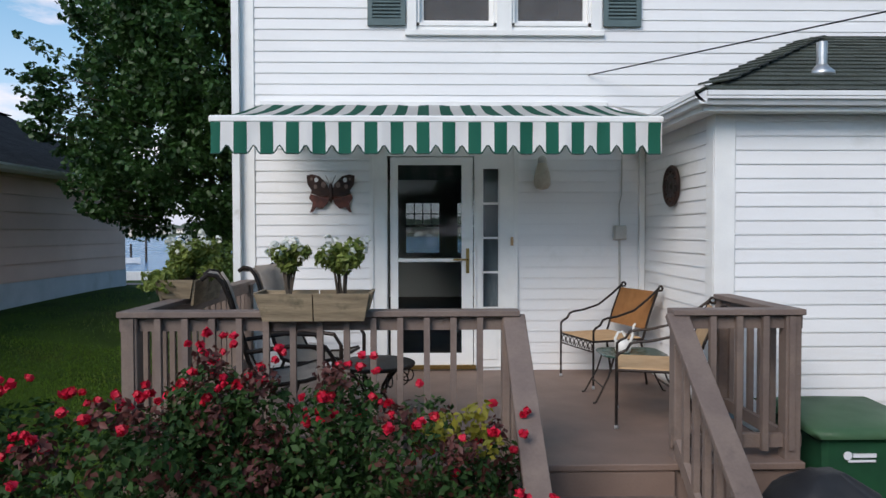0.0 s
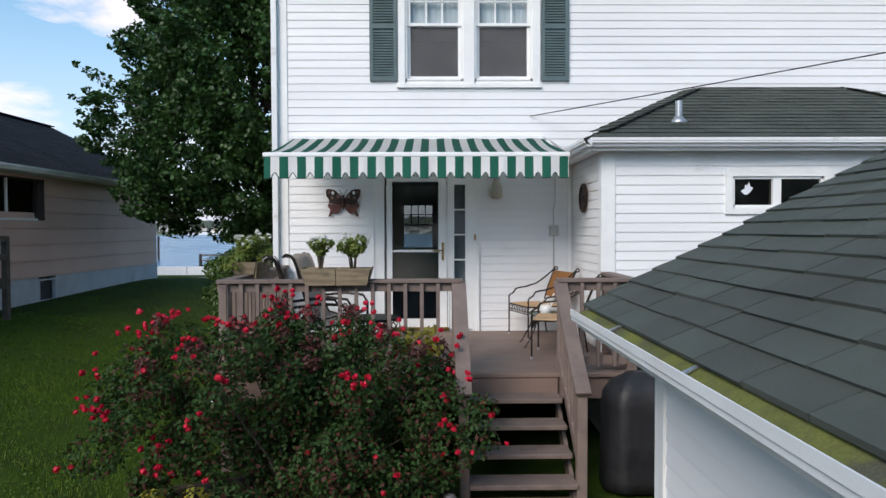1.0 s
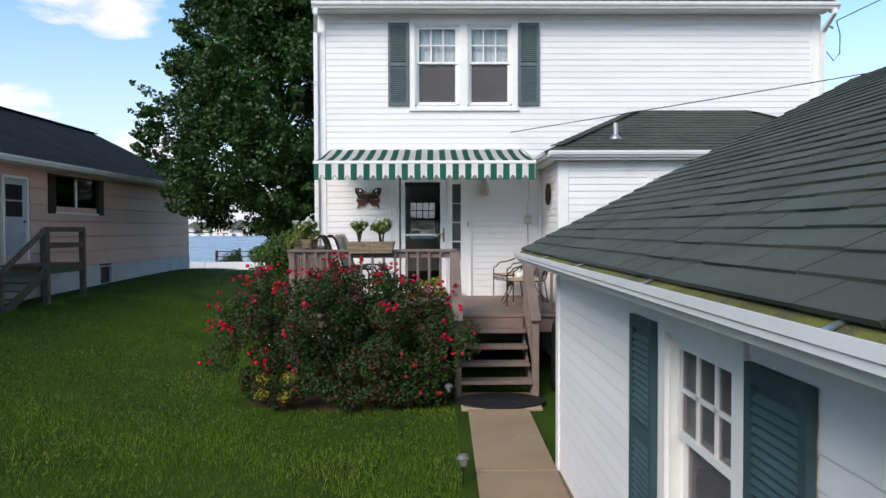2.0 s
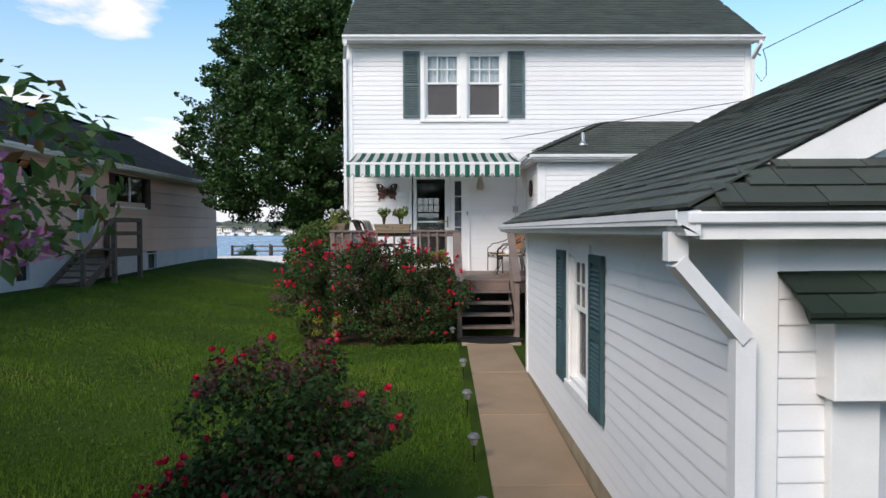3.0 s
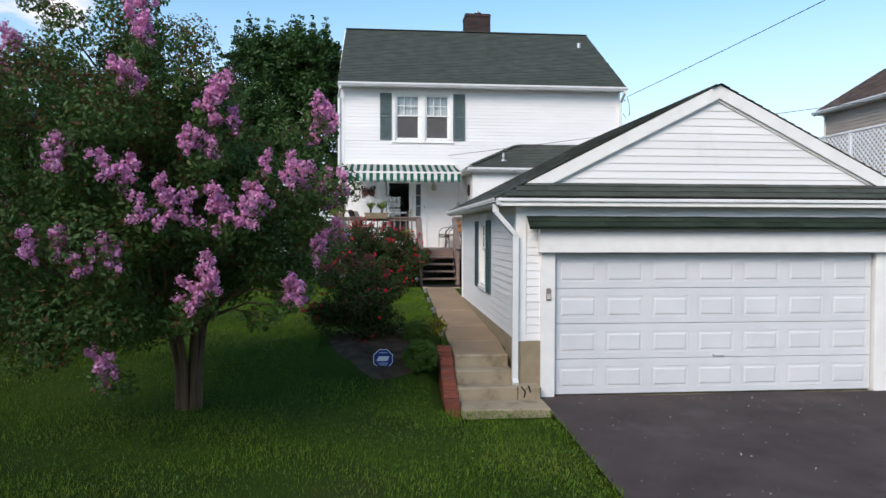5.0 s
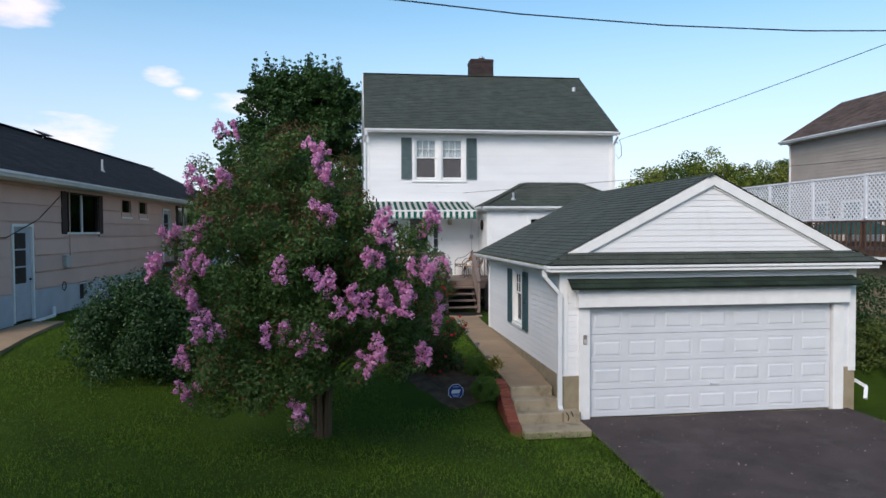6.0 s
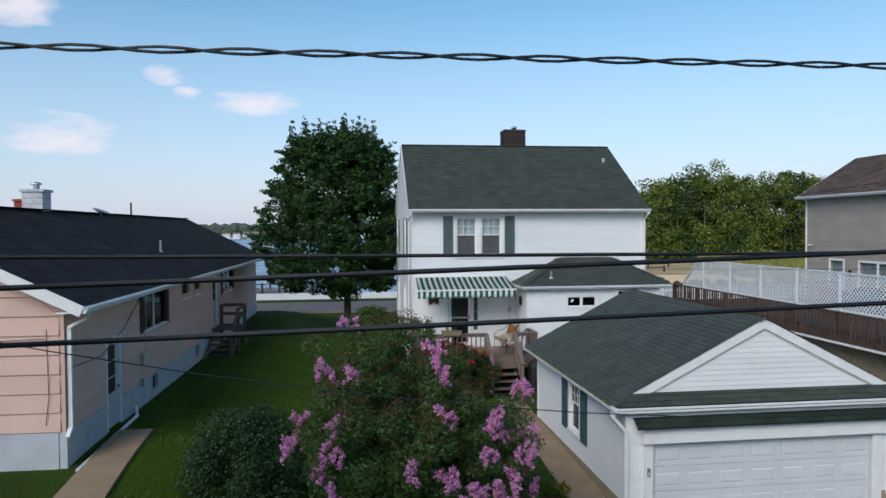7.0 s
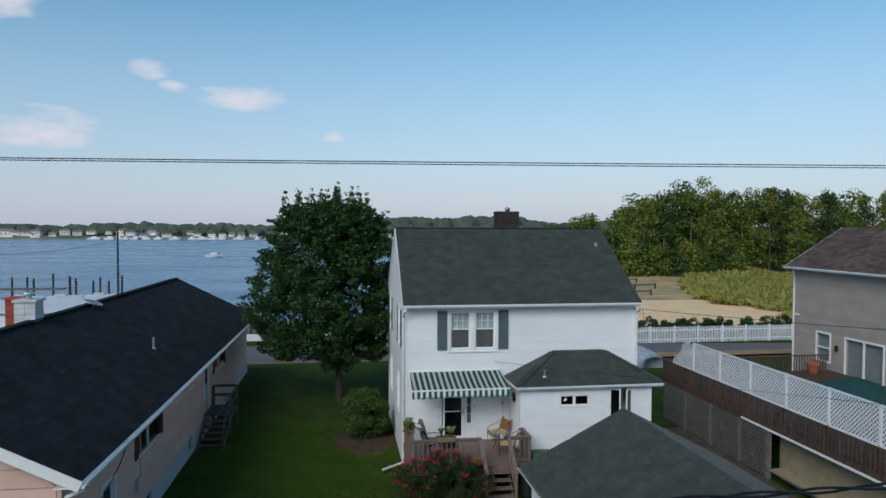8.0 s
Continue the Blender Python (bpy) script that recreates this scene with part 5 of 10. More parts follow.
# roof slopes
GEX0, GEX1, GEY0, GEY1 = 1.45, 8.10, -13.54, -6.16
GE_TOP = 1.92
g_roof = part("roof", boxes([]), M["roof"], garage)
bm = bmesh.new()
for ex in (GEX0, GEX1):
    pts = [(ex, GEY0, GE_TOP), (ex, GEY1, GE_TOP), (GR_X, GEY1 - 0.05, GR_Z + 0.05), (GR_X, GY0 + 0.12, GR_Z + 0.05), (ex + (GR_X - ex) * 0.13, GY0 + 0.12, GE_TOP + 0.13 * (GR_Z + 0.05 - GE_TOP))]
    lo = [bm.verts.new(Vector(p) - Vector((0, 0, 0.06))) for p in pts]
    hi = [bm.verts.new(p) for p in pts]
    bm.faces.new(lo[::-1]), bm.faces.new(hi)
    for k in range(5):
        bm.faces.new((lo[k], lo[(k + 1) % 5], hi[(k + 1) % 5], hi[k]))
bmesh.ops.recalc_face_normals(bm, faces=bm.faces)
bm.to_mesh(g_roof.data)
bm.free()
GY_EDGE = GY0 + 0.01


def g_clip_left(s):
    cut = max(0.0, (GY_EDGE - GEY0) * min(1.0, s / (0.13 * GLEN)))
    return 0.0, (GEY1 - GEY0) - cut


upl = Vector((GR_X - GEX0, 0, GR_Z + 0.05 - GE_TOP))
GLEN = upl.length
left_tabs = shingle_rows((GEX0 - 0.025, GEY1, GE_TOP - 0.003), (GEX0 - 0.025, GEY0, GE_TOP - 0.003), upl, GLEN, 0.143, 0.33, g_clip_left)
near_tabs, far_tabs = [], []
for t in left_tabs:
    (near_tabs if len(near_tabs) < 300 and t[0].x < 3.3 and -12.6 < t[0].y < -6.2 else far_tabs).append(t)
for t in near_tabs:
    part_mesh("shingle", tabs_mesh("shingle", [t]), M["roof"], g_roof)
upr = Vector((GR_X - GEX1, 0, GR_Z + 0.05 - GE_TOP))
far_tabs += shingle_rows((GEX1 + 0.02, GEY0, GE_TOP), (GEX1 + 0.02, GEY1, GE_TOP), upr, upr.length, 0.143, 0.33, lambda s: (max(0.0, (GY_EDGE - GEY0) * min(1.0, s / (0.13 * GLEN))), GEY1 - GEY0))
tagged(part_mesh("shingles", tabs_mesh("shingles", far_tabs), M["roof"], g_roof), kind="stuff")
y = GEY1
while y > GY_EDGE + 0.1:
    bm = bmesh.new()
    y2 = max(y - 0.3, GY_EDGE)
    for sx in (-1, 1):
        pr = upl.normalized() if sx < 0 else upr.normalized()
        a = Vector((GR_X, y, GR_Z + 0.075))
        q = [bm.verts.new(v) for v in (a, a - pr * 0.15 + Vector((0, 0, 0.005)), a - pr * 0.15 + Vector((0, y2 - y - 0.04, -0.01)), a + Vector((0, y2 - y - 0.04, -0.015)))]
        bm.faces.new(q)
    bmesh.ops.remove_doubles(bm, verts=bm.verts, dist=0.001)
    part("ridge_cap", bm, M["roof"], g_roof)
    y = y2
# returning eave below the gable
frt = part("gable_eave", boxes([]), M["roof"], garage)
bm = bmesh.new()
q = [(GEX0, GEY0, GE_TOP), (GEX1, GEY0, GE_TOP), (GEX1 - 0.43, GY0 + 0.06, GE_TOP + 0.215), (GEX0 + 0.43, GY0 + 0.06, GE_TOP + 0.215)]
add_prism(bm, [(0, 0), (1, 0), (1, 1), (0, 1)], 0, 1, lambda u, v, d: (Vector(q[0]).lerp(Vector(q[1]), u)).lerp(Vector(q[3]).lerp(Vector(q[2]), u), v) + Vector((0, 0, -0.05 + 0.05 * d)))
bm.to_mesh(frt.data)
bm.free()
upf = Vector((0, GY0 + 0.06 - GEY0, 0.215))
for t in shingle_rows((GEX0, GEY0 - 0.02, GE_TOP), (GEX1, GEY0 - 0.02, GE_TOP), upf, upf.length, 0.13, 0.33, lambda s: (0.43 * s / upf.length, GEX1 - GEX0 - 0.43 * s / upf.length)):
    part_mesh("shingle", tabs_mesh("shingle", [t]), M["roof"], frt)
GB = GE_TOP + 0.17
gb_plane = Plane((0, GY0 + 0.10, 0), (1, 0))
HALF = (GR_X - GEX0) * (1 - (GB - GE_TOP) / (GR_Z + 0.05 - GE_TOP))
gab = part("gable", prism([(GR_X - HALF, GB), (GR_X + HALF, GB), (GR_X, GR_Z + 0.02)], -0.08, 0.0, gb_plane), M["trim"], garage)


def gab_span(v):
    k = max(0.0, 1 - (v - GB) / (GR_Z - GB))
    return GR_X - HALF * k + 0.16, GR_X + HALF * k - 0.16


siding(gb_plane, GR_X - HALF, GR_X + HALF, GB + 0.01, GR_Z - 0.12, STEP, [], M["siding"], gab, gab_span)
SLOPE = (GR_Z + 0.05 - GE_TOP) / (GR_X - GEX0)
for sx in (-1, 1):
    for nm, top_, wide, out in (("rake_board", 0.045, 0.20, 0.075), ("rake_trim", -0.15, 0.045, 0.030)):
        z0, run = GR_Z + top_, HALF + (0.02 if nm == "rake_board" else -0.3)
        part(nm, prism([(GR_X, z0), (GR_X + sx * run, z0 - SLOPE * run), (GR_X + sx * run, z0 - SLOPE * run - wide), (GR_X, z0 - wide)], 0.014, out, gb_plane), M["trim"], gab)
part("soffit", boxes([(GEX0 + 0.03, GEX1 - 0.03, GEY0 + 0.03, GY0 - 0.026, GE_Z - 0.03, GE_Z), (GEX0 + 0.04, GX0 - 0.026, GY0 - 0.02, GEY1 - 0.05, GE_Z - 0.03, GE_Z), (GX1 + 0.03, GEX1 - 0.04, GY0 - 0.02, GEY1 - 0.05, GE_Z - 0.03, GE_Z)]), M["trim"], garage)
for bx in ((GEX0, GEX1, GEY0, GEY0 + 0.03, GE_Z - 0.06, GE_TOP - 0.03), (GEX0, GEX0 + 0.03, GEY0 + 0.03, GEY1, GE_Z - 0.06, GE_TOP - 0.03), (GEX1 - 0.03, GEX1, GEY0 + 0.03, GEY1, GE_Z - 0.06, GE_TOP - 0.03)):
    part("fascia", box(*bx), M["trim"], garage)
part("moulding", box(GEX0 - 0.05, GEX1 + 0.03, GEY0 - 0.03, GEY0, GE_Z + 0.0, GE_TOP - 0.02), M["gutter"], garage, bevel=0.008)
part("gutter", gutter_bm((GEX0, GEY0 - 0.02, GE_TOP - 0.015), (GEX0, GEY1 + 0.02, GE_TOP - 0.015), (-1, 0, 0), 0.10), M["gutter"], garage, "white gutter with moss along its inner edge")
part("moss_strip", prism([(GEX0 - 0.084, GE_TOP - 0.062), (GEX0 + 0.02, GE_TOP - 0.022), (GEX0 + 0.02, GE_TOP + 0.004), (GEX0 - 0.084, GE_TOP - 0.040)], GEY0 + 0.3, GEY1 - 0.03, lambda u, v, d: Vector((u, d, v))), M["moss"], garage, "yellow-green moss in the gutter")
for y in (-12.9, -11.6, -10.3, -9.0, -7.8, -6.9):
    part("gutter_strap", bar((GEX0 - 0.088, y, GE_TOP - 0.03), (GEX0 + 0.012, y + 0.03, GE_TOP + 0.006), 0.022, 0.006), M["galv"], garage)
part("downspout", downspout_bm([(GEX0 - 0.05, -13.42, GE_TOP - 0.10), (GEX0 - 0.05, -13.42, GE_TOP - 0.22), (GX0 - 0.04, -13.38, GE_TOP - 0.55), (GX0 - 0.04, -13.38, -0.72), (GX0 - 0.045, -13.48, -0.78)], 0.085, 0.065), M["gutter"], garage)
part("downspout", downspout_bm([(GX1 + 0.06, -13.0, GE_TOP - 0.1), (GX1 + 0.06, -13.0, -0.40), (GX1 + 0.26, -13.35, -0.58), (GX1 + 0.12, -13.5, -0.78)], 0.065, 0.05), M["gutter"], garage, "white downspout with a bent foot")
# garage side window and shutters
sash_window(g_left, *GWIN, garage, cols=3, grid_rows=2, curtain=False, casing=0.10, screen=True, split=0.57, dim=True)
shutter(g_left, 9.05, 9.46, 0.305, 1.625, garage, M["shutter"])
shutter(g_left, 10.54, 10.97, 0.305, 1.625, garage, M["shutter"])
keypad = thing("keypad", "small grey-brown garage keypad on the door jamb", "keypad", (2.19, -13.39, 0.51))
part("keypad_cover", box(2.155, 2.225, -13.405, -13.38, 0.42, 0.60), mat("taupe_plastic", (0.25, 0.20, 0.19), rough=0.5), keypad, bevel=0.008)
part("button_pad", box(2.165, 2.215, -13.41, -13.406, 0.44, 0.52), M["grey_box"], keypad)

# ---- deck with rails and stairs ----
deck = thing("deck", "brown painted timber deck with square balusters", "deck", (0.55, -1.5, -0.1))
part("deck_floor", box(-1.66, 2.70, -2.99, -0.03, 0.825, 0.87), M["deck"], deck, bevel=0.006)
for bx in ((-1.63, 2.68, -2.955, -2.915, 0.60, 0.823), (-1.65, -1.61, -2.91, -0.04, 0.60, 0.823), (2.66, 2.70, -2.91, -1.85, 0.60, 0.823)):
    part("fascia_board", box(*bx), M["deck"], deck, bevel=0.004)
for px, py in ((-1.55, -2.85), (0.6, -2.85), (2.58, -2.85), (-1.55, -0.3), (0.6, -1.4), (2.3, -1.4)):
    part("support_post", box(px - 0.06, px + 0.06, py - 0.06, py + 0.06, -0.25, 0.822), M["rail"], deck)
RT = 1.84


def rail_run(a, b, parent, n, face):
    """A rail from a to b: flat cap, two rails, and n balusters on the face side."""
    a, b = Vector((*a, 0)), Vector((*b, 0))
    d = (b - a).normalized()
    f = Vector((*face, 0)).normalized()
    z = Vector((0, 0, 1))
    r = part("railing", add_bar(bmesh.new(), a + z * (RT - 0.02), b + z * (RT - 0.02), 0.135, 0.038), M["rail"], parent, bevel=0.004)
    part("top_rail", bar(a + z * 1.755, b + z * 1.755, 0.04, 0.085), M["rail"], r)
    part("bottom_rail", bar(a + z * 0.985, b + z * 0.985, 0.04, 0.085), M["rail"], r)
    for k in range(n):
        p = a + (b - a) * ((k + 0.5) / n) + f * 0.042
        part("baluster", box(p.x - 0.019, p.x + 0.019, p.y - 0.019, p.y + 0.019, 0.93, 1.795), M["rail"], r)
    return r


def rail_post(x, y, z0, z1, parent, s=0.05):
    return part("post", box(x - s, x + s, y - s, y + s, z0, z1), M["rail"], parent, bevel=0.005)


for x, y in ((-1.56, -2.88), (0.83, -2.88), (1.93, -2.88), (2.65, -2.88)):
    rail_post(x, y, 0.60, RT - 0.04, deck)
for x, y in ((-1.56, -0.09), (2.65, -1.87)):
    rail_post(x, y, 0.872, RT - 0.04, deck, 0.045)
rail_run((-1.63, -2.88), (0.89, -2.88), deck, 15, (0, -1))
rail_run((-1.56, -2.81), (-1.56, -0.04), deck, 17, (-1, 0))
rail_run((1.87, -2.88), (2.72, -2.88), deck, 5, (0, -1))
rail_run((2.65, -2.81), (2.65, -1.85), deck, 6, (1, 0))
# stairs
stairs = thing("stairs", "open brown wooden stairs up to the deck", "stairs", (1.37, -3.5, -0.14))
for k in range(4):
    zt = 0.675 - 0.193 * k
    part("tread", box(0.90, 1.86, -3.27 - 0.245 * k, -2.99 - 0.245 * k, zt - 0.045, zt), M["rail"], stairs, bevel=0.006)
for sx in (0.885, 1.845):
    part("stringer", prism([(-2.96, 0.62), (-3.98, -0.12), (-3.98, -0.16), (-3.74, -0.16), (-2.96, 0.40)], sx, sx + 0.035, lambda u, v, d: Vector((d, u, v))), M["rail"], stairs)
part("riser_board", box(0.90, 1.86, -3.0, -2.96, 0.60, 0.82), M["deck"], stairs)
for sx in (0.855, 1.90):
    part("hand_rail", bar((sx, -2.90, 1.80), (sx, -4.02, 0.90), 0.14, 0.04), M["rail"], stairs, bevel=0.004)
    part("side_rail", bar((sx, -2.93, 0.98), (sx, -3.96, 0.17), 0.04, 0.09), M["rail"], stairs)
    rail_post(sx, -3.94, -0.2, 0.90, stairs, 0.045)
    for k in range(5):
        yy = -3.07 - 0.16 * k
        zz = 1.80 - (-2.90 - yy) * 0.804
        part("baluster", box(sx - 0.019, sx + 0.019, yy - 0.019, yy + 0.019, zz - 0.86, zz - 0.03), M["rail"], stairs)
mat_root = thing("door_mat", "dark rubber half-round mat at the foot of the stairs", "mat", (1.4, -4.3, -0.1))
bm = bmesh.new()
add_prism(bm, [(1.4 + 0.58 * math.cos(t), -4.25 + 0.40 * math.sin(t)) for t in [2 * math.pi * k / 28 for k in range(28)]], -0.104, -0.088, lambda u, v, d: Vector((u, v, d)))
part("mat_pad", bm, M["black"], mat_root)
part("stone", box(0.88, 1.9, -4.6, -3.75, -0.22, -0.105), M["step_concrete"], mat_root, bevel=0.01)

# ---- awning ----
awning = thing("awning", "green and white striped fabric awning with a scalloped edge", "awning", (0.4, -0.8, 3.3))
bm = bmesh.new()
AW0, AW1 = -1.46, 2.255
n = 60
prev = None
for k in range(n + 1):
    x = AW0 + (AW1 - AW0) * k / n
    xb = -1.40 + (2.18 + 1.40) * k / n
    row = []
    for j in range(7):
        s = j / 6
        sag = -0.025 * math.sin(math.pi * s) + 0.006 * math.sin(k * 0.9 + j)
        row.append(bm.verts.new((xb + (x - xb) * s, -0.06 - 1.49 * s, 3.66 - 0.37 * s + sag)))
    if prev:
        for j in range(6):
            bm.faces.new((prev[j], row[j], row[j + 1], prev[j + 1]))
    prev = row
part("canopy", bm, M["stripe"], awning, smooth=True)
bm = bmesh.new()
prev = None
edge = []
n = 17 * 12
for k in range(n + 1):
    x = AW0 + (AW1 - AW0) * k / n
    u = min(1.0, abs(((x + 1.486) / 0.2133) % 1.0 - 0.75) / 0.25)
    # flat below each green stripe, a rounded notch in each white one
    bot = 2.984 + 0.064 * (0.5 + 0.5 * math.cos(math.pi * u)) ** 1.15 - (0.006 if u >= 1 else 0.0)
    yy = -1.585 - 0.012 * math.sin(k * 0.21) - 0.006 * math.sin(k * 0.6)
    row = [bm.verts.new((x, -1.588, 3.238)), bm.verts.new((x, yy, 3.12)), bm.verts.new((x, yy - 0.006, bot))]
    edge.append((x, yy - 0.007, bot))
    if prev:
        for j in range(2):
            bm.faces.new((prev[j], prev[j + 1], row[j + 1], row[j]))
    prev = row
part("valance", bm, M["valance"], awning, smooth=True)
part("edging", tube(edge, 0.006, 5), mat("dark_green_binding", (0.012, 0.06, 0.045), rough=0.8), awning, "dark green bound edge")
part("front_bar", box(AW0 - 0.02, AW1 + 0.02, -1.585, -1.53, 3.234, 3.294), M["trim"], awning, "white aluminium front bar", bevel=0.012)
part("wall_bar", box(-1.42, 2.20, -0.09, -0.017, 3.62, 3.70), M["trim"], awning, bevel=0.01)
for ax in (-0.7, 1.3):
    elbow = Vector((ax + (0.55 if ax < 0 else -0.55), -0.75, 3.38))
    part("arm", tube([(ax, -0.06, 3.52), elbow], 0.02, 8), M["trim"], awning)
    part("arm", tube([elbow, (ax, -1.53, 3.27)], 0.02, 8), M["trim"], awning)
end = prism([(-0.06, 3.66), (-1.55, 3.29), (-1.55, 3.05), (-1.50, 3.05), (-1.44, 3.22)], AW1 - 0.004, AW1, lambda u, v, d: Vector((d, u, v)))
part("side_flap", end, M["stripe"], awning)

# ---- wall ornaments and fittings ----
bf = thing("butterfly_ornament", "large rust-brown metal butterfly hung on white siding", "wall ornament", (-0.70, -0.03, 2.74))
up_w = [(0.0, 0.0), (0.04, 0.10), (0.12, 0.18), (0.20, 0.20), (0.25, 0.185), (0.245, 0.10), (0.20, 0.03), (0.21, 0.0), (0.12, -0.03), (0.03, -0.03)]
lo_w = [(0.01, -0.03), (0.12, -0.035), (0.21, -0.005), (0.23, -0.05), (0.19, -0.10), (0.20, -0.15), (0.22, -0.20), (0.19, -0.195), (0.15, -0.145), (0.09, -0.16), (0.04, -0.11)]


def flip(pts, s):
    return [(-0.70 + s * u, 2.74 + v) for u, v in pts]


for s in (-1, 1):
    w = part("upper_wing", prism(flip(up_w, s), 0.045, 0.052, back), M["copper"], bf)
    part("lower_wing", prism(flip(lo_w, s), 0.040, 0.047, back), mat("copper_red_wing", (0.17, 0.06, 0.045), (0.06, 0.03, 0.028), scale=14, rough=0.6, metal=0.3, bump=0.2), bf, "reddish lower wing")
    for (cu_, cv_, rr) in ((0.075, 0.09, 0.032), (0.15, 0.14, 0.026), (0.20, 0.15, 0.016), (0.16, 0.07, 0.024)):
        part("wing_cell", prism([(-0.70 + s * (cu_ + rr * math.cos(t) * 0.8), 2.74 + cv_ + rr * math.sin(t)) for t in [2 * math.pi * k / 10 for k in range(10)]], 0.053, 0.055, back), M["siding"] if 0.031 > rr > 0.025 else mat("wing_spot", (0.20, 0.14, 0.12), rough=0.6), w)
    part("antenna", tube([back(-0.70, 2.80, 0.05), back(-0.70 + s * 0.03, 2.88, 0.055), back(-0.70 + s * 0.055, 2.93, 0.06)], 0.004, 6), M["copper"], bf)
bd = lathe([(0.006, -0.11), (0.02, -0.07), (0.026, 0.0), (0.02, 0.07), (0.008, 0.10)], (-0.70, -0.05, 2.75), 10)
part("body", bd, M["copper"], bf, smooth=True)

clock = thing("wall_plaque", "dark round metal plaque on the wing's siding", "wall plaque", (2.59, -0.9, 2.76))
mcl = Matrix.Translation((2.60, -0.89, 2.76)) @ Matrix.Rotation(radians(-90), 4, "Y")
part("rim", lathe([(0.19, 0.0), (0.195, 0.02), (0.18, 0.035), (0.16, 0.025), (0.15, 0.02)], (0, 0, 0), 28, mcl), M["copper"], clock)
part("face", lathe([(0.15, 0.012), (0.10, 0.022), (0.05, 0.018), (0.02, 0.03), (0.01, 0.032)], (0, 0, 0), 24, mcl), mat("dark_bronze", (0.06, 0.045, 0.04), (0.03, 0.025, 0.022), scale=30, metal=0.5, rough=0.5, bump=0.6, bscale=40), clock)
for k in range(12):
    t = math.pi * k / 6
    part("stud", lathe([(0.014, 0.02), (0.010, 0.032), (0.002, 0.036)], (0.135 * math.cos(t), 0.135 * math.sin(t), 0), 8, mcl), M["copper"], clock)

lamp = thing("porch_lamp", "frosted glass porch lamp under the awning", "wall lamp", (1.5, -0.1, 2.95))
part("backplate", lathe([(0.055, 0), (0.05, 0.02), (0.02, 0.03)], (0, 0, 0), 16, Matrix.Translation((1.505, -0.018, 2.99)) @ Matrix.Rotation(radians(90), 4, "X")), M["trim"], lamp)
part("bracket", tube([(1.505, -0.04, 2.99), (1.505, -0.10, 3.06), (1.505, -0.13, 3.12)], 0.010, 8), M["trim"], lamp)
part("shade", lathe([(0.03, 0.09), (0.05, 0.06), (0.075, -0.02), (0.088, -0.10), (0.085, -0.16), (0.06, -0.195), (0.02, -0.205)], (1.505, -0.13, 2.98), 18), mat("beige_frosted_glass", (0.46, 0.42, 0.34), (0.36, 0.32, 0.26), scale=9, rough=0.4, bump=0.3, bscale=30), lamp, smooth=True)
part("cap", lathe([(0.05, 0.0), (0.045, 0.05), (0.02, 0.075), (0.004, 0.08)], (1.505, -0.13, 3.05), 16), M["grey_box"], lamp, smooth=True)
meter = thing("junction_box", "pale grey junction box with conduit on the siding", "junction box", (2.34, -0.05, 2.32))
part("box_body", box(2.28, 2.41, -0.075, -0.016, 2.25, 2.40), M["grey_box"], meter, bevel=0.008)
part("cover", box(2.29, 2.40, -0.082, -0.076, 2.26, 2.39), M["grey_box"], meter, bevel=0.004)
part("conduit", tube([(2.345, -0.03, 2.25), (2.35, -0.03, 1.7), (2.33, -0.03, 1.4)], 0.011, 6), M["grey_box"], meter)
part("conduit", tube([(2.345, -0.03, 2.40), (2.34, -0.03, 2.62), (2.365, -0.03, 2.72), (2.37, -0.03, 3.4)], 0.006, 6), M["grey_box"], meter)
bell = thing("doorbell", "small tan doorbell beside the door", "doorbell", (1.2, -0.04, 2.24))
part("bell_plate", box(1.185, 1.215, -0.056, -0.048, 2.19, 2.28), M["tan_cloth"], bell, bevel=0.003)


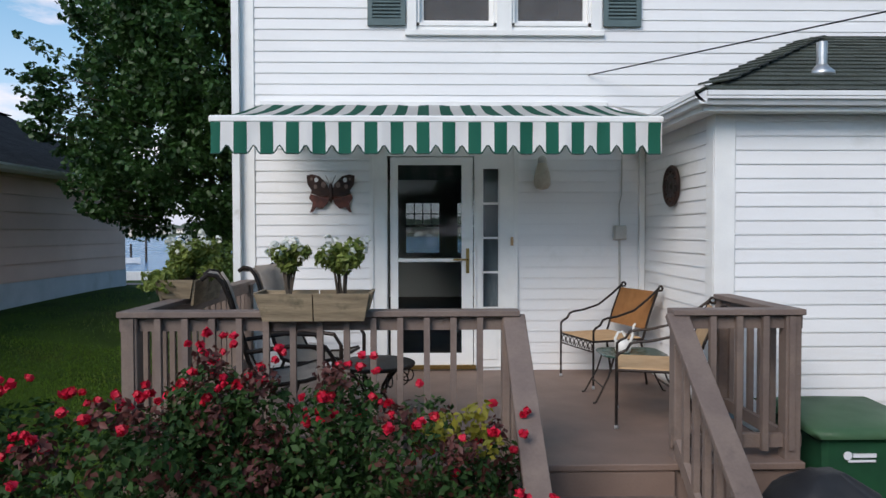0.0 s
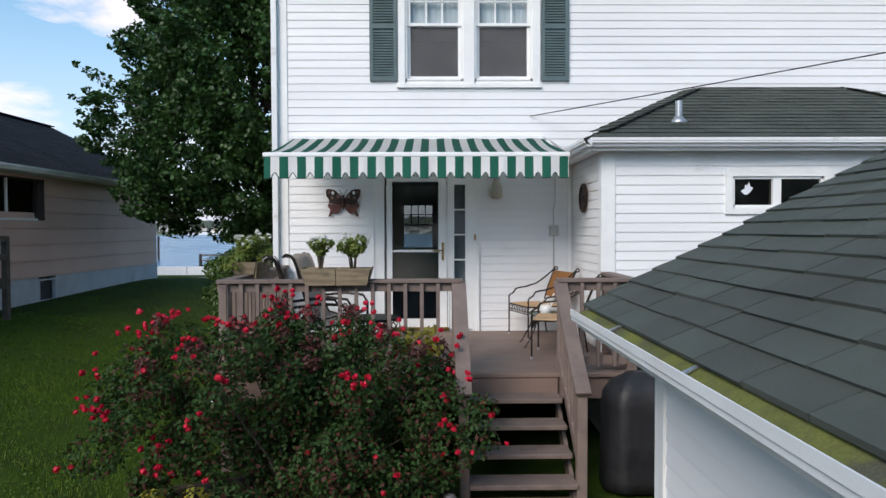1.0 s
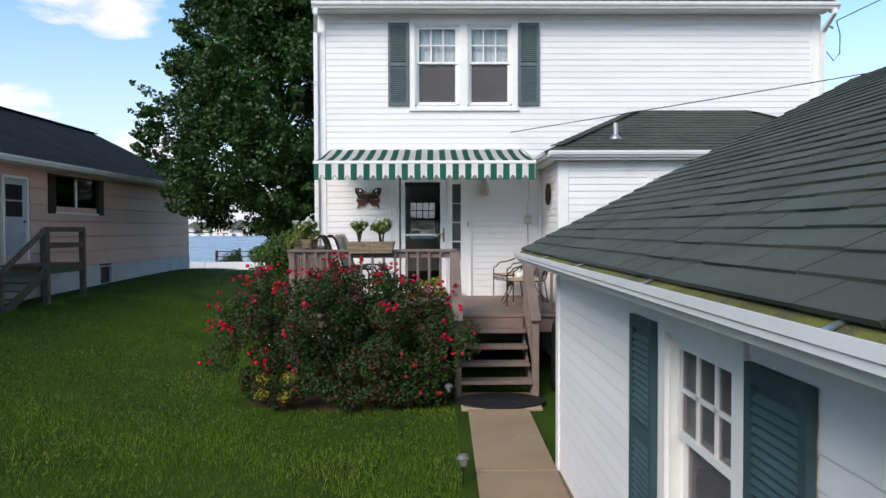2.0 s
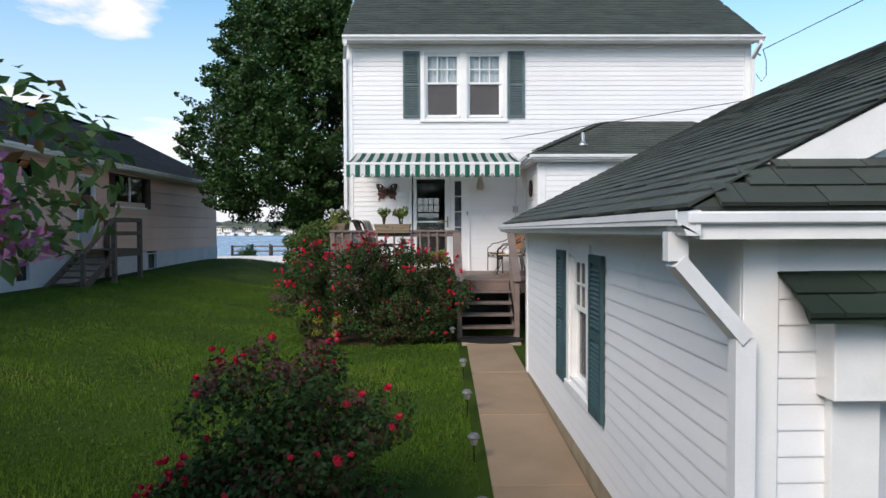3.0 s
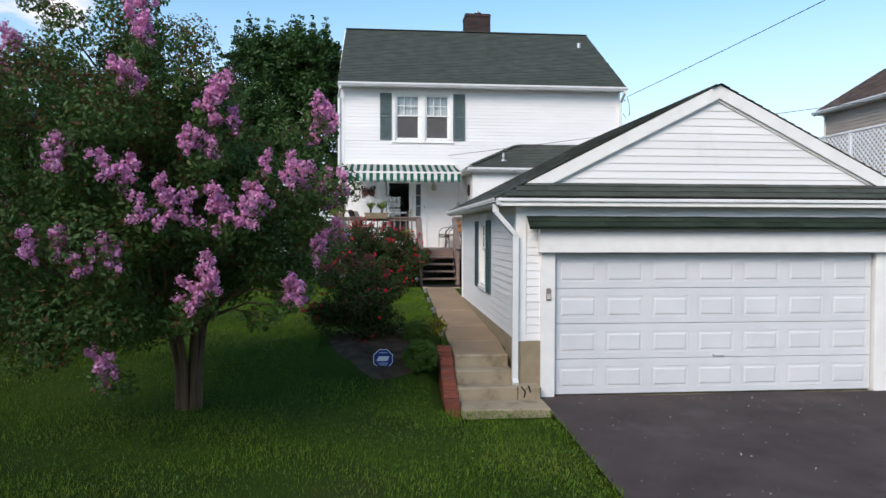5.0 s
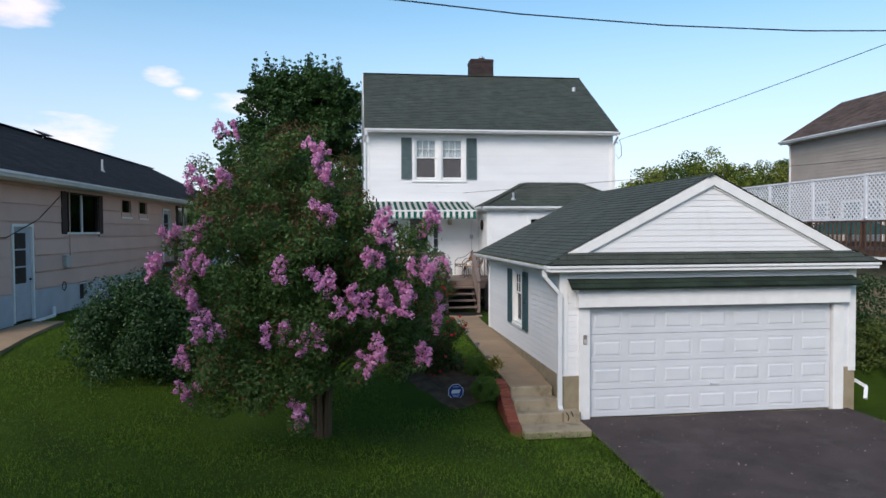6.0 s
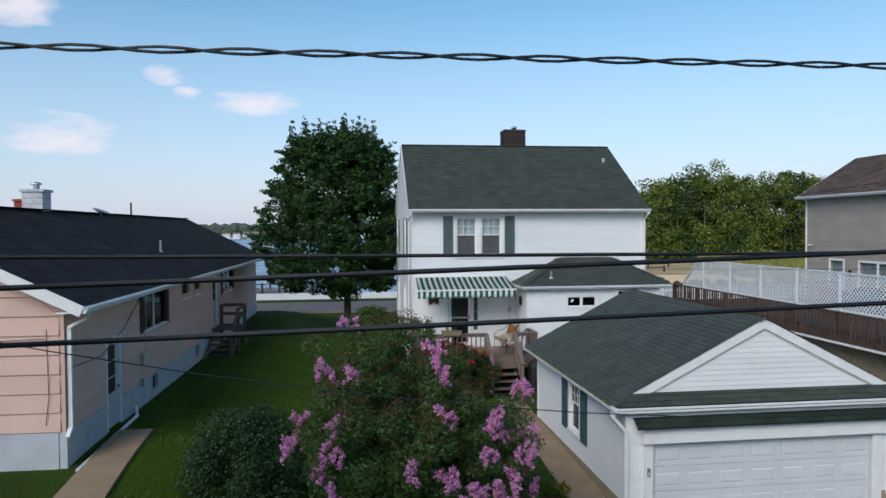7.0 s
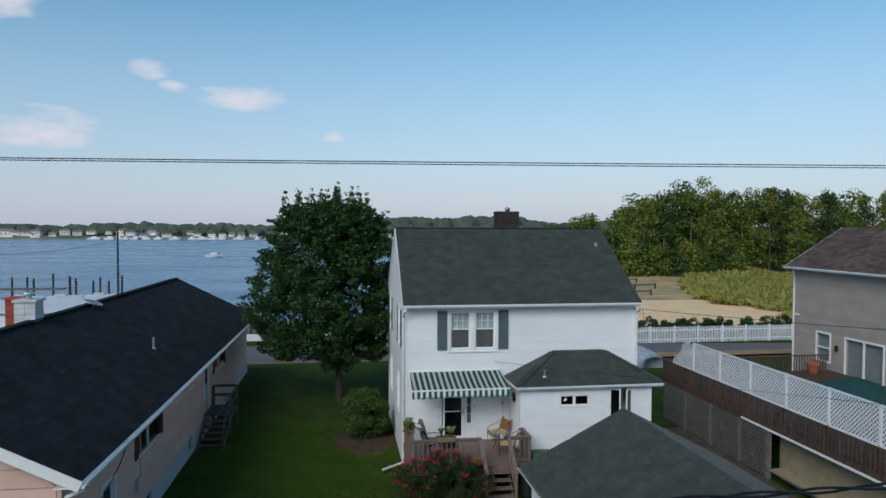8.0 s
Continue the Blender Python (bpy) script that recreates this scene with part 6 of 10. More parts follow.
# ---- porch furniture ----
def iron_chair(name, back_mat, seat_mat, label, m):
    """Armchair facing -y: straight legs, scrolled apron, arms sweeping up into the back posts."""
    c = thing(name, label, "chair")
    w, d, sh = 0.61, 0.54, 0.44
    leg = 0.011
    part("seat", boxes([(-w / 2 + 0.02, w / 2 - 0.02, -d / 2, d / 2, sh - 0.012, sh + 0.016)]), seat_mat, c, "woven cloth seat", bevel=0.008)
    fr = bmesh.new()
    for pts in ([(-w / 2, -d / 2, sh), (w / 2, -d / 2, sh)], [(-w / 2, d / 2, sh), (w / 2, d / 2, sh)], [(-w / 2, -d / 2, sh), (-w / 2, d / 2, sh)], [(w / 2, -d / 2, sh), (w / 2, d / 2, sh)]):
        add_tube(fr, pts, leg, 6)
    part("seat_frame", fr, M["iron"], c)
    for sx in (-1, 1):
        x = sx * w / 2
        part("leg", tube([(x, -d / 2, 0), (x, -d / 2, sh + 0.11)], leg, 6), M["iron"], c)
        part("leg", tube([(x, d / 2 + 0.05, 0), (x, d / 2 - 0.02, sh)], leg, 6), M["iron"], c)
        part("back_post", tube([(x, d / 2, sh), (x, d / 2 + 0.07, sh + 0.22), (x, d / 2 + 0.17, sh + 0.46)], leg, 7), M["iron"], c)
        part("arm", tube([(x, -d / 2, sh + 0.10), (x, -d / 2 + 0.02, sh + 0.125), (x, -d / 2 + 0.07, sh + 0.15), (x, -d / 2 + 0.10, sh + 0.20), (x, -d / 2 + 0.15, sh + 0.215), (x, -0.02, sh + 0.225), (x, d / 2 - 0.10, sh + 0.275), (x, d / 2 + 0.05, sh + 0.375), (x, d / 2 + 0.17, sh + 0.47)]
                         + [(x, d / 2 + 0.20 + 0.024 * math.sin(q), sh + 0.475 + 0.024 * math.cos(q)) for q in (-0.6, 0.4, 1.4, 2.5, 3.6, 4.6)], leg, 7), M["iron"], c)
        part("foot", lathe([(0.012, 0), (0.017, 0.012), (0.011, 0.03)], (x, -d / 2, 0), 8), M["galv"], c)
    q = bmesh.new()
    prev = None
    for k in range(9):
        v = k / 8
        y, z = d / 2 + 0.03 + 0.13 * v ** 1.2, sh + 0.09 + 0.355 * v
        row = [q.verts.new((x, y + yy, z)) for x in (-w / 2 + 0.015, 0, w / 2 - 0.015) for yy in (0.0, 0.012)]
        if prev:
            for a, b in ((0, 2), (2, 4), (3, 1), (5, 3)):
                q.faces.new((prev[a], prev[b], row[b], row[a]))
        prev = row
    part("backrest", q, back_mat, c, "woven cloth back", smooth=True)
    for k in range(7):
        cx = -w / 2 + 0.06 + k * (w - 0.12) / 6
        ring = [(cx + 0.034 * math.cos(t), -d / 2, sh - 0.05 + 0.036 * math.sin(t)) for t in [math.pi * (-0.35 + 1.7 * j / 10) for j in range(11)]]
        part("scroll", tube(ring + [(cx, -d / 2, sh - 0.055)], 0.005, 5), M["iron"], c)
    part("apron_bar", tube([(-w / 2, -d / 2, sh - 0.095), (w / 2, -d / 2, sh - 0.095)], 0.007, 5), M["iron"], c)
    c.matrix_basis = m
    return c


iron_chair("iron_chair", M["rust_cloth"], M["tan_cloth"], "black wrought-iron armchair with a rust cloth back", pose(2.01, -0.57, 0.87, 0, 0, -72))
iron_chair("iron_chair", M["tan_cloth"], M["tan_cloth"], "black wrought-iron armchair with tan cloth by the railing", pose(2.05, -2.0, 0.87, 0, 0, -106))
TBX, TBY, TBZ = 2.10, -1.27, 1.26
tb = thing("side_table", "small dark green iron side table", "table", (TBX, TBY, 0.87))
part("table_top", prism([(TBX + 0.28 * math.copysign(abs(math.cos(t)) ** 0.45, math.cos(t)), TBY + 0.25 * math.copysign(abs(math.sin(t)) ** 0.45, math.sin(t))) for t in [2 * math.pi * k / 32 for k in range(32)]], TBZ, TBZ + 0.016, lambda u, v, d: Vector((u, v, d))), M["green_table"], tb, bevel=0.004)
for sx in (-1, 1):
    for sy in (-1, 1):
        part("leg", tube([(TBX + sx * 0.20, TBY + sy * 0.18, TBZ), (TBX + sx * 0.25, TBY + sy * 0.19, 1.09), (TBX + sx * 0.36, TBY + sy * 0.21, 0.882), (TBX + sx * 0.385, TBY + sy * 0.215, 0.878)], 0.008, 6), M["iron"], tb)
    part("brace", tube([(TBX + sx * 0.29, TBY - 0.20, 1.0), (TBX + sx * 0.29, TBY + 0.20, 1.0)], 0.006, 6), M["iron"], tb)
WCX, WCY, WCZ = 2.02, -1.30, TBZ + 0.017
can = thing("watering_can", "white enamel watering can on the green table", "watering can", (WCX, WCY, WCZ))
part("body", lathe([(0.055, 0), (0.066, 0.012), (0.07, 0.05), (0.062, 0.09), (0.04, 0.11), (0.036, 0.106)], (WCX, WCY, WCZ), 18), M["white_plastic"], can, smooth=True)
part("spout", tube([(WCX + 0.045, WCY, WCZ + 0.04), (WCX + 0.08, WCY - 0.01, WCZ + 0.14), (WCX + 0.09, WCY - 0.015, WCZ + 0.23), (WCX + 0.105, WCY - 0.015, WCZ + 0.255)], 0.013, 8, 0.010), M["white_plastic"], can)
part("handle", tube([(WCX - 0.055, WCY, WCZ + 0.05), (WCX - 0.07, WCY, WCZ + 0.12), (WCX - 0.045, WCY, WCZ + 0.175), (WCX - 0.005, WCY, WCZ + 0.18), (WCX + 0.025, WCY, WCZ + 0.13), (WCX + 0.03, WCY, WCZ + 0.09)], 0.012, 7), M["white_plastic"], can)


def sling_chair(m):
    c = thing("sling_chair", "taupe sling patio chair with dark curved frame", "chair")
    w = 0.56
    q = bmesh.new()
    prof = [(-0.26, 0.44), (-0.10, 0.40), (0.10, 0.385), (0.22, 0.42), (0.29, 0.56), (0.36, 0.80), (0.42, 1.02), (0.455, 1.11), (0.50, 1.165), (0.555, 1.175), (0.60, 1.14)]
    prev = None
    for y, z in prof:
        row = [q.verts.new((x, y, z - (0.02 if x == 0 else 0))) for x in (-w / 2, 0, w / 2)]
        if prev:
            for k in range(2):
                q.faces.new((prev[k], prev[k + 1], row[k + 1], row[k]))
        prev = row
    bmesh.ops.solidify(q, geom=list(q.faces), thickness=0.012)
    bmesh.ops.recalc_face_normals(q, faces=q.faces)
    part("sling", q, M["taupe_sling"], c, "taupe mesh sling", smooth=True)
    q = bmesh.new()
    prev = None
    for y, z, k in ((0.34, 0.80, 0.66), (0.345, 0.82, 0.86), (0.37, 0.90, 0.92), (0.41, 1.03, 0.92), (0.44, 1.115, 0.92), (0.485, 1.185, 0.92)):
        row = [q.verts.new((x * k, y - 0.012 - (0.012 if x == 0 else 0), z)) for x in (-w / 2, 0, w / 2)]
        if prev:
            for a in range(2):
                q.faces.new((prev[a], prev[a + 1], row[a + 1], row[a]))
        prev = row
    bmesh.ops.solidify(q, geom=list(q.faces), thickness=0.02)
    bmesh.ops.recalc_face_normals(q, faces=q.faces)
    part("head_cushion", q, M["taupe_sling"], c, smooth=True)
    for sx in (-1, 1):
        x = sx * w / 2
        part("side_frame", tube([(x, y, z) for y, z in prof], 0.016, 7), M["iron"], c)
        part("arm", tube([(x + sx * 0.03, -0.30, 0.0), (x + sx * 0.03, -0.30, 0.55), (x + sx * 0.03, -0.24, 0.64), (x + sx * 0.03, 0.0, 0.66), (x + sx * 0.02, 0.30, 0.63)], 0.017, 8), M["iron"], c)
        part("back_leg", tube([(x, 0.34, 0.0), (x, 0.20, 0.42)], 0.014, 7), M["iron"], c)
    part("cross_bar", tube([(-w / 2, -0.26, 0.43), (w / 2, -0.26, 0.43)], 0.014, 7), M["iron"], c)
    part("cross_bar", tube([(-w / 2, 0.30, 0.12), (w / 2, 0.30, 0.12)], 0.012, 7), M["iron"], c)
    c.matrix_basis = m
    return c


tagged(sling_chair(pose(-0.62, -1.35, 0.87, 0, 0, 78)), group="patio chairs")
tagged(sling_chair(pose(-0.74, -2.10, 0.87, 0, 0, 106)), group="patio chairs")
ptab = thing("patio_table", "low black ornate metal patio table", "table", (-0.55, -2.1, 0.87))
part("table_top", lathe([(0.30, 0.43), (0.31, 0.44), (0.31, 0.455), (0.30, 0.46)], (-0.10, -1.95, 0.87), 28), M["iron"], ptab)
for k in range(4):
    t = 0.6 + k * math.pi / 2
    part("leg", tube([(-0.10 + r * math.cos(t), -1.95 + r * math.sin(t), 0.87 + z) for r, z in ((0.24, 0.43), (0.12, 0.30), (0.08, 0.20), (0.16, 0.08), (0.26, 0.002))], 0.012, 6), M["iron"], ptab)
for k in range(12):
    t = k * math.pi / 6
    part("scroll", tube([(-0.10 + 0.25 * math.cos(t) + 0.05 * math.cos(t) * math.cos(u), -1.95 + 0.25 * math.sin(t) + 0.05 * math.sin(t) * math.cos(u), 0.87 + 0.36 + 0.05 * math.sin(u)) for u in [2 * math.pi * j / 9 for j in range(10)]], 0.006, 5), M["iron"], ptab)


# ---- flower boxes ----
def flower_plant(name, at, h, r, label, seed, bloom="white_bloom", blooms=20, leaves=460, leaf="planter_leaf", low=0.0):
    p = thing(name, label, "plant", at)
    rs = random.Random(seed)
    x, y, z = at
    st = bmesh.new()
    tips = []
    for k in range(9):
        t = rs.uniform(0, 6.28)
        e = Vector((x + r * 0.7 * math.cos(t) * rs.uniform(0.4, 1), y + r * 0.7 * math.sin(t) * rs.uniform(0.4, 1), z + h * rs.uniform(0.65, 0.92)))
        add_tube(st, [(x + rs.uniform(-0.02, 0.02), y, z - 0.03), Vector((x, y, z)).lerp(e, 0.5) + Vector((0, 0, h * 0.12)), e], 0.009, 5, True, 0.004)
        tips.append(e)
    part("stem", st, M["bark"], p)
    clumps = [(e.x, e.y, e.z, r * 0.45) for e in tips] + [(x, y, z + h * 0.6, r * 0.5)] + [(x + r * low * rs.uniform(-1, 1), y + r * low * rs.uniform(-1, 1), z + h * rs.uniform(0.15, 0.5), r * 0.4) for _ in range(int(10 * low))]
    part_mesh("foliage", crown_leaves("foliage", clumps, leaves * 2, 0.056, seed, 0.4, 0.40), M[leaf], p)
    pos, nr, sz = [], [], []
    for k in range(blooms):
        e = rs.choice(tips) + Vector((rs.uniform(-1, 1) * r * 0.5, rs.uniform(-1, 1) * r * 0.5, rs.uniform(0.0, 0.6) * r))
        for j in range(8):
            d = Vector((rs.gauss(0, 1), rs.gauss(0, 1), rs.gauss(0.5, 1))).normalized()
            pos.append(e + d * 0.022)
            nr.append(d)
            sz.append(rs.uniform(0.022, 0.04))
    if blooms:
        part_mesh("blossom", leaf_mesh("blossom", np.array(pos), np.array(nr), np.array(sz), 0.9, 0.3, seed), M[bloom], p, "cluster of white blossoms")
    return p


def planter(name, cx, cy, z, length, depth, h, rz, label, hang=0.057):
    """A flared box whose side boards reach a little below its bottom, over the rail."""
    p = thing(name, label, "planter")
    L2, D2 = length / 2, depth / 2
    for sy in (-1, 1):
        for a, b in ((-L2, -0.004), (0.004, L2)):
            bm = bmesh.new()
            q = [(a if a > -L2 else a + 0.035, -hang), (b if b < L2 else b - 0.035, -hang), (b, h), (a, h)]
            add_prism(bm, q, 0, 0.018, lambda u, v, d: Vector((u, sy * (D2 - 0.02 + 0.03 * max(v, 0.0) / h + d), v)))
            part("side_board", bm, M["oldwood"], p)
    for sx in (-1, 1):
        bm = bmesh.new()
        add_prism(bm, [(-D2 + 0.02, 0), (D2 - 0.02, 0), (D2 + 0.015, h + 0.006), (-D2 - 0.015, h + 0.006)], 0, 0.02, lambda u, v, d: Vector((sx * (L2 - 0.035 + 0.03 * v / h + d), u, v)))
        part("end_board", bm, M["oldwood"], p)
    part("soil", box(-L2 + 0.04, L2 - 0.04, -D2 + 0.02, D2 - 0.02, 0.0, h - 0.03), M["mulch"], p)
    p.matrix_basis = pose(cx, cy, z, 0, 0, rz)
    return p


planter("planter_box", -0.398, -2.89, 1.842, 0.695, 0.24, 0.115, 0, "weathered wooden planter box on the deck rail")
flower_plant("potted_plant", (-0.57, -2.90, 1.93), 0.33, 0.125, "leafy plant with white flowers in the planter box", 11)
flower_plant("potted_plant", (-0.235, -2.90, 1.93), 0.34, 0.175, "leafy plant with white flowers in the planter box", 12)
planter("planter_box", -1.56, -1.78, 1.842, 0.70, 0.24, 0.135, 90, "weathered wooden planter box on the side rail")
flower_plant("potted_plant", (-1.60, -1.60, 1.95), 0.29, 0.21, "bushy plant with white flower heads in the side planter", 13, blooms=30, leaves=1300, low=0.9)
flower_plant("potted_plant", (-1.70, -2.06, 1.90), 0.13, 0.14, "low trailing plant at the end of the side planter", 14, blooms=0, leaves=260, low=0.9)

# ---- bins and covered grill beside the deck ----
gb = thing("wheeled_bin", "green plastic wheeled rubbish bin with lid", "bin", (3.3, -2.55, -0.14))
bm = bmesh.new()
add_prism(bm, [(0, 0), (1, 0), (1, 1), (0, 1)], 0, 1, lambda u, v, d: Vector((3.2 + (u - 0.5) * (0.56 + 0.14 * d), -2.55 + (v - 0.5) * (0.60 + 0.16 * d), -0.08 + 1.08 * d)))
part("body", bm, M["green_bin"], gb, bevel=0.03)
bm = bmesh.new()
prev = None
for k in range(9):
    s = k / 8
    row = [bm.verts.new((x, -2.98 + 0.88 * s, 1.045 + 0.055 * s + 0.028 * math.sin(math.pi * s) * (1 - abs(j - 3) / 3.2) + (0.0 if 0 < k < 8 and 0 < j < 6 else -0.035))) for j, x in enumerate((2.78, 2.82, 3.0, 3.2, 3.4, 3.58, 3.62))]
    if prev:
        for j in range(6):
            bm.faces.new((prev[j], prev[j + 1], row[j + 1], row[j]))
    prev = row
bmesh.ops.solidify(bm, geom=list(bm.faces), thickness=-0.035)
part("lid", bm, M["green_lid"], gb, "lighter green lid with the light on it put into its colour", smooth=True)
part("hinge", tube([(2.90, -2.13, 1.03), (3.50, -2.13, 1.03)], 0.022, 8), M["green_bin"], gb)
for sx in (2.88, 3.52):
    part("wheel", lathe([(0.02, -0.03), (0.11, -0.03), (0.12, 0), (0.11, 0.03), (0.02, 0.03)], (0, 0, 0), 18, Matrix.Translation((sx, -2.2, -0.01)) @ Matrix.Rotation(radians(90), 4, "Y")), M["black"], gb)
lb = bmesh.new()
add_box(lb, 3.04, 3.19, -2.938, -2.930, 0.880, 0.905)
add_box(lb, 3.01, 3.19, -2.932, -2.925, 0.848, 0.862)
part("label_bar", lb, M["sign_white"], gb, "pale printed bars")
part("emblem", lathe([(0.028, 0), (0.028, 0.004)], (0, 0, 0), 14, Matrix.Translation((3.005, -2.932, 0.892)) @ Matrix.Rotation(radians(90), 4, "X")), M["sign_white"], gb)
grill = thing("covered_grill", "barbecue grill under a black vinyl cover", "grill", (2.55, -3.45, -0.14))
bm = bmesh.new()
rings = []
for k in range(12):
    s = k / 11
    z = -0.10 + 1.08 * s
    rw = (0.36 - 0.05 * s) * (1 if s < 0.75 else math.sqrt(max(0.0, 1 - ((s - 0.75) / 0.26) ** 2)))
    rd = (0.30 - 0.05 * s) * (1 if s < 0.75 else math.sqrt(max(0.0, 1 - ((s - 0.75) / 0.26) ** 2)))
    rings.append([bm.verts.new((2.55 + rw * math.copysign(abs(math.cos(t)) ** 0.6, math.cos(t)) + 0.012 * math.sin(5 * t + 3 * s), -3.45 + rd * math.copysign(abs(math.sin(t)) ** 0.6, math.sin(t)) + 0.01 * math.sin(7 * t), z)) for t in [2 * math.pi * j / 28 for j in range(28)]])
for a, b in zip(rings, rings[1:]):
    for j in range(28):
        bm.faces.new((a[j], a[(j + 1) % 28], b[(j + 1) % 28], b[j]))
bm.faces.new(rings[0][::-1]), bm.faces.new(rings[-1])
part("cover", bm, M["black_cover"], grill, smooth=True)
part("logo_patch", box(2.66, 2.72, -3.79, -3.77, 0.55, 0.60), M["sign_white"], grill, "small white patch")
bb = thing("recycling_bin", "dark blue plastic recycling bin behind the garage", "bin", (3.5, -4.9, -0.14))
bm = bmesh.new()
add_prism(bm, [(0, 0), (1, 0), (1, 1), (0, 1)], 0, 1, lambda u, v, d: Vector((3.15 + (u - 0.5) * (0.42 + 0.1 * d), -4.9 + (v - 0.5) * (0.42 + 0.1 * d), -0.13 + 0.98 * d)))
part("body", bm, M["blue_bin"], bb, bevel=0.03)
part("lid", box(2.87, 3.43, -5.18, -4.62, 0.85, 0.90), M["blue_bin"], bb, bevel=0.02)
cr = thing("timber_crate", "old brown wooden crate beside the bins", "crate", (3.2, -4.0, -0.14))
for k in range(4):
    part("slat", box(2.95, 3.45, -4.25, -4.22, -0.12 + 0.17 * k, 0.03 + 0.17 * k), M["greywood"], cr)
    part("slat", box(2.95, 2.98, -4.22, -3.8, -0.12 + 0.17 * k, 0.03 + 0.17 * k), M["greywood"], cr)
part("crate_bottom", box(2.98, 3.45, -4.22, -3.8, -0.13, -0.10), M["greywood"], cr)

# ---- steps to the driveway, brick edge, lights and sign ----
gs = thing("garden_steps", "three old concrete steps down to the driveway", "steps", (1.25, -13.6, -0.97), kind="structure")
for k, (y0, y1, z1) in enumerate(((-12.9, -13.02, -0.425), (-13.02, -13.30, -0.60), (-13.30, -13.58, -0.79))):
    bm = box(0.86 - 0.01 * k, 1.67 + 0.02 * k, y1, y0, -1.08, z1)
    part("step", bm, M["step_concrete"], gs, bevel=0.018)
part("side_block", box(1.715, 2.04, -13.60, -13.35, -1.08, -0.78), M["step_concrete"], gs, "cracked concrete block", bevel=0.02)
crk = bmesh.new()
for a, b in (((1.75, -13.602, -0.78), (1.81, -13.602, -0.86)), ((1.81, -13.602, -0.86), (1.79, -13.602, -0.94)), ((1.85, -13.602, -0.77), (1.89, -13.602, -0.87))):
    add_bar(crk, a, b, 0.006, 0.02)
part("crack", crk, M["black"], gs)
part("landing", box(0.85, 2.06, -14.12, -13.58, -1.10, -0.968), M["step_concrete"], gs, "flat concrete landing", bevel=0.015)
edge = thing("brick_edging", "low stepped edging of red bricks beside the steps", "brick edging", (0.73, -13.4, -0.6))
for k in range(17):
    y = -12.45 - 0.088 * k
    z = -0.40 - 0.54 * smooth01(-12.5, -14.0, y)
    part("brick", box(0.635, 0.835, y - 0.079, y, z - 0.45, z + 0.02 + RNG.uniform(-0.008, 0.008)), M["brick"], edge)
    if k < 16:
        part("mortar", box(0.641, 0.829, y - 0.0875, y - 0.0795, z - 0.45, z - 0.03), M["mortar"], edge)


M["lamp_cap"] = mat("grey_lamp_cap", (0.14, 0.14, 0.145), rough=0.45, bump=0.05)
M["pale_bar"] = mat("pale_blue_bar", (0.35, 0.42, 0.62), rough=0.5)


def path_light(x, y, z, label="small dark solar path light beside the walk"):
    p = thing("path_light", label, "path light", (x, y, z), "path lights")
    part("stake", tube([(x, y, z - 0.05), (x, y, z + 0.20)], 0.008, 6), M["iron"], p)
    part("lens", lathe([(0.028, 0.17), (0.035, 0.20), (0.035, 0.24)], (x, y, z), 12), M["galv"], p)
    part("cap", lathe([(0.06, 0.235), (0.062, 0.245), (0.04, 0.275), (0.005, 0.285)], (x, y, z), 14), M["lamp_cap"], p)
    return p


for x, y in ((0.72, -4.3), (0.80, -6.82), (0.78, -8.4), (0.77, -9.9), (0.75, -11.3), (0.72, -12.2)):
    path_light(x, y, ground_z(x, y))
sg = thing("security_sign", "blue octagonal yard sign with a white border on a stake", "yard sign", (-0.21, -13.05, -0.80))
octo = [(math.cos(math.pi / 8 + k * math.pi / 4), math.sin(math.pi / 8 + k * math.pi / 4)) for k in range(8)]
sgp = Plane((-0.21, -13.05, -0.13), (1, 0.05))
part("stake", tube([(-0.21, -13.04, -0.85), (-0.21, -13.04, -0.36)], 0.008, 6), M["galv"], sg)
part("rim", prism([(0.155 * u, -0.33 + 0.155 * v) for u, v in octo], 0.0, 0.006, sgp), M["sign_white"], sg, "white rim")
part("face", prism([(0.143 * u, -0.33 + 0.143 * v) for u, v in octo], 0.006, 0.009, sgp), M["sign_blue"], sg, "blue face")
lg = bmesh.new()
for u0, u1, v0, v1 in ((-0.085, 0.085, -0.36, -0.29),):
    add_prism(lg, [(u0 - 0.01, v0), (u1 - 0.02, v0), (u1 + 0.01, v1), (u0 + 0.02, v1)], 0.009, 0.011, sgp)
part("emblem", lg, M["sign_white"], sg, "plain white emblem")
for v0, v1, w in ((-0.245, -0.228, 0.06), (-0.40, -0.385, 0.075), (-0.425, -0.412, 0.055), (-0.448, -0.437, 0.04)):
    part("text_bar", sgp.box(-w, w, v0, v1, 0.009, 0.011), M["pale_bar"], sg)

# ---- plants ----
def bush_clumps(n, c, r, rs, shell=0.55, size=(0.18, 0.32), floor=None):
    """Clump centres spread in an ellipsoid round c with radii r, thicker near the shell."""
    out = []
    while len(out) < n:
        d = Vector((rs.gauss(0, 1), rs.gauss(0, 1), rs.gauss(0, 1))).normalized()
        k = rs.uniform(shell, 1.0) if rs.random() < 0.75 else rs.uniform(0.1, shell)
        p = (c[0] + r[0] * d.x * k, c[1] + r[1] * d.y * k, c[2] + r[2] * d.z * k)
        if floor is None or p[2] > floor:
            out.append((*p, rs.uniform(*size)))
    return out


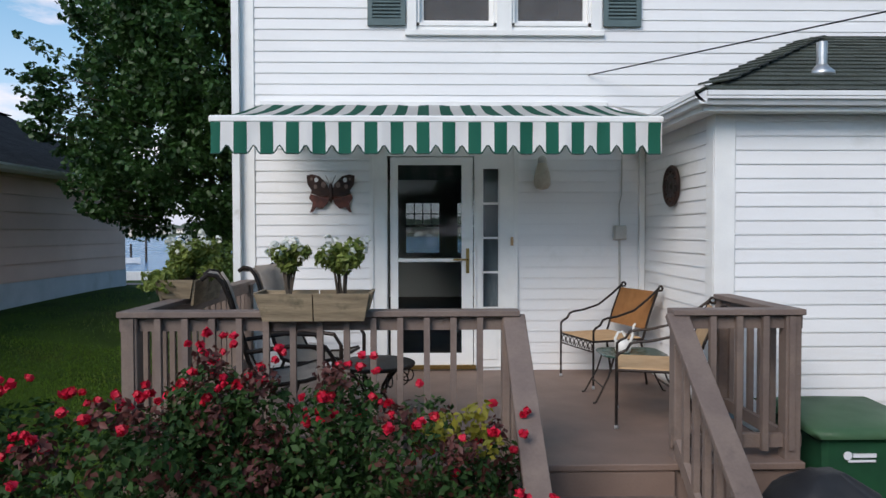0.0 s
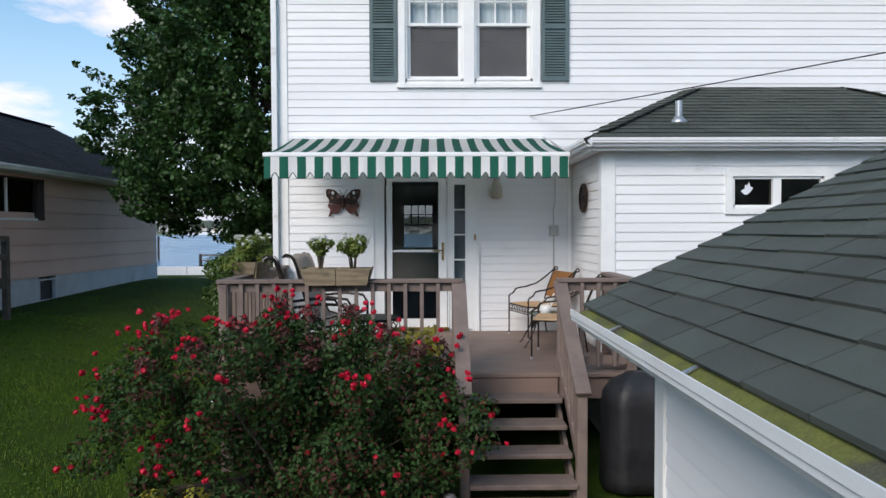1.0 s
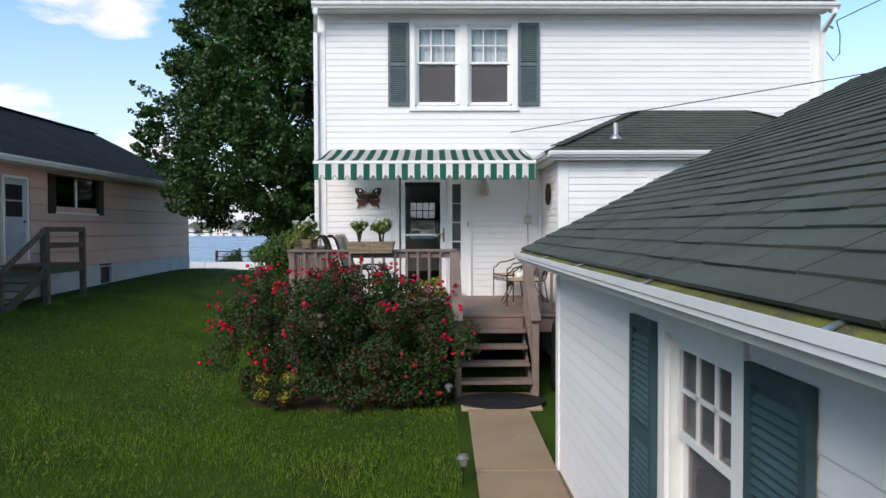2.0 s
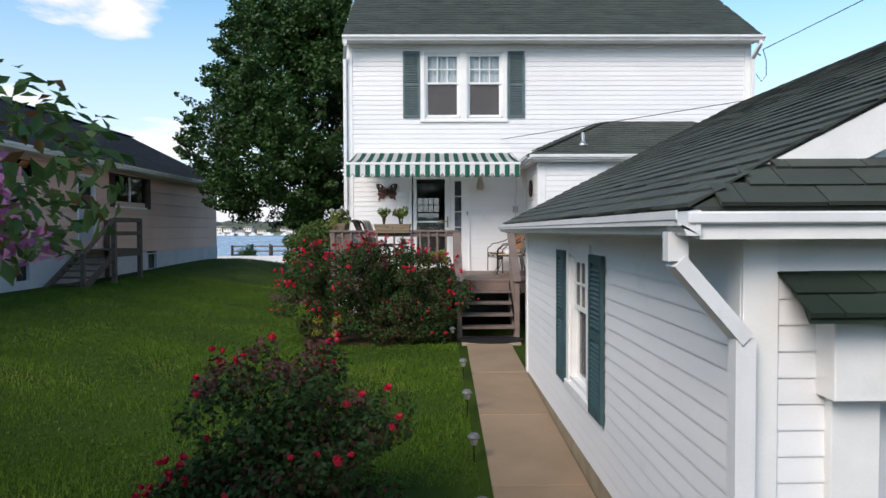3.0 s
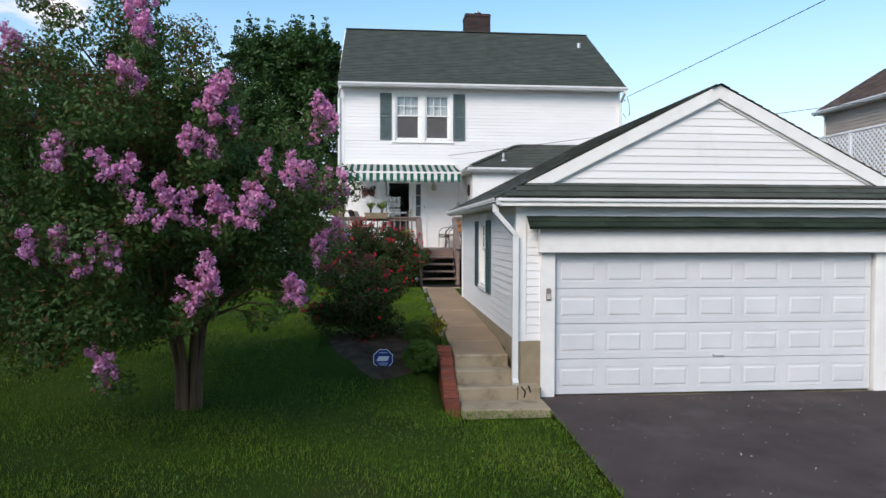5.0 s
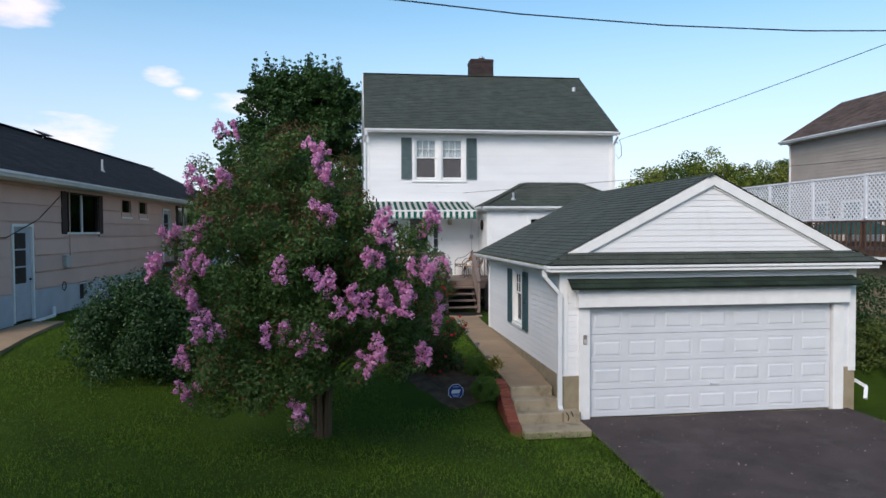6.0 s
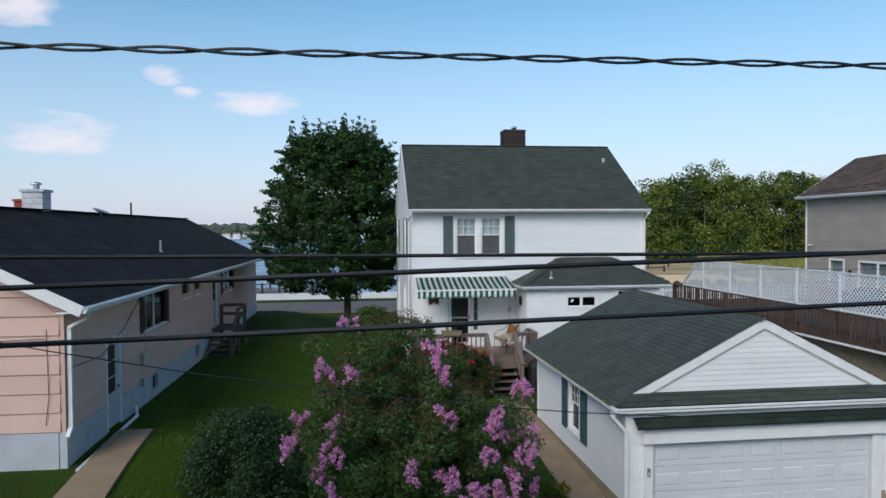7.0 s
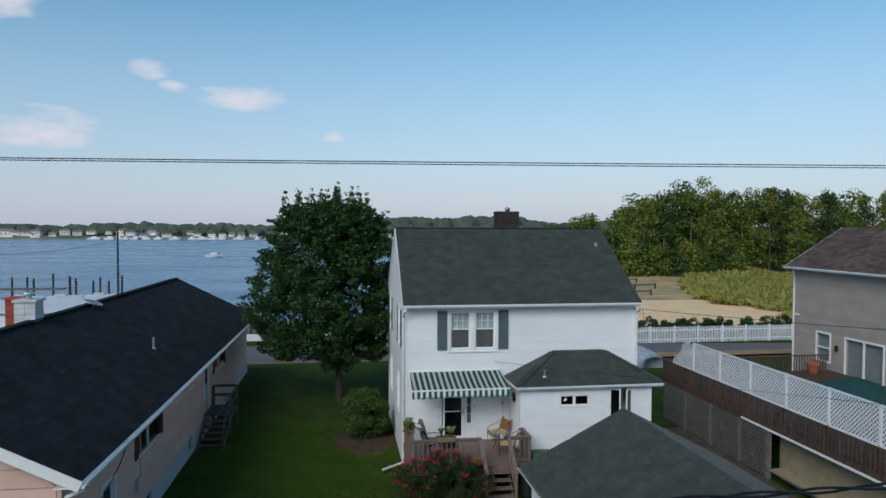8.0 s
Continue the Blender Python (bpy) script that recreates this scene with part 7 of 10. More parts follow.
def stems_bm(base, tips, r0, r1, rs, seg=6):
    bm = bmesh.new()
    b = Vector(base)
    for t in tips:
        t = Vector(t)
        mid = b.lerp(t, 0.5) + Vector((rs.uniform(-0.1, 0.1), rs.uniform(-0.1, 0.1), 0.1)) * (t - b).length * 0.4
        add_tube(bm, [b, b.lerp(mid, 0.55), mid, t], r0, seg, True, r1)
    return bm


def bloom_mesh(name, petals, r, seed, size, flat=0.8, aspect=0.95):
    rs = np.random.RandomState(seed)
    d = rs.normal(size=(petals, 3))
    d /= np.linalg.norm(d, axis=1, keepdims=True)
    pos = d * r * rs.uniform(0.35, 1, (petals, 1)) * np.array([1, 1, flat])
    return leaf_mesh(name, pos, d + rs.normal(size=d.shape) * 0.3, size * rs.uniform(0.7, 1.2, petals), aspect, 0.35, seed)


def place_blooms(parent, meshes, material, spots, name, rs, scale=(0.8, 1.2)):
    for me in meshes:
        if not me.materials:
            me.materials.append(material)
    for p in spots:
        ob = part_mesh(name, rs.choice(meshes), material, parent)
        s = rs.uniform(*scale)
        ob.matrix_basis = Matrix.Translation(p) @ Euler((rs.uniform(-0.5, 0.5), rs.uniform(-0.5, 0.5), rs.uniform(0, 6.28))).to_matrix().to_4x4() @ Matrix.Diagonal((s, s, s, 1))


ROSE_MESH = [bloom_mesh("rose_bloom", 26, 0.032, 40 + k, 0.040) for k in range(3)]


def rose_bush(c, r, leaves, blooms, label, seed, low_yellow=0, canes=16, top_bias=0.5, extra=()):
    rs = random.Random(seed)
    base = (c[0], c[1], ground_z(c[0], c[1]) - 0.03)
    b = thing("rose_bush", label, "rose bush", base)
    cl = bush_clumps(130, c, r, rs, 0.5, (0.14, 0.26), base[2] + 0.12) + list(extra)
    part_mesh("foliage", crown_leaves("foliage", cl, leaves, 0.047, seed, 0.45, 0.6), M["rose_leaf"], b)
    if low_yellow:
        skirt = [(c[0] + r[0] * 0.86 * math.cos(a), c[1] + r[1] * 0.86 * math.sin(a), base[2] + rs.uniform(0.14, 0.42), rs.uniform(0.13, 0.19)) for a in [math.pi * (1.02 + 0.94 * k / 25) for k in range(26)]]
        part_mesh("low_foliage", crown_leaves("low_foliage", skirt, 6500, 0.047, seed + 7, 0.45, 0.6), M["rose_leaf"], b)
        yl = [(c[0] + r[0] * (rs.uniform(-0.68, -0.4) if k % 2 else rs.uniform(0.55, 0.85)), c[1] - r[1] * (rs.uniform(0.95, 1.08) if k % 2 else rs.uniform(-0.25, 0.0)), base[2] + (rs.uniform(0.25, 0.65) if k % 2 else rs.uniform(1.45, 1.65)), 0.10) for k in range(low_yellow)]
        part_mesh("yellow_foliage", crown_leaves("yellow_foliage", yl, 420, 0.05, seed + 1, 0.4, 0.55), M["yellow_leaf"], b, "yellowing lower leaves")
    tips = [p[:3] for p in rs.sample(cl, canes)]
    for tip in tips:
        part("cane", stems_bm(base, [tip], 0.014, 0.005, rs), M["bark"], b)
    shoots = [p for p in cl if (p[2] - c[2]) / r[2] > 0.45]
    shoots = [(p[0], p[1] - 0.05, p[2] + p[3] * 0.85, 0.10) for p in rs.sample(shoots, min(len(shoots), 16))]
    tagged(part_mesh("new_growth", crown_leaves("new_growth", shoots, leaves // 28, 0.042, seed + 3, 0.3, 0.6), M["rose_shoot"], b), "dark red new leaves on the shoots", kind="stuff")
    outer = []
    while len(outer) < blooms:
        p = rs.choice(cl)
        e = Vector(((p[0] - c[0]) / r[0], (p[1] - c[1]) / r[1], (p[2] - c[2]) / r[2]))
        if e.length < 0.68 or (e.y > 0.25 and e.z < 0.4) or rs.random() > 0.42 + top_bias * (e.z + 0.3) - 0.14 * e.x:
            continue
        o = Vector(p[:3]) + Vector((e.x * 0.3, e.y * 0.7 - 0.2, e.z * 0.8 + 0.2)).normalized() * p[3] * rs.uniform(1.0, 1.35) + Vector((rs.uniform(-0.12, 0.12), rs.uniform(-0.04, 0.04), rs.uniform(-0.06, 0.06)))
        outer.append(o)
    place_blooms(b, ROSE_MESH, M["rose"], outer, "rose_bloom", rs, (0.6, 0.9))
    return b


rose_bush((-0.60, -3.98, 0.66), (1.50, 0.80, 0.90), 40000, 250, "large dark green rose bush with red blooms before the deck", 21, low_yellow=9,
          extra=[(-1.9, -3.8, 1.2, 0.22), (-2.0, -3.7, 1.05, 0.2), (0.62, -3.6, 1.1, 0.22), (0.75, -3.55, 0.95, 0.2), (-0.1, -3.5, 1.42, 0.18), (-0.9, -3.5, 1.46, 0.2), (0.3, -3.5, 1.3, 0.18), (0.72, -4.25, 0.5, 0.26), (0.84, -4.1, 0.72, 0.24), (0.66, -4.1, 0.95, 0.22), (0.45, -4.0, 1.15, 0.2), (0.2, -4.1, 1.3, 0.2), (-2.1, -4.1, 0.75, 0.26), (-2.2, -4.3, 0.5, 0.26), (-2.25, -4.0, 0.95, 0.2), (-1.72, -4.1, 1.42, 0.17), (-1.9, -4.1, 1.28, 0.2), (-1.55, -4.0, 1.4, 0.2), (-2.05, -4.1, 1.08, 0.22), (-1.72, -4.4, 1.08, 0.22), (-1.9, -4.4, 0.8, 0.24), (0.95, -4.35, 0.62, 0.2), (1.0, -4.25, 0.85, 0.16)])
rose_bush((-0.62, -11.45, 0.18), (0.82, 0.80, 0.85), 21000, 52, "rounded dark rose bush with a few red blooms beside the walk", 22, canes=10)


def clipped_bush(name, c, r, leaves, size, material, label, seed, clumps=60, csize=(0.12, 0.2), category="bush"):
    rs = random.Random(seed)
    b = thing(name, label, category, (c[0], c[1], ground_z(c[0], c[1])))
    cl = bush_clumps(clumps, c, r, rs, 0.7, csize, ground_z(c[0], c[1]) + 0.03)
    part_mesh("foliage", crown_leaves("foliage", cl, leaves, size, seed, 0.35, 0.6), material, b)
    tips = [p[:3] for p in rs.sample(cl, 8)]
    for tip in tips:
        part("stem", stems_bm((c[0], c[1], ground_z(c[0], c[1]) - 0.03), [tip], 0.02, 0.006, rs), M["bark"], b)
    return b


clipped_bush("boxwood", (0.34, -13.1, -0.42), (0.255, 0.255, 0.26), 26000, 0.017, M["boxwood"], "small clipped round boxwood beside the brick edging", 31, 200, (0.04, 0.06))
clipped_bush("boxwood", (0.42, -11.95, -0.24), (0.28, 0.28, 0.23), 26000, 0.017, M["boxwood"], "small clipped round boxwood beside the walk", 32, 200, (0.04, 0.06))
clipped_bush("hydrangea_bush", (-2.95, 4.1, 0.95), (1.08, 1.05, 1.05), 19000, 0.085, M["hydrangea"], "round leafy green bush at the house corner", 34, 90, (0.22, 0.36))
clipped_bush("shrub", (-6.0, -12.0, 0.42), (1.25, 1.15, 1.38), 42000, 0.06, M["shrub"], "broad dark green rounded shrub on the lawn", 35, 200, (0.24, 0.38))
clipped_bush("shrub", (9.1, -12.2, -0.1), (0.75, 0.7, 0.65), 5000, 0.06, M["light_shrub"], "yellow-green bush beside the driveway", 36, 60, (0.16, 0.26))
clipped_bush("shrub", (9.75, -11.2, 0.35), (0.75, 0.7, 1.2), 5500, 0.07, M["shrub"], "taller dark shrub beside the neighbour's wall", 37, 70, (0.18, 0.3))
clipped_bush("shrub", (-13.8, 35.2, -0.1), (0.9, 0.8, 0.75), 2500, 0.14, M["shrub"], "round shrub on the waterfront", 38, 40, (0.22, 0.34))
lily = thing("daylily", "yellow-green strap-leaved plant spilling over the bricks", "plant", (0.62, -12.55, -0.25))
rs_l = np.random.RandomState(5)
ang = rs_l.uniform(0, 6.28, 46)
pos = np.stack([0.62 + 0.16 * np.cos(ang) * rs_l.uniform(0.2, 1, 46), -12.6 + 0.2 * np.sin(ang) * rs_l.uniform(0.2, 1, 46), -0.13 + rs_l.uniform(0, 0.18, 46)], 1)
part_mesh("strap_leaves", leaf_mesh("strap_leaves", pos, np.stack([-np.sin(ang), np.cos(ang), 0.4 * np.ones(46)], 1), rs_l.uniform(0.16, 0.26, 46), 0.09, 0.3, 5), M["yellow_leaf"], lily)


# crape myrtle
myrtle = thing("crape_myrtle", "many-stemmed crape myrtle tree with pink flower clusters", "tree", (-2.63, -14.4, -0.8))
rs = random.Random(51)
STREET_BLOOMS = [(-3.96, -15.5, 4.0), (-4.16, -15.67, 3.2), (-3.79, -16.1, 3.3), (-2.5, -16.2, 3.65), (-2.44, -16.5, 3.3), (-2.52, -16.85, 2.84), (-4.7, -15.6, 2.5), (-4.1, -16.35, 2.58), (-4.9, -15.65, 2.06), (-4.25, -16.3, 2.16),
                 (-4.3, -16.3, 1.8), (-4.08, -16.55, 1.6), (-3.87, -16.7, 1.36), (-4.54, -15.6, 0.77), (-4.38, -15.7, 0.3), (-3.0, -17.05, 2.06), (-2.96, -17.05, 1.34), (-2.53, -17.05, 1.22), (-2.38, -17.05, 1.93), (-2.12, -17.0, 1.74), (-2.85, -16.5, 0.18)]
WALK_BLOOMS = [(-1.77, -16.7, 2.65), (-1.78, -16.85, 2.2), (-1.32, -16.5, 2.06), (-1.4, -16.6, 1.74), (-1.62, -16.8, 1.6), (-1.92, -16.95, 1.6), (-1.8, -16.75, 0.97), (-1.96, -16.8, 0.85), (-1.17, -16.1, 0.8), (-0.85, -15.75, 1.3), (-1.0, -16.15, 1.98), (-0.8, -14.9, 2.74), (-0.92, -15.4, 2.8), (-0.68, -15.2, 1.98), (-1.6, -16.6, 2.45), (-2.1, -17.0, 1.6), (-1.03, -15.2, 2.0)]
BLOOMS = STREET_BLOOMS + WALK_BLOOMS
MC, MR = (-2.7, -15.0, 1.80), (2.0, 2.05, 2.35)
mcl = bush_clumps(330, MC, MR, rs, 0.45, (0.24, 0.44), 0.42)
mcl = [c for c in mcl if c[0] < -0.70 - 0.10 * max(0, c[2] - 2.5)]
full = len(mcl)
mcl += [(MC[0] + 1.75 * math.sin(t) * q, MC[1] - 1.6 * math.cos(t) * q, z, 0.22) for t, q, z in [(rs.uniform(-1.6, 0.7), rs.uniform(0.7, 1.0), rs.uniform(0.25, 0.6)) for _ in range(26)]]
# the crown opens towards its top, above all over the walk, and stands clear of the ground there
mcl = [(*c[:3], c[3] * (1 - 0.3 * smooth01(1.9, 3.4, c[2]))) for c in mcl
       if rs.random() > 0.50 * smooth01(2.0, 3.2, c[2]) * smooth01(-4.2, -2.7, c[0]) + 0.62 * smooth01(1.8, 2.6, c[2]) * smooth01(-2.4, -1.6, c[0]) + smooth01(1.0, 0.7, c[2]) * smooth01(-2.6, -1.9, c[0])]
mcl += bush_clumps(26, (-3.5, -15.0, 2.95), (1.2, 1.5, 1.2), rs, 0.4, (0.22, 0.36))
mcl += [(b[0] + 0.35 * (MC[0] - b[0]) * q, b[1] + 0.35 * (MC[1] - b[1]) * q, b[2] - 0.12 - 0.25 * q, 0.15 + 0.1 * q) for b in BLOOMS for q in (0.1, 0.6)]
part_mesh("crown", crown_leaves("crown", mcl, int(125000 * len(mcl) / full), 0.060, 51, 0.45, 0.5), M["myrtle"], myrtle)
rust = [(c[0], c[1], c[2] + c[3] * 0.6, c[3] * 0.8) for c in mcl if c[2] > 2.3 and rs.random() < 0.55]
tagged(part_mesh("new_growth", crown_leaves("new_growth", rust, 9000, 0.045, 53, 0.3, 0.5), M["rust_leaf"], myrtle), "rust-brown young leaves and seed heads", kind="stuff")
for k in range(6):
    t = k * 1.05 + 0.3
    top = (MC[0] + 1.2 * math.cos(t), MC[1] + 1.1 * math.sin(t), 1.7 + 0.24 * k)
    a = Vector((-2.63 + 0.10 * math.cos(t), -14.4 + 0.10 * math.sin(t), -0.86))
    d = Vector((math.cos(t), math.sin(t), 0))
    bends = [a, Vector((-2.63, -14.4, -0.25)) + d * 0.11, Vector((-2.64, -14.43, 0.25)) + d * 0.20, Vector((-2.66, -14.6, 0.85)) + d * 0.46, Vector(top)]
    part("trunk", tube(bends, 0.072 - 0.004 * k, 8, 0.02), M["myrtle_bark"], myrtle)
for c in rs.sample(mcl, 46):
    a = Vector((MC[0] + (c[0] - MC[0]) * 0.3, MC[1] + (c[1] - MC[1]) * 0.3, max(0.4, c[2] - 0.9)))
    part("limb", tube([a, a.lerp(Vector(c[:3]), 0.6) + Vector((0, 0, 0.12)), Vector(c[:3])], 0.016, 5, 0.006), M["myrtle_bark"], myrtle)
for b in BLOOMS:
    v, a = Vector(b), Vector((MC[0] + (b[0] - MC[0]) * 0.35, MC[1] + (b[1] - MC[1]) * 0.35, max(0.6, b[2] - 1.1)))
    part("limb", tube([a, a.lerp(v, 0.6) + Vector((0, 0, 0.1)), v], 0.014, 5, 0.005), M["myrtle_bark"], myrtle)
PANICLE = []
for k in range(4):
    r2 = np.random.RandomState(60 + k)
    n = 260
    # a loose panicle: a handful of small heads round a tapering stalk
    heads = np.stack([r2.normal(size=9) * 0.045, r2.normal(size=9) * 0.045, np.linspace(-0.13, 0.15, 9)], 1)
    heads[:, :2] *= (1.15 - 2.6 * np.maximum(0, heads[:, 2:]))
    d = r2.normal(size=(n, 3))
    d /= np.linalg.norm(d, axis=1, keepdims=True)
    p = heads[r2.randint(0, 9, n)] + d * r2.uniform(0.01, 0.06, (n, 1))
    PANICLE.append(leaf_mesh("flower_cluster", p, d + r2.normal(size=(n, 3)) * 0.25, r2.uniform(0.024, 0.044, n), 0.95, 0.4, 60 + k))
spots = []
for p in BLOOMS:
    v = Vector(p)
    spots += [v, v + Vector((rs.uniform(-0.22, 0.22), rs.uniform(-0.16, 0.12), rs.uniform(-0.10, 0.12)))]
while len(spots) < 96:
    c = rs.choice(mcl)
    e = Vector(((c[0] - MC[0]) / MR[0], (c[1] - MC[1]) / MR[1], (c[2] - MC[2]) / MR[2]))
    if e.length > 0.75 and -0.35 < e.z < 0.45 and e.y > 0.0:
        spots.append(Vector(c[:3]) + e.normalized() * c[3] * 0.95)
place_blooms(myrtle, PANICLE, M["pink_bloom"], spots, "flower_cluster", rs, (0.75, 1.15))

# big maple behind the house
maple = thing("maple_tree", "tall dense green maple tree beside the white house", "tree", (-4.14, 10.4, -0.2))
rs = random.Random(71)
MX, MY = -4.6, 10.2


def maple_reach(z):
    """The crown's half width at a height."""
    return float(np.interp(z, [2.1, 3.2, 5.0, 6.6, 8.0, 9.5, 10.4, 11.0], [2.5, 3.7, 4.3, 3.8, 3.3, 2.7, 1.7, 0.5]))


mc, sprays = [], []
for k in range(330):
    z = rs.uniform(2.1, 10.2)
    ra = (maple_reach(z) - 0.35) * (rs.uniform(0.6, 0.98) if rs.random() < 0.8 else rs.uniform(0.1, 0.6))
    t = rs.uniform(0, 6.28)
    if z < 3.6 and rs.random() < 0.25:
        continue
    mc.append((MX + ra * math.cos(t), MY + ra * math.sin(t) * 0.92, z, rs.uniform(0.42, 0.8)))
# leafy twigs that break the outline
for k in range(330):
    z, t = rs.uniform(2.6, 10.4), rs.uniform(0, 6.28)
    ra = maple_reach(z) * rs.uniform(0.9, 1.04)
    a = Vector((MX + ra * math.cos(t), MY + 0.92 * ra * math.sin(t), z))
    d = Vector((math.cos(t), math.sin(t), rs.uniform(-0.2, 0.7))).normalized() * rs.uniform(0.25, 0.75)
    sprays.append((a, a + d))
    mc += [(*(a + d * j / 3), 0.24 - 0.045 * j) for j in range(4)]
for k in range(34):
    t, ra = rs.uniform(0, 6.28), rs.uniform(0.1, 2.9)
    zt = 11.1 - 0.06 * ra * ra + rs.uniform(-0.5, 0.4)
    for j in range(6):
        mc.append((MX + ra * math.cos(t), MY + ra * math.sin(t), zt + 0.2 - 0.32 * j, 0.11 + 0.075 * j))
part_mesh("crown", crown_leaves("crown", mc, 125000, 0.135, 71, 0.5, 0.8), M["maple"], maple)
part("trunk", tube([(-4.14, 10.4, -0.45), (-4.15, 10.4, 0.6), (-4.2, 10.38, 2.6), (-4.6, 10.3, 6.0), (-4.8, 10.2, 9.0)], 0.25, 12, 0.07), M["bark"], maple)
for c in rs.sample(mc[:280], 54):
    z0 = max(1.9, min(8.0, c[2] - 1.6))
    a = Vector((-4.15 - 0.075 * z0, 10.36, z0))
    part("limb", tube([a, a.lerp(Vector(c[:3]), 0.55) + Vector((0, 0, 0.25)), Vector(c[:3])], 0.055, 6, 0.015), M["bark"], maple)
bm = bmesh.new()
for a, e in sprays:
    add_tube(bm, [Vector((MX, MY, a.z - 0.5)).lerp(a, 0.72), a, e], 0.012, 4, True, 0.004)
tagged(part("twig", bm, M["bark"], maple), kind="stuff")

# mulch beds
def mulch_bed(name, cx, cy, rx, ry, label):
    bm = bmesh.new()
    c = bm.verts.new((cx, cy, ground_z(cx, cy) + 0.06))
    ring, ring2 = [], []
    for k in range(36):
        t = 2 * math.pi * k / 36
        w = 1 + 0.06 * math.sin(3 * t) + 0.04 * math.sin(7 * t + 1)
        x, y = cx + rx * 0.7 * w * math.cos(t), cy + ry * 0.7 * w * math.sin(t)
        ring.append(bm.verts.new((x, y, ground_z(x, y) + 0.055)))
        x, y = cx + rx * w * math.cos(t), cy + ry * w * math.sin(t)
        ring2.append(bm.verts.new((x, y, ground_z(x, y) - 0.01)))
    for k in range(36):
        bm.faces.new((c, ring[k], ring[(k + 1) % 36]))
        bm.faces.new((ring[k], ring2[k], ring2[(k + 1) % 36], ring[(k + 1) % 36]))
    return tagged(part(name, bm, M["mulch"], None, smooth=True), label, "mulch bed", kind="structure")


mulch_bed("mulch_bed_1", -0.60, -3.75, 1.45, 0.86, "dark mulch under the rose bush")
mulch_bed("mulch_bed_2", -0.22, -11.95, 0.88, 1.4, "dark mulch bed beside the steps")
mulch_bed("mulch_bed_3", -3.0, 3.4, 1.5, 1.7, "dark mulch bed at the house corner")


# lawn blades
def drive_left(y):
    """The driveway's edge on the lawn side."""
    return np.interp(-y, [13.34, 14.2, 16, 18.5, 22, 27], [2.06, 2.05, 2.04, 2.02, 1.9, 1.4])


def blades(name, zones, label, seed):
    r2 = np.random.RandomState(seed)
    P, N, S = [], [], []
    for x0, x1, y0, y1, n, h in zones:
        x, y = r2.uniform(x0, x1, n), r2.uniform(y0, y1, n)
        clump = np.sin(x * 2.1 + 1.3 * np.sin(y * 1.7)) + np.sin(y * 2.6 + x)
        keep = r2.uniform(-2.6, 1.2, n) < clump
        keep &= ~((x > 0.95 + 0.012 * (y + 4.6)) & (y > -12.3) & (y < -2.5))
        keep &= ~((x > 0.45) & (y > -13.4) & (y < -12.2))
        keep &= ~((np.abs(x + 0.25) < 1.0) & (np.abs(y + 11.9) < 1.45))
        keep &= ~((x > -2.0) & (x < 0.9) & (y > -4.45) & (y < 0))
        keep &= ~((x > 0.45) & (y > -14.25) & (y < -13.3))
        keep &= ~((x > drive_left(y) - 0.02) & (x < 7.4) & (y < -13.3))
        x, y = x[keep], y[keep]
        z = np.array([ground_z(a, b) for a, b in zip(x, y)])
        s = h * r2.uniform(0.6, 1.4, len(x))
        t = r2.uniform(0, 6.28, len(x))
        P.append(np.stack([x, y, z + s * 0.35], 1))
        N.append(np.stack([np.cos(t), np.sin(t), r2.uniform(-0.3, 0.6, len(x))], 1))
        S.append(s)
    P, N, S = np.concatenate(P), np.concatenate(N), np.concatenate(S)
    nn = N / np.linalg.norm(N, axis=1, keepdims=True)
    up = np.array([0, 0, 1.0]) - nn * nn[:, 2:3]
    up += r2.normal(size=up.shape) * 0.25
    up /= np.linalg.norm(up, axis=1, keepdims=True)
    side = np.cross(nn, up)
    n = len(P)
    s = S[:, None]
    co = np.stack([P - up * s * 0.45 - side * s * 0.055, P - up * s * 0.45 + side * s * 0.055, P + up * s * 0.55 + nn * s * 0.2], 1).reshape(-1, 3)
    me = bpy.data.meshes.new(name)
    me.vertices.add(3 * n)
    me.vertices.foreach_set("co", co.astype(np.float32).ravel())
    me.loops.add(3 * n)
    me.loops.foreach_set("vertex_index", np.arange(3 * n, dtype=np.int32))
    me.polygons.add(n)
    me.polygons.foreach_set("loop_start", np.arange(n, dtype=np.int32) * 3)
    me.update(calc_edges=True)
    return tagged(part_mesh(name, me, M["grass"], None), label, "grass", kind="stuff")


blades("grass", [(-7, 0.8, -13, -4.5, 170000, 0.05), (-14, 2.6, -22, -13, 260000, 0.048), (-9.7, -7, -13, -4.5, 50000, 0.05), (-9, -1.7, -4.5, 6, 90000, 0.05), (-9, -1.7, 6, 20, 20000, 0.06), (7.4, 11, -18, -12, 9000, 0.06)], "short green mown grass blades with yellow flecks and painted sun dapple", 81)

# pale chips and fallen petals on the driveway
r2 = np.random.RandomState(83)
n = 260
y = -13.6 - 8.0 * r2.uniform(0, 1, n) ** 1.3
x = drive_left(y) + 0.1 + (7.2 - drive_left(y)) * r2.uniform(0, 1, n)
me = leaf_mesh("gravel_chips", np.stack([x, y, -0.992 - 0.018 * (-13.3 - y) + 0.012], 1), np.stack([r2.normal(size=n) * 0.4, r2.normal(size=n) * 0.4, np.ones(n)], 1), r2.uniform(0.012, 0.034, n), 0.8, 0.6, 83)
tagged(part_mesh("gravel_chips", me, mat("pale_stone_chip", (0.42, 0.36, 0.31), (0.26, 0.2, 0.17), scale=9, rough=0.9, island=0.4), None), "pale stone chips scattered on the asphalt driveway", "gravel", kind="stuff")

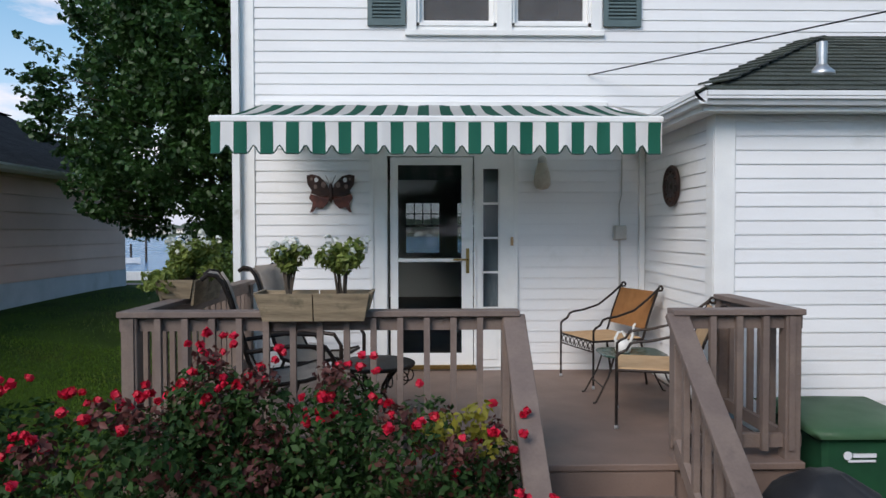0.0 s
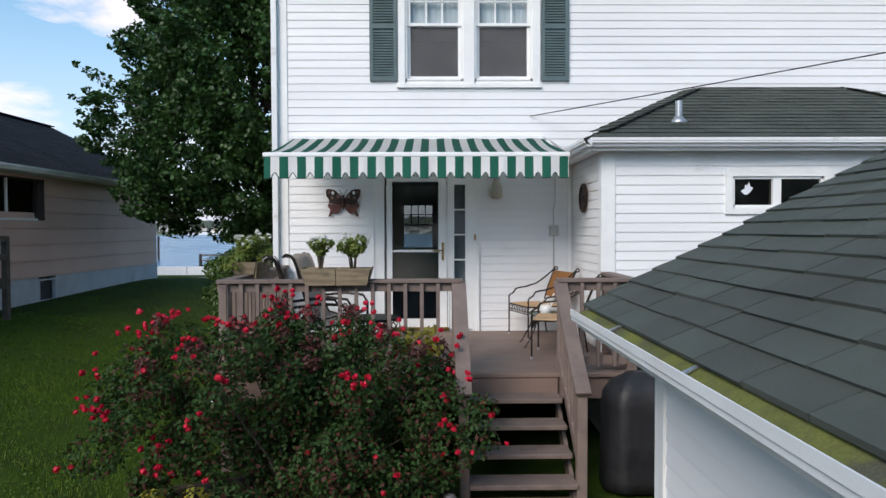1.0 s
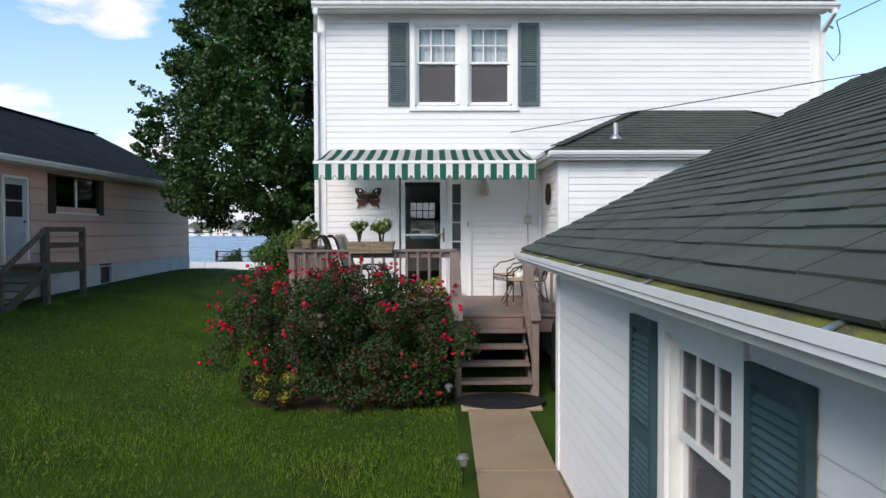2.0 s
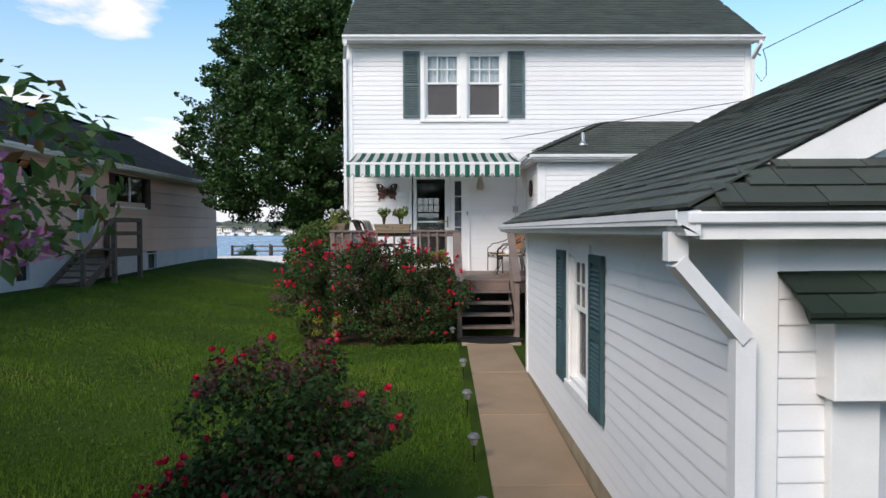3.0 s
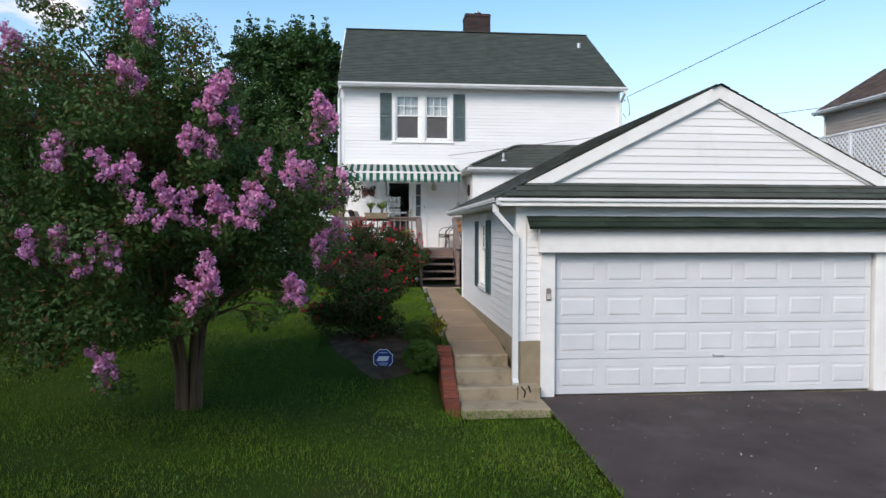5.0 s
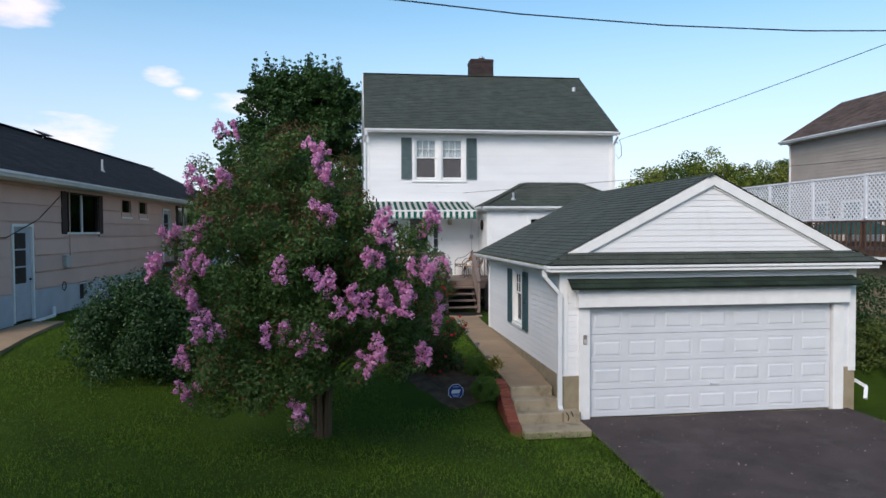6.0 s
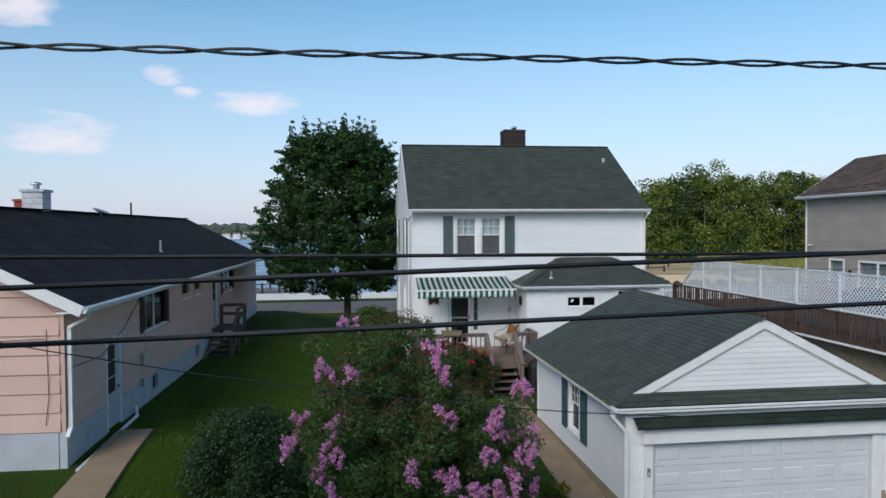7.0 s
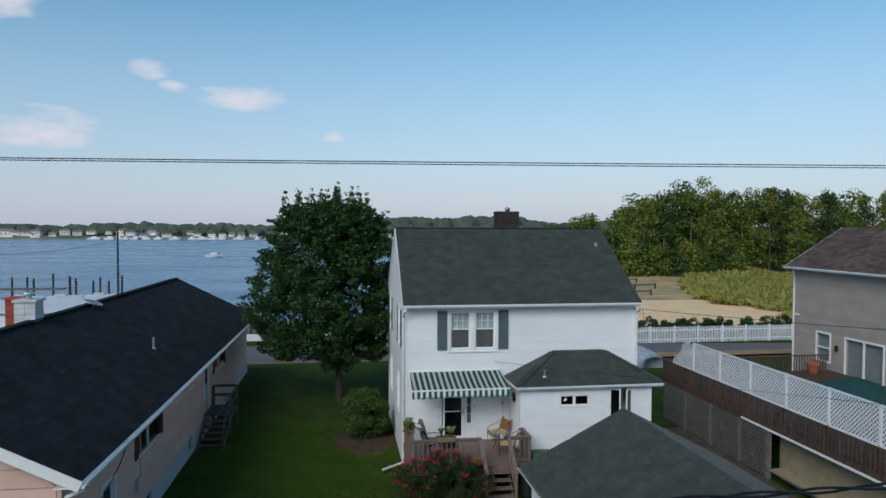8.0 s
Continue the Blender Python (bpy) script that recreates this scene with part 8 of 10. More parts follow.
# clover and broad blades in the lawn
r2 = np.random.RandomState(87)
n = 120000
x, y = r2.uniform(-13, 2.4, n), -21.5 + 27.0 * r2.uniform(0, 1, n)
tone = np.sin(x * 1.7 + 2.0 * np.sin(y * 0.9)) + np.sin(y * 1.9 + 1.3 * np.sin(x * 1.1)) + 0.8 * np.sin(x * 5.1 + y * 4.3)
keep = (r2.uniform(-2.2, 1.8, n) < tone) & ~((x > 0.71) & (y > -14.3)) & ~((x > 0.45) & (y > -14.3) & (y < -12.2)) & ~((x > drive_left(y) - 0.03) & (y < -13.3)) & ~((np.abs(x + 0.25) < 0.95) & (np.abs(y + 11.9) < 1.4)) & ~((x > -2.0) & (y > -4.5)) & ~((x < -8.6) & (y > -11.5))
x, y = x[keep], y[keep]
z = np.array([ground_z(a, b) for a, b in zip(x, y)]) + r2.uniform(0.015, 0.045, len(x))
me = leaf_mesh("clover", np.stack([x, y, z], 1), np.stack([r2.normal(size=len(x)) * 0.5, r2.normal(size=len(x)) * 0.5, np.ones(len(x))], 1), r2.uniform(0.018, 0.042, len(x)), 0.8, 0.4, 87)
tagged(part_mesh("clover", me, M["clover"], None), "clover and broad light green weeds in the lawn", "clover", kind="stuff")

# ---- pink house next door ----
pink_house = thing("pink_house", "low pink-tan house with wide siding and black roof", "house", (-13.5, 2.6, 0.2))
PA, PB = Vector((-10.10, -10.8, 0)), Vector((-9.68, 15.6, 0))
pu = (PB - PA).normalized()
PL = (PB - PA).length
PW = 8.2
pe = Plane(PA, pu)  # long wall facing the lawn
pn = pe.n
pg = Plane(PA - pn * PW, pn)  # gable end facing the street
pf = Plane(PB, -pn)
PZ0, PZ1 = 1.12, 3.80
P_RIDGE = 6.24
P_DOOR, P_WIN, P_SM1, P_SM2, P_DOOR2, P_WIN3 = (2.32, 3.36, 0.42, 2.78), (5.30, 7.55, 2.57, 3.70), (9.6, 10.6, 3.09, 3.71), (11.4, 12.4, 3.07, 3.71), (14.35, 15.4, 1.38, 3.52), (16.6, 18.9, 2.67, 3.70)
P_BW = [(6.0, 6.62, 0.62, 1.10), (11.45, 12.1, 0.60, 1.10), (18.95, 19.75, 0.50, 1.06)]
p_holes = [P_DOOR, P_WIN, P_SM1, P_SM2, P_DOOR2, P_WIN3]
wpe = wall_slab("wall", pe, 0, PL, PZ0, PZ1, [(h[0], h[1], max(PZ0, h[2]), h[3]) for h in p_holes], 0.15, M["pink"], pink_house)
wpg = wall_slab("wall", pg, 0.0, PW - 0.15, PZ0, PZ1, [], 0.15, M["pink"], pink_house, [(0, PZ1), (PW, PZ1), (PW / 2, P_RIDGE - 0.25)])
wall_slab("wall", pf, 0.15, PW, PZ0, PZ1, [], 0.15, M["pink"], pink_house, [(0, PZ1), (PW, PZ1), (PW / 2, P_RIDGE - 0.25)])
wall_slab("wall", Plane(PB - pn * PW, -pu), 0.15, PL - 0.15, PZ0, PZ1, [], 0.15, M["pink"], pink_house)
siding(pe, 0.10, PL - 0.10, PZ0, PZ1, 0.425, [(h[0] - 0.06, h[1] + 0.06, h[2], h[3]) for h in p_holes], M["pink"], wpe, lip=0.036, gap=0.026)


def pink_span(v):
    k = max(0.0, (v - PZ1) / (P_RIDGE - 0.25 - PZ1))
    return PW / 2 * k, PW - PW / 2 * k


siding(pg, 0.0, PW - 0.10, PZ0, P_RIDGE - 0.4, 0.425, [], M["pink"], wpg, pink_span, lip=0.036, gap=0.02)
bm = bmesh.new()
spans_, lo = [], 0.0
pe.box(0, P_DOOR[0], -0.5, PZ0, -0.15, 0.02, bm)
xs_ = [P_DOOR[1]] + [v for h in P_BW for v in h[:2]] + [PL]
for a, b in zip(xs_[0::2], xs_[1::2]):
    pe.box(a, b, -0.5, PZ0, -0.15, 0.02, bm)
for h in P_BW:
    pe.box(h[0], h[1], -0.5, h[2], -0.15, 0.02, bm)
part("foundation", bm, M["foundation"], pink_house)
part("foundation", pg.box(0, PW - 0.15, -0.9, PZ0, -0.15, 0.02), M["foundation"], pink_house)
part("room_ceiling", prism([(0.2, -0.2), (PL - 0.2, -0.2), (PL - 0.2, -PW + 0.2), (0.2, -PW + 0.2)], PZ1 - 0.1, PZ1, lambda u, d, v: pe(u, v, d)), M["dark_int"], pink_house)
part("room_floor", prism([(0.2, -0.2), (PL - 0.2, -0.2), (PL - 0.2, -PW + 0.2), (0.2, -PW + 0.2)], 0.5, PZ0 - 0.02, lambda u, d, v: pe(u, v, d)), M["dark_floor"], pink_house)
for h in P_BW:
    b = part("basement_window", pe.box(h[0], h[1], h[2], h[3], -0.1, -0.06), M["black"], pink_house, "small dark basement window")
    for r in ((h[0], h[0] + 0.05, h[2], h[3]), (h[1] - 0.05, h[1], h[2], h[3]), (h[0] + 0.05, h[1] - 0.05, h[3] - 0.04, h[3])):
        part("frame", pe.box(*r, -0.08, 0.03), M["foundation"], b)


def flat_window(h, material, shutters, bars=1):
    w = part("window", pe.box(h[0] - 0.03, h[1] + 0.03, h[2] - 0.06, h[2], -0.02, 0.05), M["trim"], pink_house, "dark sliding window")
    for r in ((h[0], h[0] + 0.05, h[2], h[3]), (h[1] - 0.05, h[1], h[2], h[3]), (h[0] + 0.05, h[1] - 0.05, h[3] - 0.05, h[3])):
        part("frame", pe.box(*r, -0.08, 0.03), material, w)
    for k in range(bars):
        u = h[0] + (h[1] - h[0]) * (k + 1) / (bars + 1)
        part("mullion", pe.box(u - 0.025, u + 0.025, h[2], h[3] - 0.05, -0.06, 0.0), M["trim"], w)
    p = part("pane", pe.box(h[0] + 0.04, h[1] - 0.04, h[2], h[3] - 0.04, -0.05, -0.045), M["screen_glass"], w)
    p.visible_shadow = False
    if shutters:
        for a, b in ((h[0] - 0.34, h[0] - 0.02), (h[1] + 0.02, h[1] + 0.34)):
            part("shutter", pe.box(a, b, h[2] - 0.05, h[3], 0.022, 0.05), M["maroon"], w, "dark maroon shutter", bevel=0.006)
    return w


flat_window(P_WIN, M["maroon"], True, 1)
flat_window(P_SM1, M["pink"], False, 0)
flat_window(P_SM2, M["pink"], False, 0)
flat_window(P_WIN3, M["maroon"], True, 1)


def panel_door(h, rows, label):
    d = part("door", pe.box(h[0] + 0.07, h[1] - 0.07, h[2] + 0.02, h[3] - 0.07, -0.06, -0.02), M["foundation"], pink_house, label)
    for r in ((h[0], h[0] + 0.07, h[2], h[3]), (h[1] - 0.07, h[1], h[2], h[3]), (h[0] + 0.07, h[1] - 0.07, h[3] - 0.07, h[3])):
        part("door_frame", pe.box(*r, -0.1, 0.04), M["trim"], d)
    for k in range(rows):
        v1 = h[3] - 0.22 - k * 0.42
        part("pane", pe.box(h[0] + 0.2, h[1] - 0.32 if rows > 2 else h[1] - 0.2, v1 - 0.38, v1, -0.019, -0.014), M["black"], d, "dark glass pane")
    part("panel", pe.box(h[0] + 0.2, h[1] - 0.2, h[2] + 0.15, h[2] + 0.65, -0.019, -0.008), M["foundation"], d, bevel=0.006)
    part("knob", lathe([(0.02, 0), (0.03, 0.02), (0.02, 0.05)], (0, 0, 0), 10, Matrix.Translation(pe(h[1] - 0.14, h[2] + 1.0, -0.018)) @ Matrix.Rotation(radians(90), 4, "Y")), M["iron"], d)
    return d


panel_door(P_DOOR, 3, "pale blue-white side door with three panes")
panel_door(P_DOOR2, 2, "white storm door with dark glass")
# roof with ridge along the long wall
pink_roof = part("roof", boxes([]), M["roof_dark"], pink_house)
OV, GO = 0.56, 0.45
rz = P_RIDGE
bm = bmesh.new()
e_z = 3.92
slopes = []
for dd in (OV, -PW - OV):
    q = [pe(-GO, e_z, dd), pe(PL + GO, e_z, dd), pe(PL + GO, rz, -PW / 2), pe(-GO, rz, -PW / 2)]
    slopes.append(q)
    lo = [bm.verts.new(p - Vector((0, 0, 0.10))) for p in q]
    hi = [bm.verts.new(p) for p in q]
    bm.faces.new(lo[::-1]), bm.faces.new(hi)
    for k in range(4):
        bm.faces.new((lo[k], lo[(k + 1) % 4], hi[(k + 1) % 4], hi[k]))
bmesh.ops.recalc_face_normals(bm, faces=bm.faces)
bm.to_mesh(pink_roof.data)
bm.free()
q = slopes[0]
upv = q[3] - q[0]
tabs = shingle_rows(q[0], q[1], upv, upv.length, 0.145, 0.5, butt=0.008)
tagged(part_mesh("shingles", tabs_mesh("shingles", tabs), M["roof_dark"], pink_roof), kind="stuff")
part("ridge_cap", bar(pe(-GO, rz + 0.02, -PW / 2), pe(PL + GO, rz + 0.02, -PW / 2), 0.3, 0.03), M["roof_dark"], pink_roof)
for dd in (OV, -PW - OV):
    part("rake_board", bar(pe(-GO - 0.012, e_z - 0.10, dd), pe(-GO - 0.012, rz - 0.10, -PW / 2), 0.03, 0.24), M["trim"], pink_roof, "white rake board")
part("soffit", prism([(-GO, 0.02), (PL + GO, 0.02), (PL + GO, OV), (-GO, OV)], PZ1 - 0.02, PZ1 + 0.01, lambda u, d, v: pe(u, v, d)), M["trim"], pink_house)
part("gutter", gutter_bm(pe(-GO, e_z - 0.01, OV), pe(PL + GO, e_z - 0.01, OV), pn, 0.13), M["gutter"], pink_house)
part("downspout", downspout_bm([pe(-0.2, 3.78, OV + 0.05), pe(-0.1, 3.66, OV), pe(0.10, 3.42, 0.07), pe(0.10, 1.2, 0.07), pe(-0.1, 1.02, 0.07)], 0.09, 0.07), M["gutter"], pink_house)
part("drain_pipe", tube([pe(-0.3, 0.36, 0.35), pe(3.9, 0.42, 0.25), pe(4.2, 0.60, 0.12)], 0.045, 8), M["gutter"], pink_house, "white drain pipe along the wall")
part("meter_box", pe.box(5.0, 5.25, 1.60, 1.95, 0.02, 0.14), M["grey_box"], pink_house, "grey utility meter box", bevel=0.02)
part("conduit", tube([pe(5.45, 1.7, 0.04), pe(5.45, 3.75, 0.04)], 0.018, 6), M["pink"], pink_house)
part("hose_reel", tube([pe(5.0 + 0.12 * math.cos(t), 1.1 + 0.12 * math.sin(t), 0.05) for t in [2 * math.pi * k / 12 for k in range(13)]], 0.012, 6), M["greywood"], pink_house)
cable = bmesh.new()
add_tube(cable, [pe(0.06, 2.5, 0.03), pe(2.0, 2.45, 0.05), pe(3.6, 2.9, 0.05), pe(5.2, 3.7, 0.03)], 0.012, 5)
part("cable", cable, M["wire"], pink_house)
cable = bmesh.new()
add_tube(cable, [pg(PW - 0.35, 3.4, 0.04), pg(PW - 0.32, 1.9, 0.05), pg(PW - 0.4, 1.3, 0.04)], 0.007, 5)
add_tube(cable, [pg(PW - 0.35, 3.2, 0.04), pg(PW - 1.5, 3.15, 0.03), pg(PW - 3.5, 3.35, 0.04)], 0.006, 5)
part("cable", cable, M["wire"], pink_house)


def on_slope(u, s):
    """A point on the near roof slope: s from eave to ridge."""
    return pe(u, e_z + (rz - e_z) * s, OV - (PW / 2 + OV) * s)


p = on_slope(11.1, 0.36)
roof_pipe("roof_vent", tuple(p), 0.42, 0.04, "thin metal vent pipe on the black roof", None)
dish = thing("satellite_dish", "grey satellite dish on the black roof", "satellite dish", tuple(on_slope(12.8, 0.95)))
dp = on_slope(12.8, 0.95)
part("dish", lathe([(0.02, 0.0), (0.2, 0.03), (0.36, 0.10), (0.35, 0.115), (0.2, 0.05), (0.02, 0.02)], (0, 0, 0), 20, Matrix.Translation(dp + Vector((0, 0, 0.12))) @ Matrix.Rotation(radians(20), 4, "Y")), M["galv"], dish)
part("mast", tube([dp - Vector((0, 0, 0.05)), dp + Vector((0, 0, 0.14))], 0.02, 6), M["galv"], dish)


def block_chimney(cx, cy, z0, z1, w, material, label, capped):
    c = thing("chimney", label, "chimney", (cx, cy, z0))
    n = int((z1 - z0) / 0.2)
    for k in range(n):
        off = 0.0 if k % 2 else w / 4
        for sx in (-1, 1):
            part("block", box(cx + (sx - 1) * w / 4 * 1.0, cx + (sx + 1) * w / 4 - 0.008, cy - w / 2, cy + w / 2, z0 + k * 0.2, z0 + k * 0.2 + 0.19), material, c)
    part("chimney_top", box(cx - w / 2 - 0.05, cx + w / 2 + 0.05, cy - w / 2 - 0.05, cy + w / 2 + 0.05, z0 + n * 0.2, z0 + n * 0.2 + 0.08), material, c)
    if capped:
        part("flue_cap", lathe([(0.1, 0), (0.1, 0.15), (0.18, 0.17), (0.16, 0.22), (0.05, 0.26)], (cx, cy, z0 + n * 0.2 + 0.08), 12), M["galv"], c)
    return c


M["white_block"] = mat("white_painted_block", (0.62, 0.63, 0.65), (0.5, 0.51, 0.53), scale=6, rough=0.85, bump=0.3, rnd=0.08)
M["red_block"] = mat("red_chimney_block", (0.34, 0.07, 0.04), rough=0.85, bump=0.3, rnd=0.1)
block_chimney(-14.3, -2.2, 5.45, 7.05, 0.65, M["white_block"], "white painted block chimney with a metal cap", True)
block_chimney(-15.9, 0.6, 4.45, 6.65, 0.55, M["red_block"], "short red brick chimney on the black roof", False)
wbld = thing("white_building", "long low white flat-roofed building near the water", "building", (-27, 24, 0))
wbp = Plane((-40, 20.2, 0), (1, 0))
part("wall", box(-40, -19.2, 20.2, 27, -0.5, 3.75), M["white_lattice"], wbld)
part("roof", box(-40.2, -19.0, 20.0, 27.2, 3.75, 3.92), M["white_block"], wbld, bevel=0.03)
for k in range(5):
    part("window", wbp.box(1.5 + 4 * k, 2.7 + 4 * k, 1.3, 2.6, 0.0, 0.03), M["black"], wbld)

# neighbour's side porch and stairs
porch = thing("side_porch", "weathered grey wooden landing with stairs and rails", "porch", (-8.9, 4.2, 0.2))
PP = Plane(PA, pu)


def pbox(u0, u1, v0, v1, d0, d1):
    return PP.box(u0, u1, v0, v1, d0, d1)


PU0, PU1, PD = 14.2, 15.95, 1.15
for k in range(8):
    part("board", pbox(PU0, PU1, 1.28, 1.32, 0.03 + k * 0.14, 0.16 + k * 0.14), M["porch_wood"], porch)
for u in (PU0 + 0.05, PU1 - 0.05):
    part("post", pbox(u - 0.06, u + 0.06, 0.05, 2.20, PD - 0.09, PD + 0.03), M["porch_wood"], porch)
part("post", pbox(PU1 - 0.11, PU1 + 0.01, 0.05, 2.20, 0.05, 0.17), M["porch_wood"], porch)
for v in (1.72, 2.12):
    part("rail", pbox(PU0, PU1, v, v + 0.12, PD - 0.01, PD + 0.03), M["porch_wood"], porch)
    part("rail", pbox(PU1 - 0.04, PU1, v, v + 0.12, 0.17, PD - 0.09), M["porch_wood"], porch)
part("beam", pbox(PU0, PU1, 1.10, 1.28, PD - 0.05, PD), M["porch_wood"], porch)
for k in range(6):
    part("tread", pbox(PU0 - 0.28 * (k + 1), PU0 - 0.28 * k, 1.12 - 0.17 * k - 0.04, 1.12 - 0.17 * k, 0.1, PD - 0.03), M["porch_wood"], porch)
for d in (0.1, PD - 0.03):
    part("stringer", bar(PP(PU0, 1.15, d), PP(PU0 - 1.75, 0.25, d), 0.04, 0.2), M["porch_wood"], porch)
part("hand_rail", bar(PP(PU0, 2.18, PD), PP(PU0 - 1.75, 1.20, PD), 0.05, 0.12), M["porch_wood"], porch)
part("post", pbox(PU0 - 1.75, PU0 - 1.65, 0.1, 1.25, PD - 0.05, PD + 0.05), M["porch_wood"], porch)
# a strip of bare tan earth, built here as concrete slabs
cw_root = thing("side_walk", "bare tan earth beside the pink house, built as slabs", "walk", (-9.3, -11.5, 0), kind="structure")
for k in range(7):
    a, b = -8.4 - 0.8 * k, -8.4 - 0.8 * (k + 1) + 0.012
    bm = bmesh.new()
    vs = [bm.verts.new((x, y, ground_z(x, y) + dz)) for dz in (-0.1, 0.08) for x, y in ((-9.75, a), (-8.95 + 0.04 * k, a), (-8.91 + 0.04 * k, b), (-9.75, b))]
    bm.faces.new(vs[3::-1]), bm.faces.new(vs[4:])
    for j in range(4):
        bm.faces.new((vs[j], vs[(j + 1) % 4], vs[4 + (j + 1) % 4], vs[4 + j]))
    part("slab", bm, M["concrete"], cw_root)

# ---- grey house on the other side ----
grey = thing("grey_house", "tall taupe-grey sided house with a brown roof", "house", (24.3, 1.5, 0.2))
gx, gy0, gy1, gw = 21.15, -7.0, 8.4, 6.4
gp = Plane((gx, 0, 0), (0, -1))
G_WIN, G_DOOR = (-6.4, -5.45, 2.40, 3.80), (-4.30, -1.9, 1.62, 3.78)
wgl = wall_slab("wall", gp, -gy1, -gy0, -0.3, 7.20, [G_WIN, G_DOOR], 0.15, M["grey_siding"], grey)
gfar = Plane((gx + gw, gy1, 0), (-1, 0))
gnear = Plane((gx, gy0, 0), (1, 0))
for pl in (gfar, gnear):
    wall_slab("wall", pl, 0.0 if pl is gfar else 0.15, gw - (0.15 if pl is gfar else 0.0), -0.3, 7.20, [], 0.15, M["grey_siding"], grey, [(0, 7.2), (gw, 7.2), (gw / 2, 9.25)])
siding(gp, -gy1 + 0.1, -gy0 - 0.1, 0.2, 7.2, 0.165, [(-6.5, -5.35, 2.3, 3.9), (-4.4, -1.8, 1.5, 3.88)], M["grey_siding"], wgl, lip=0.02)
part("corner_board", boxes([(gx - 0.03, gx, gy1 - 0.11, gy1 + 0.02, 0.1, 7.2)]), M["trim"], grey)
part("downspout", downspout_bm([(gx - 0.35, gy1 - 0.1, 7.2), (gx - 0.06, gy1 - 0.1, 6.95), (gx - 0.06, gy1 - 0.1, 0.3)]), M["gutter"], grey)
g_rf = part("roof", boxes([]), M["roof_brown"], grey)
bm = bmesh.new()
for ex in (gx - 0.42, gx + gw + 0.42):
    q = [Vector((ex, gy0 - 0.3, 7.22)), Vector((ex, gy1 + 0.25, 7.22)), Vector((gx + gw / 2, gy1 + 0.25, 9.42)), Vector((gx + gw / 2, gy0 - 0.3, 9.42))]
    lo = [bm.verts.new(p - Vector((0, 0, 0.09))) for p in q]
    hi = [bm.verts.new(p) for p in q]
    bm.faces.new(lo[::-1]), bm.faces.new(hi)
    for k in range(4):
        bm.faces.new((lo[k], lo[(k + 1) % 4], hi[(k + 1) % 4], hi[k]))
bmesh.ops.recalc_face_normals(bm, faces=bm.faces)
bm.to_mesh(g_rf.data)
bm.free()
upg = Vector((gw / 2 + 0.42, 0, 2.2))
tabs = shingle_rows((gx - 0.42, gy1 + 0.25, 7.22), (gx - 0.42, gy0 - 0.3, 7.22), upg, upg.length, 0.145, 0.4)
tagged(part_mesh("shingles", tabs_mesh("shingles", tabs), M["roof_brown"], g_rf), kind="stuff")
part("gutter", gutter_bm((gx - 0.42, gy0 - 0.3, 7.22), (gx - 0.42, gy1 + 0.25, 7.22), (-1, 0, 0), 0.13), M["gutter"], grey)
part("soffit", box(gx - 0.42, gx - 0.01, gy0 - 0.3, gy1 + 0.25, 7.08, 7.12), M["trim"], grey)
part("rake_board", bar((gx - 0.42, gy1 + 0.26, 7.12), (gx + gw / 2, gy1 + 0.26, 9.32), 0.03, 0.2), M["trim"], grey)
w = part("window", gp.box(G_WIN[0] - 0.1, G_WIN[1] + 0.1, G_WIN[2] - 0.1, G_WIN[2], 0, 0.05), M["trim"], grey, "white-framed sash window")
for r in ((G_WIN[0] - 0.1, G_WIN[0], G_WIN[2], G_WIN[3] + 0.1), (G_WIN[1], G_WIN[1] + 0.1, G_WIN[2], G_WIN[3] + 0.1), (G_WIN[0], G_WIN[1], G_WIN[3], G_WIN[3] + 0.1), (G_WIN[0], G_WIN[1], 3.05, 3.12)):
    part("frame", gp.box(*r, 0, 0.045), M["trim"], w)
part("pane", gp.box(G_WIN[0], G_WIN[1], G_WIN[2], G_WIN[3], -0.05, -0.04), M["glass"], w).visible_shadow = False
w = part("sliding_door", gp.box(G_DOOR[0] - 0.1, G_DOOR[1] + 0.1, G_DOOR[3], G_DOOR[3] + 0.1, 0, 0.05), M["trim"], grey, "white-framed sliding glass door")
for r in ((G_DOOR[0] - 0.1, G_DOOR[0], G_DOOR[2], G_DOOR[3]), (G_DOOR[1], G_DOOR[1] + 0.1, G_DOOR[2], G_DOOR[3]), (-3.15, -3.03, G_DOOR[2], G_DOOR[3])):
    part("frame", gp.box(*r, 0, 0.045), M["trim"], w)
part("pane", gp.box(G_DOOR[0], G_DOOR[1], G_DOOR[2], G_DOOR[3], -0.05, -0.04), M["glass"], w).visible_shadow = False
M["blind"] = mat("pale_grey_blind", (0.30, 0.30, 0.31), (0.22, 0.22, 0.23), scale=6, rough=0.9, stretch=(4, 4, 0.4))
for u0, u1, v0, v1 in (G_WIN, G_DOOR):
    part("blind", gp.box(u0, u1, v0, v1, -0.13, -0.12), M["blind"], w, "pale grey drawn blind")
part("room_floor", box(gx + 0.2, gx + gw - 0.2, gy0 + 0.2, gy1 - 0.2, 1.4, 1.58), M["dark_floor"], grey)
part("ceiling", box(gx + 0.2, gx + gw - 0.2, gy0 + 0.2, gy1 - 0.2, 7.0, 7.1), M["dark_int"], grey)
wall_slab("wall", Plane((gx + gw, 0, 0), (0, 1)), gy0 + 0.15, gy1 - 0.15, -0.3, 7.2, [], 0.15, M["grey_siding"], grey)
lampg = thing("wall_lamp", "black lantern on the grey siding", "wall lamp", (gx - 0.1, 4.85, 3.2))
part("lantern", lathe([(0.05, 0), (0.09, 0.05), (0.08, 0.22), (0.1, 0.24), (0.02, 0.32)], (gx - 0.12, 4.85, 3.05), 10), M["iron"], lampg)
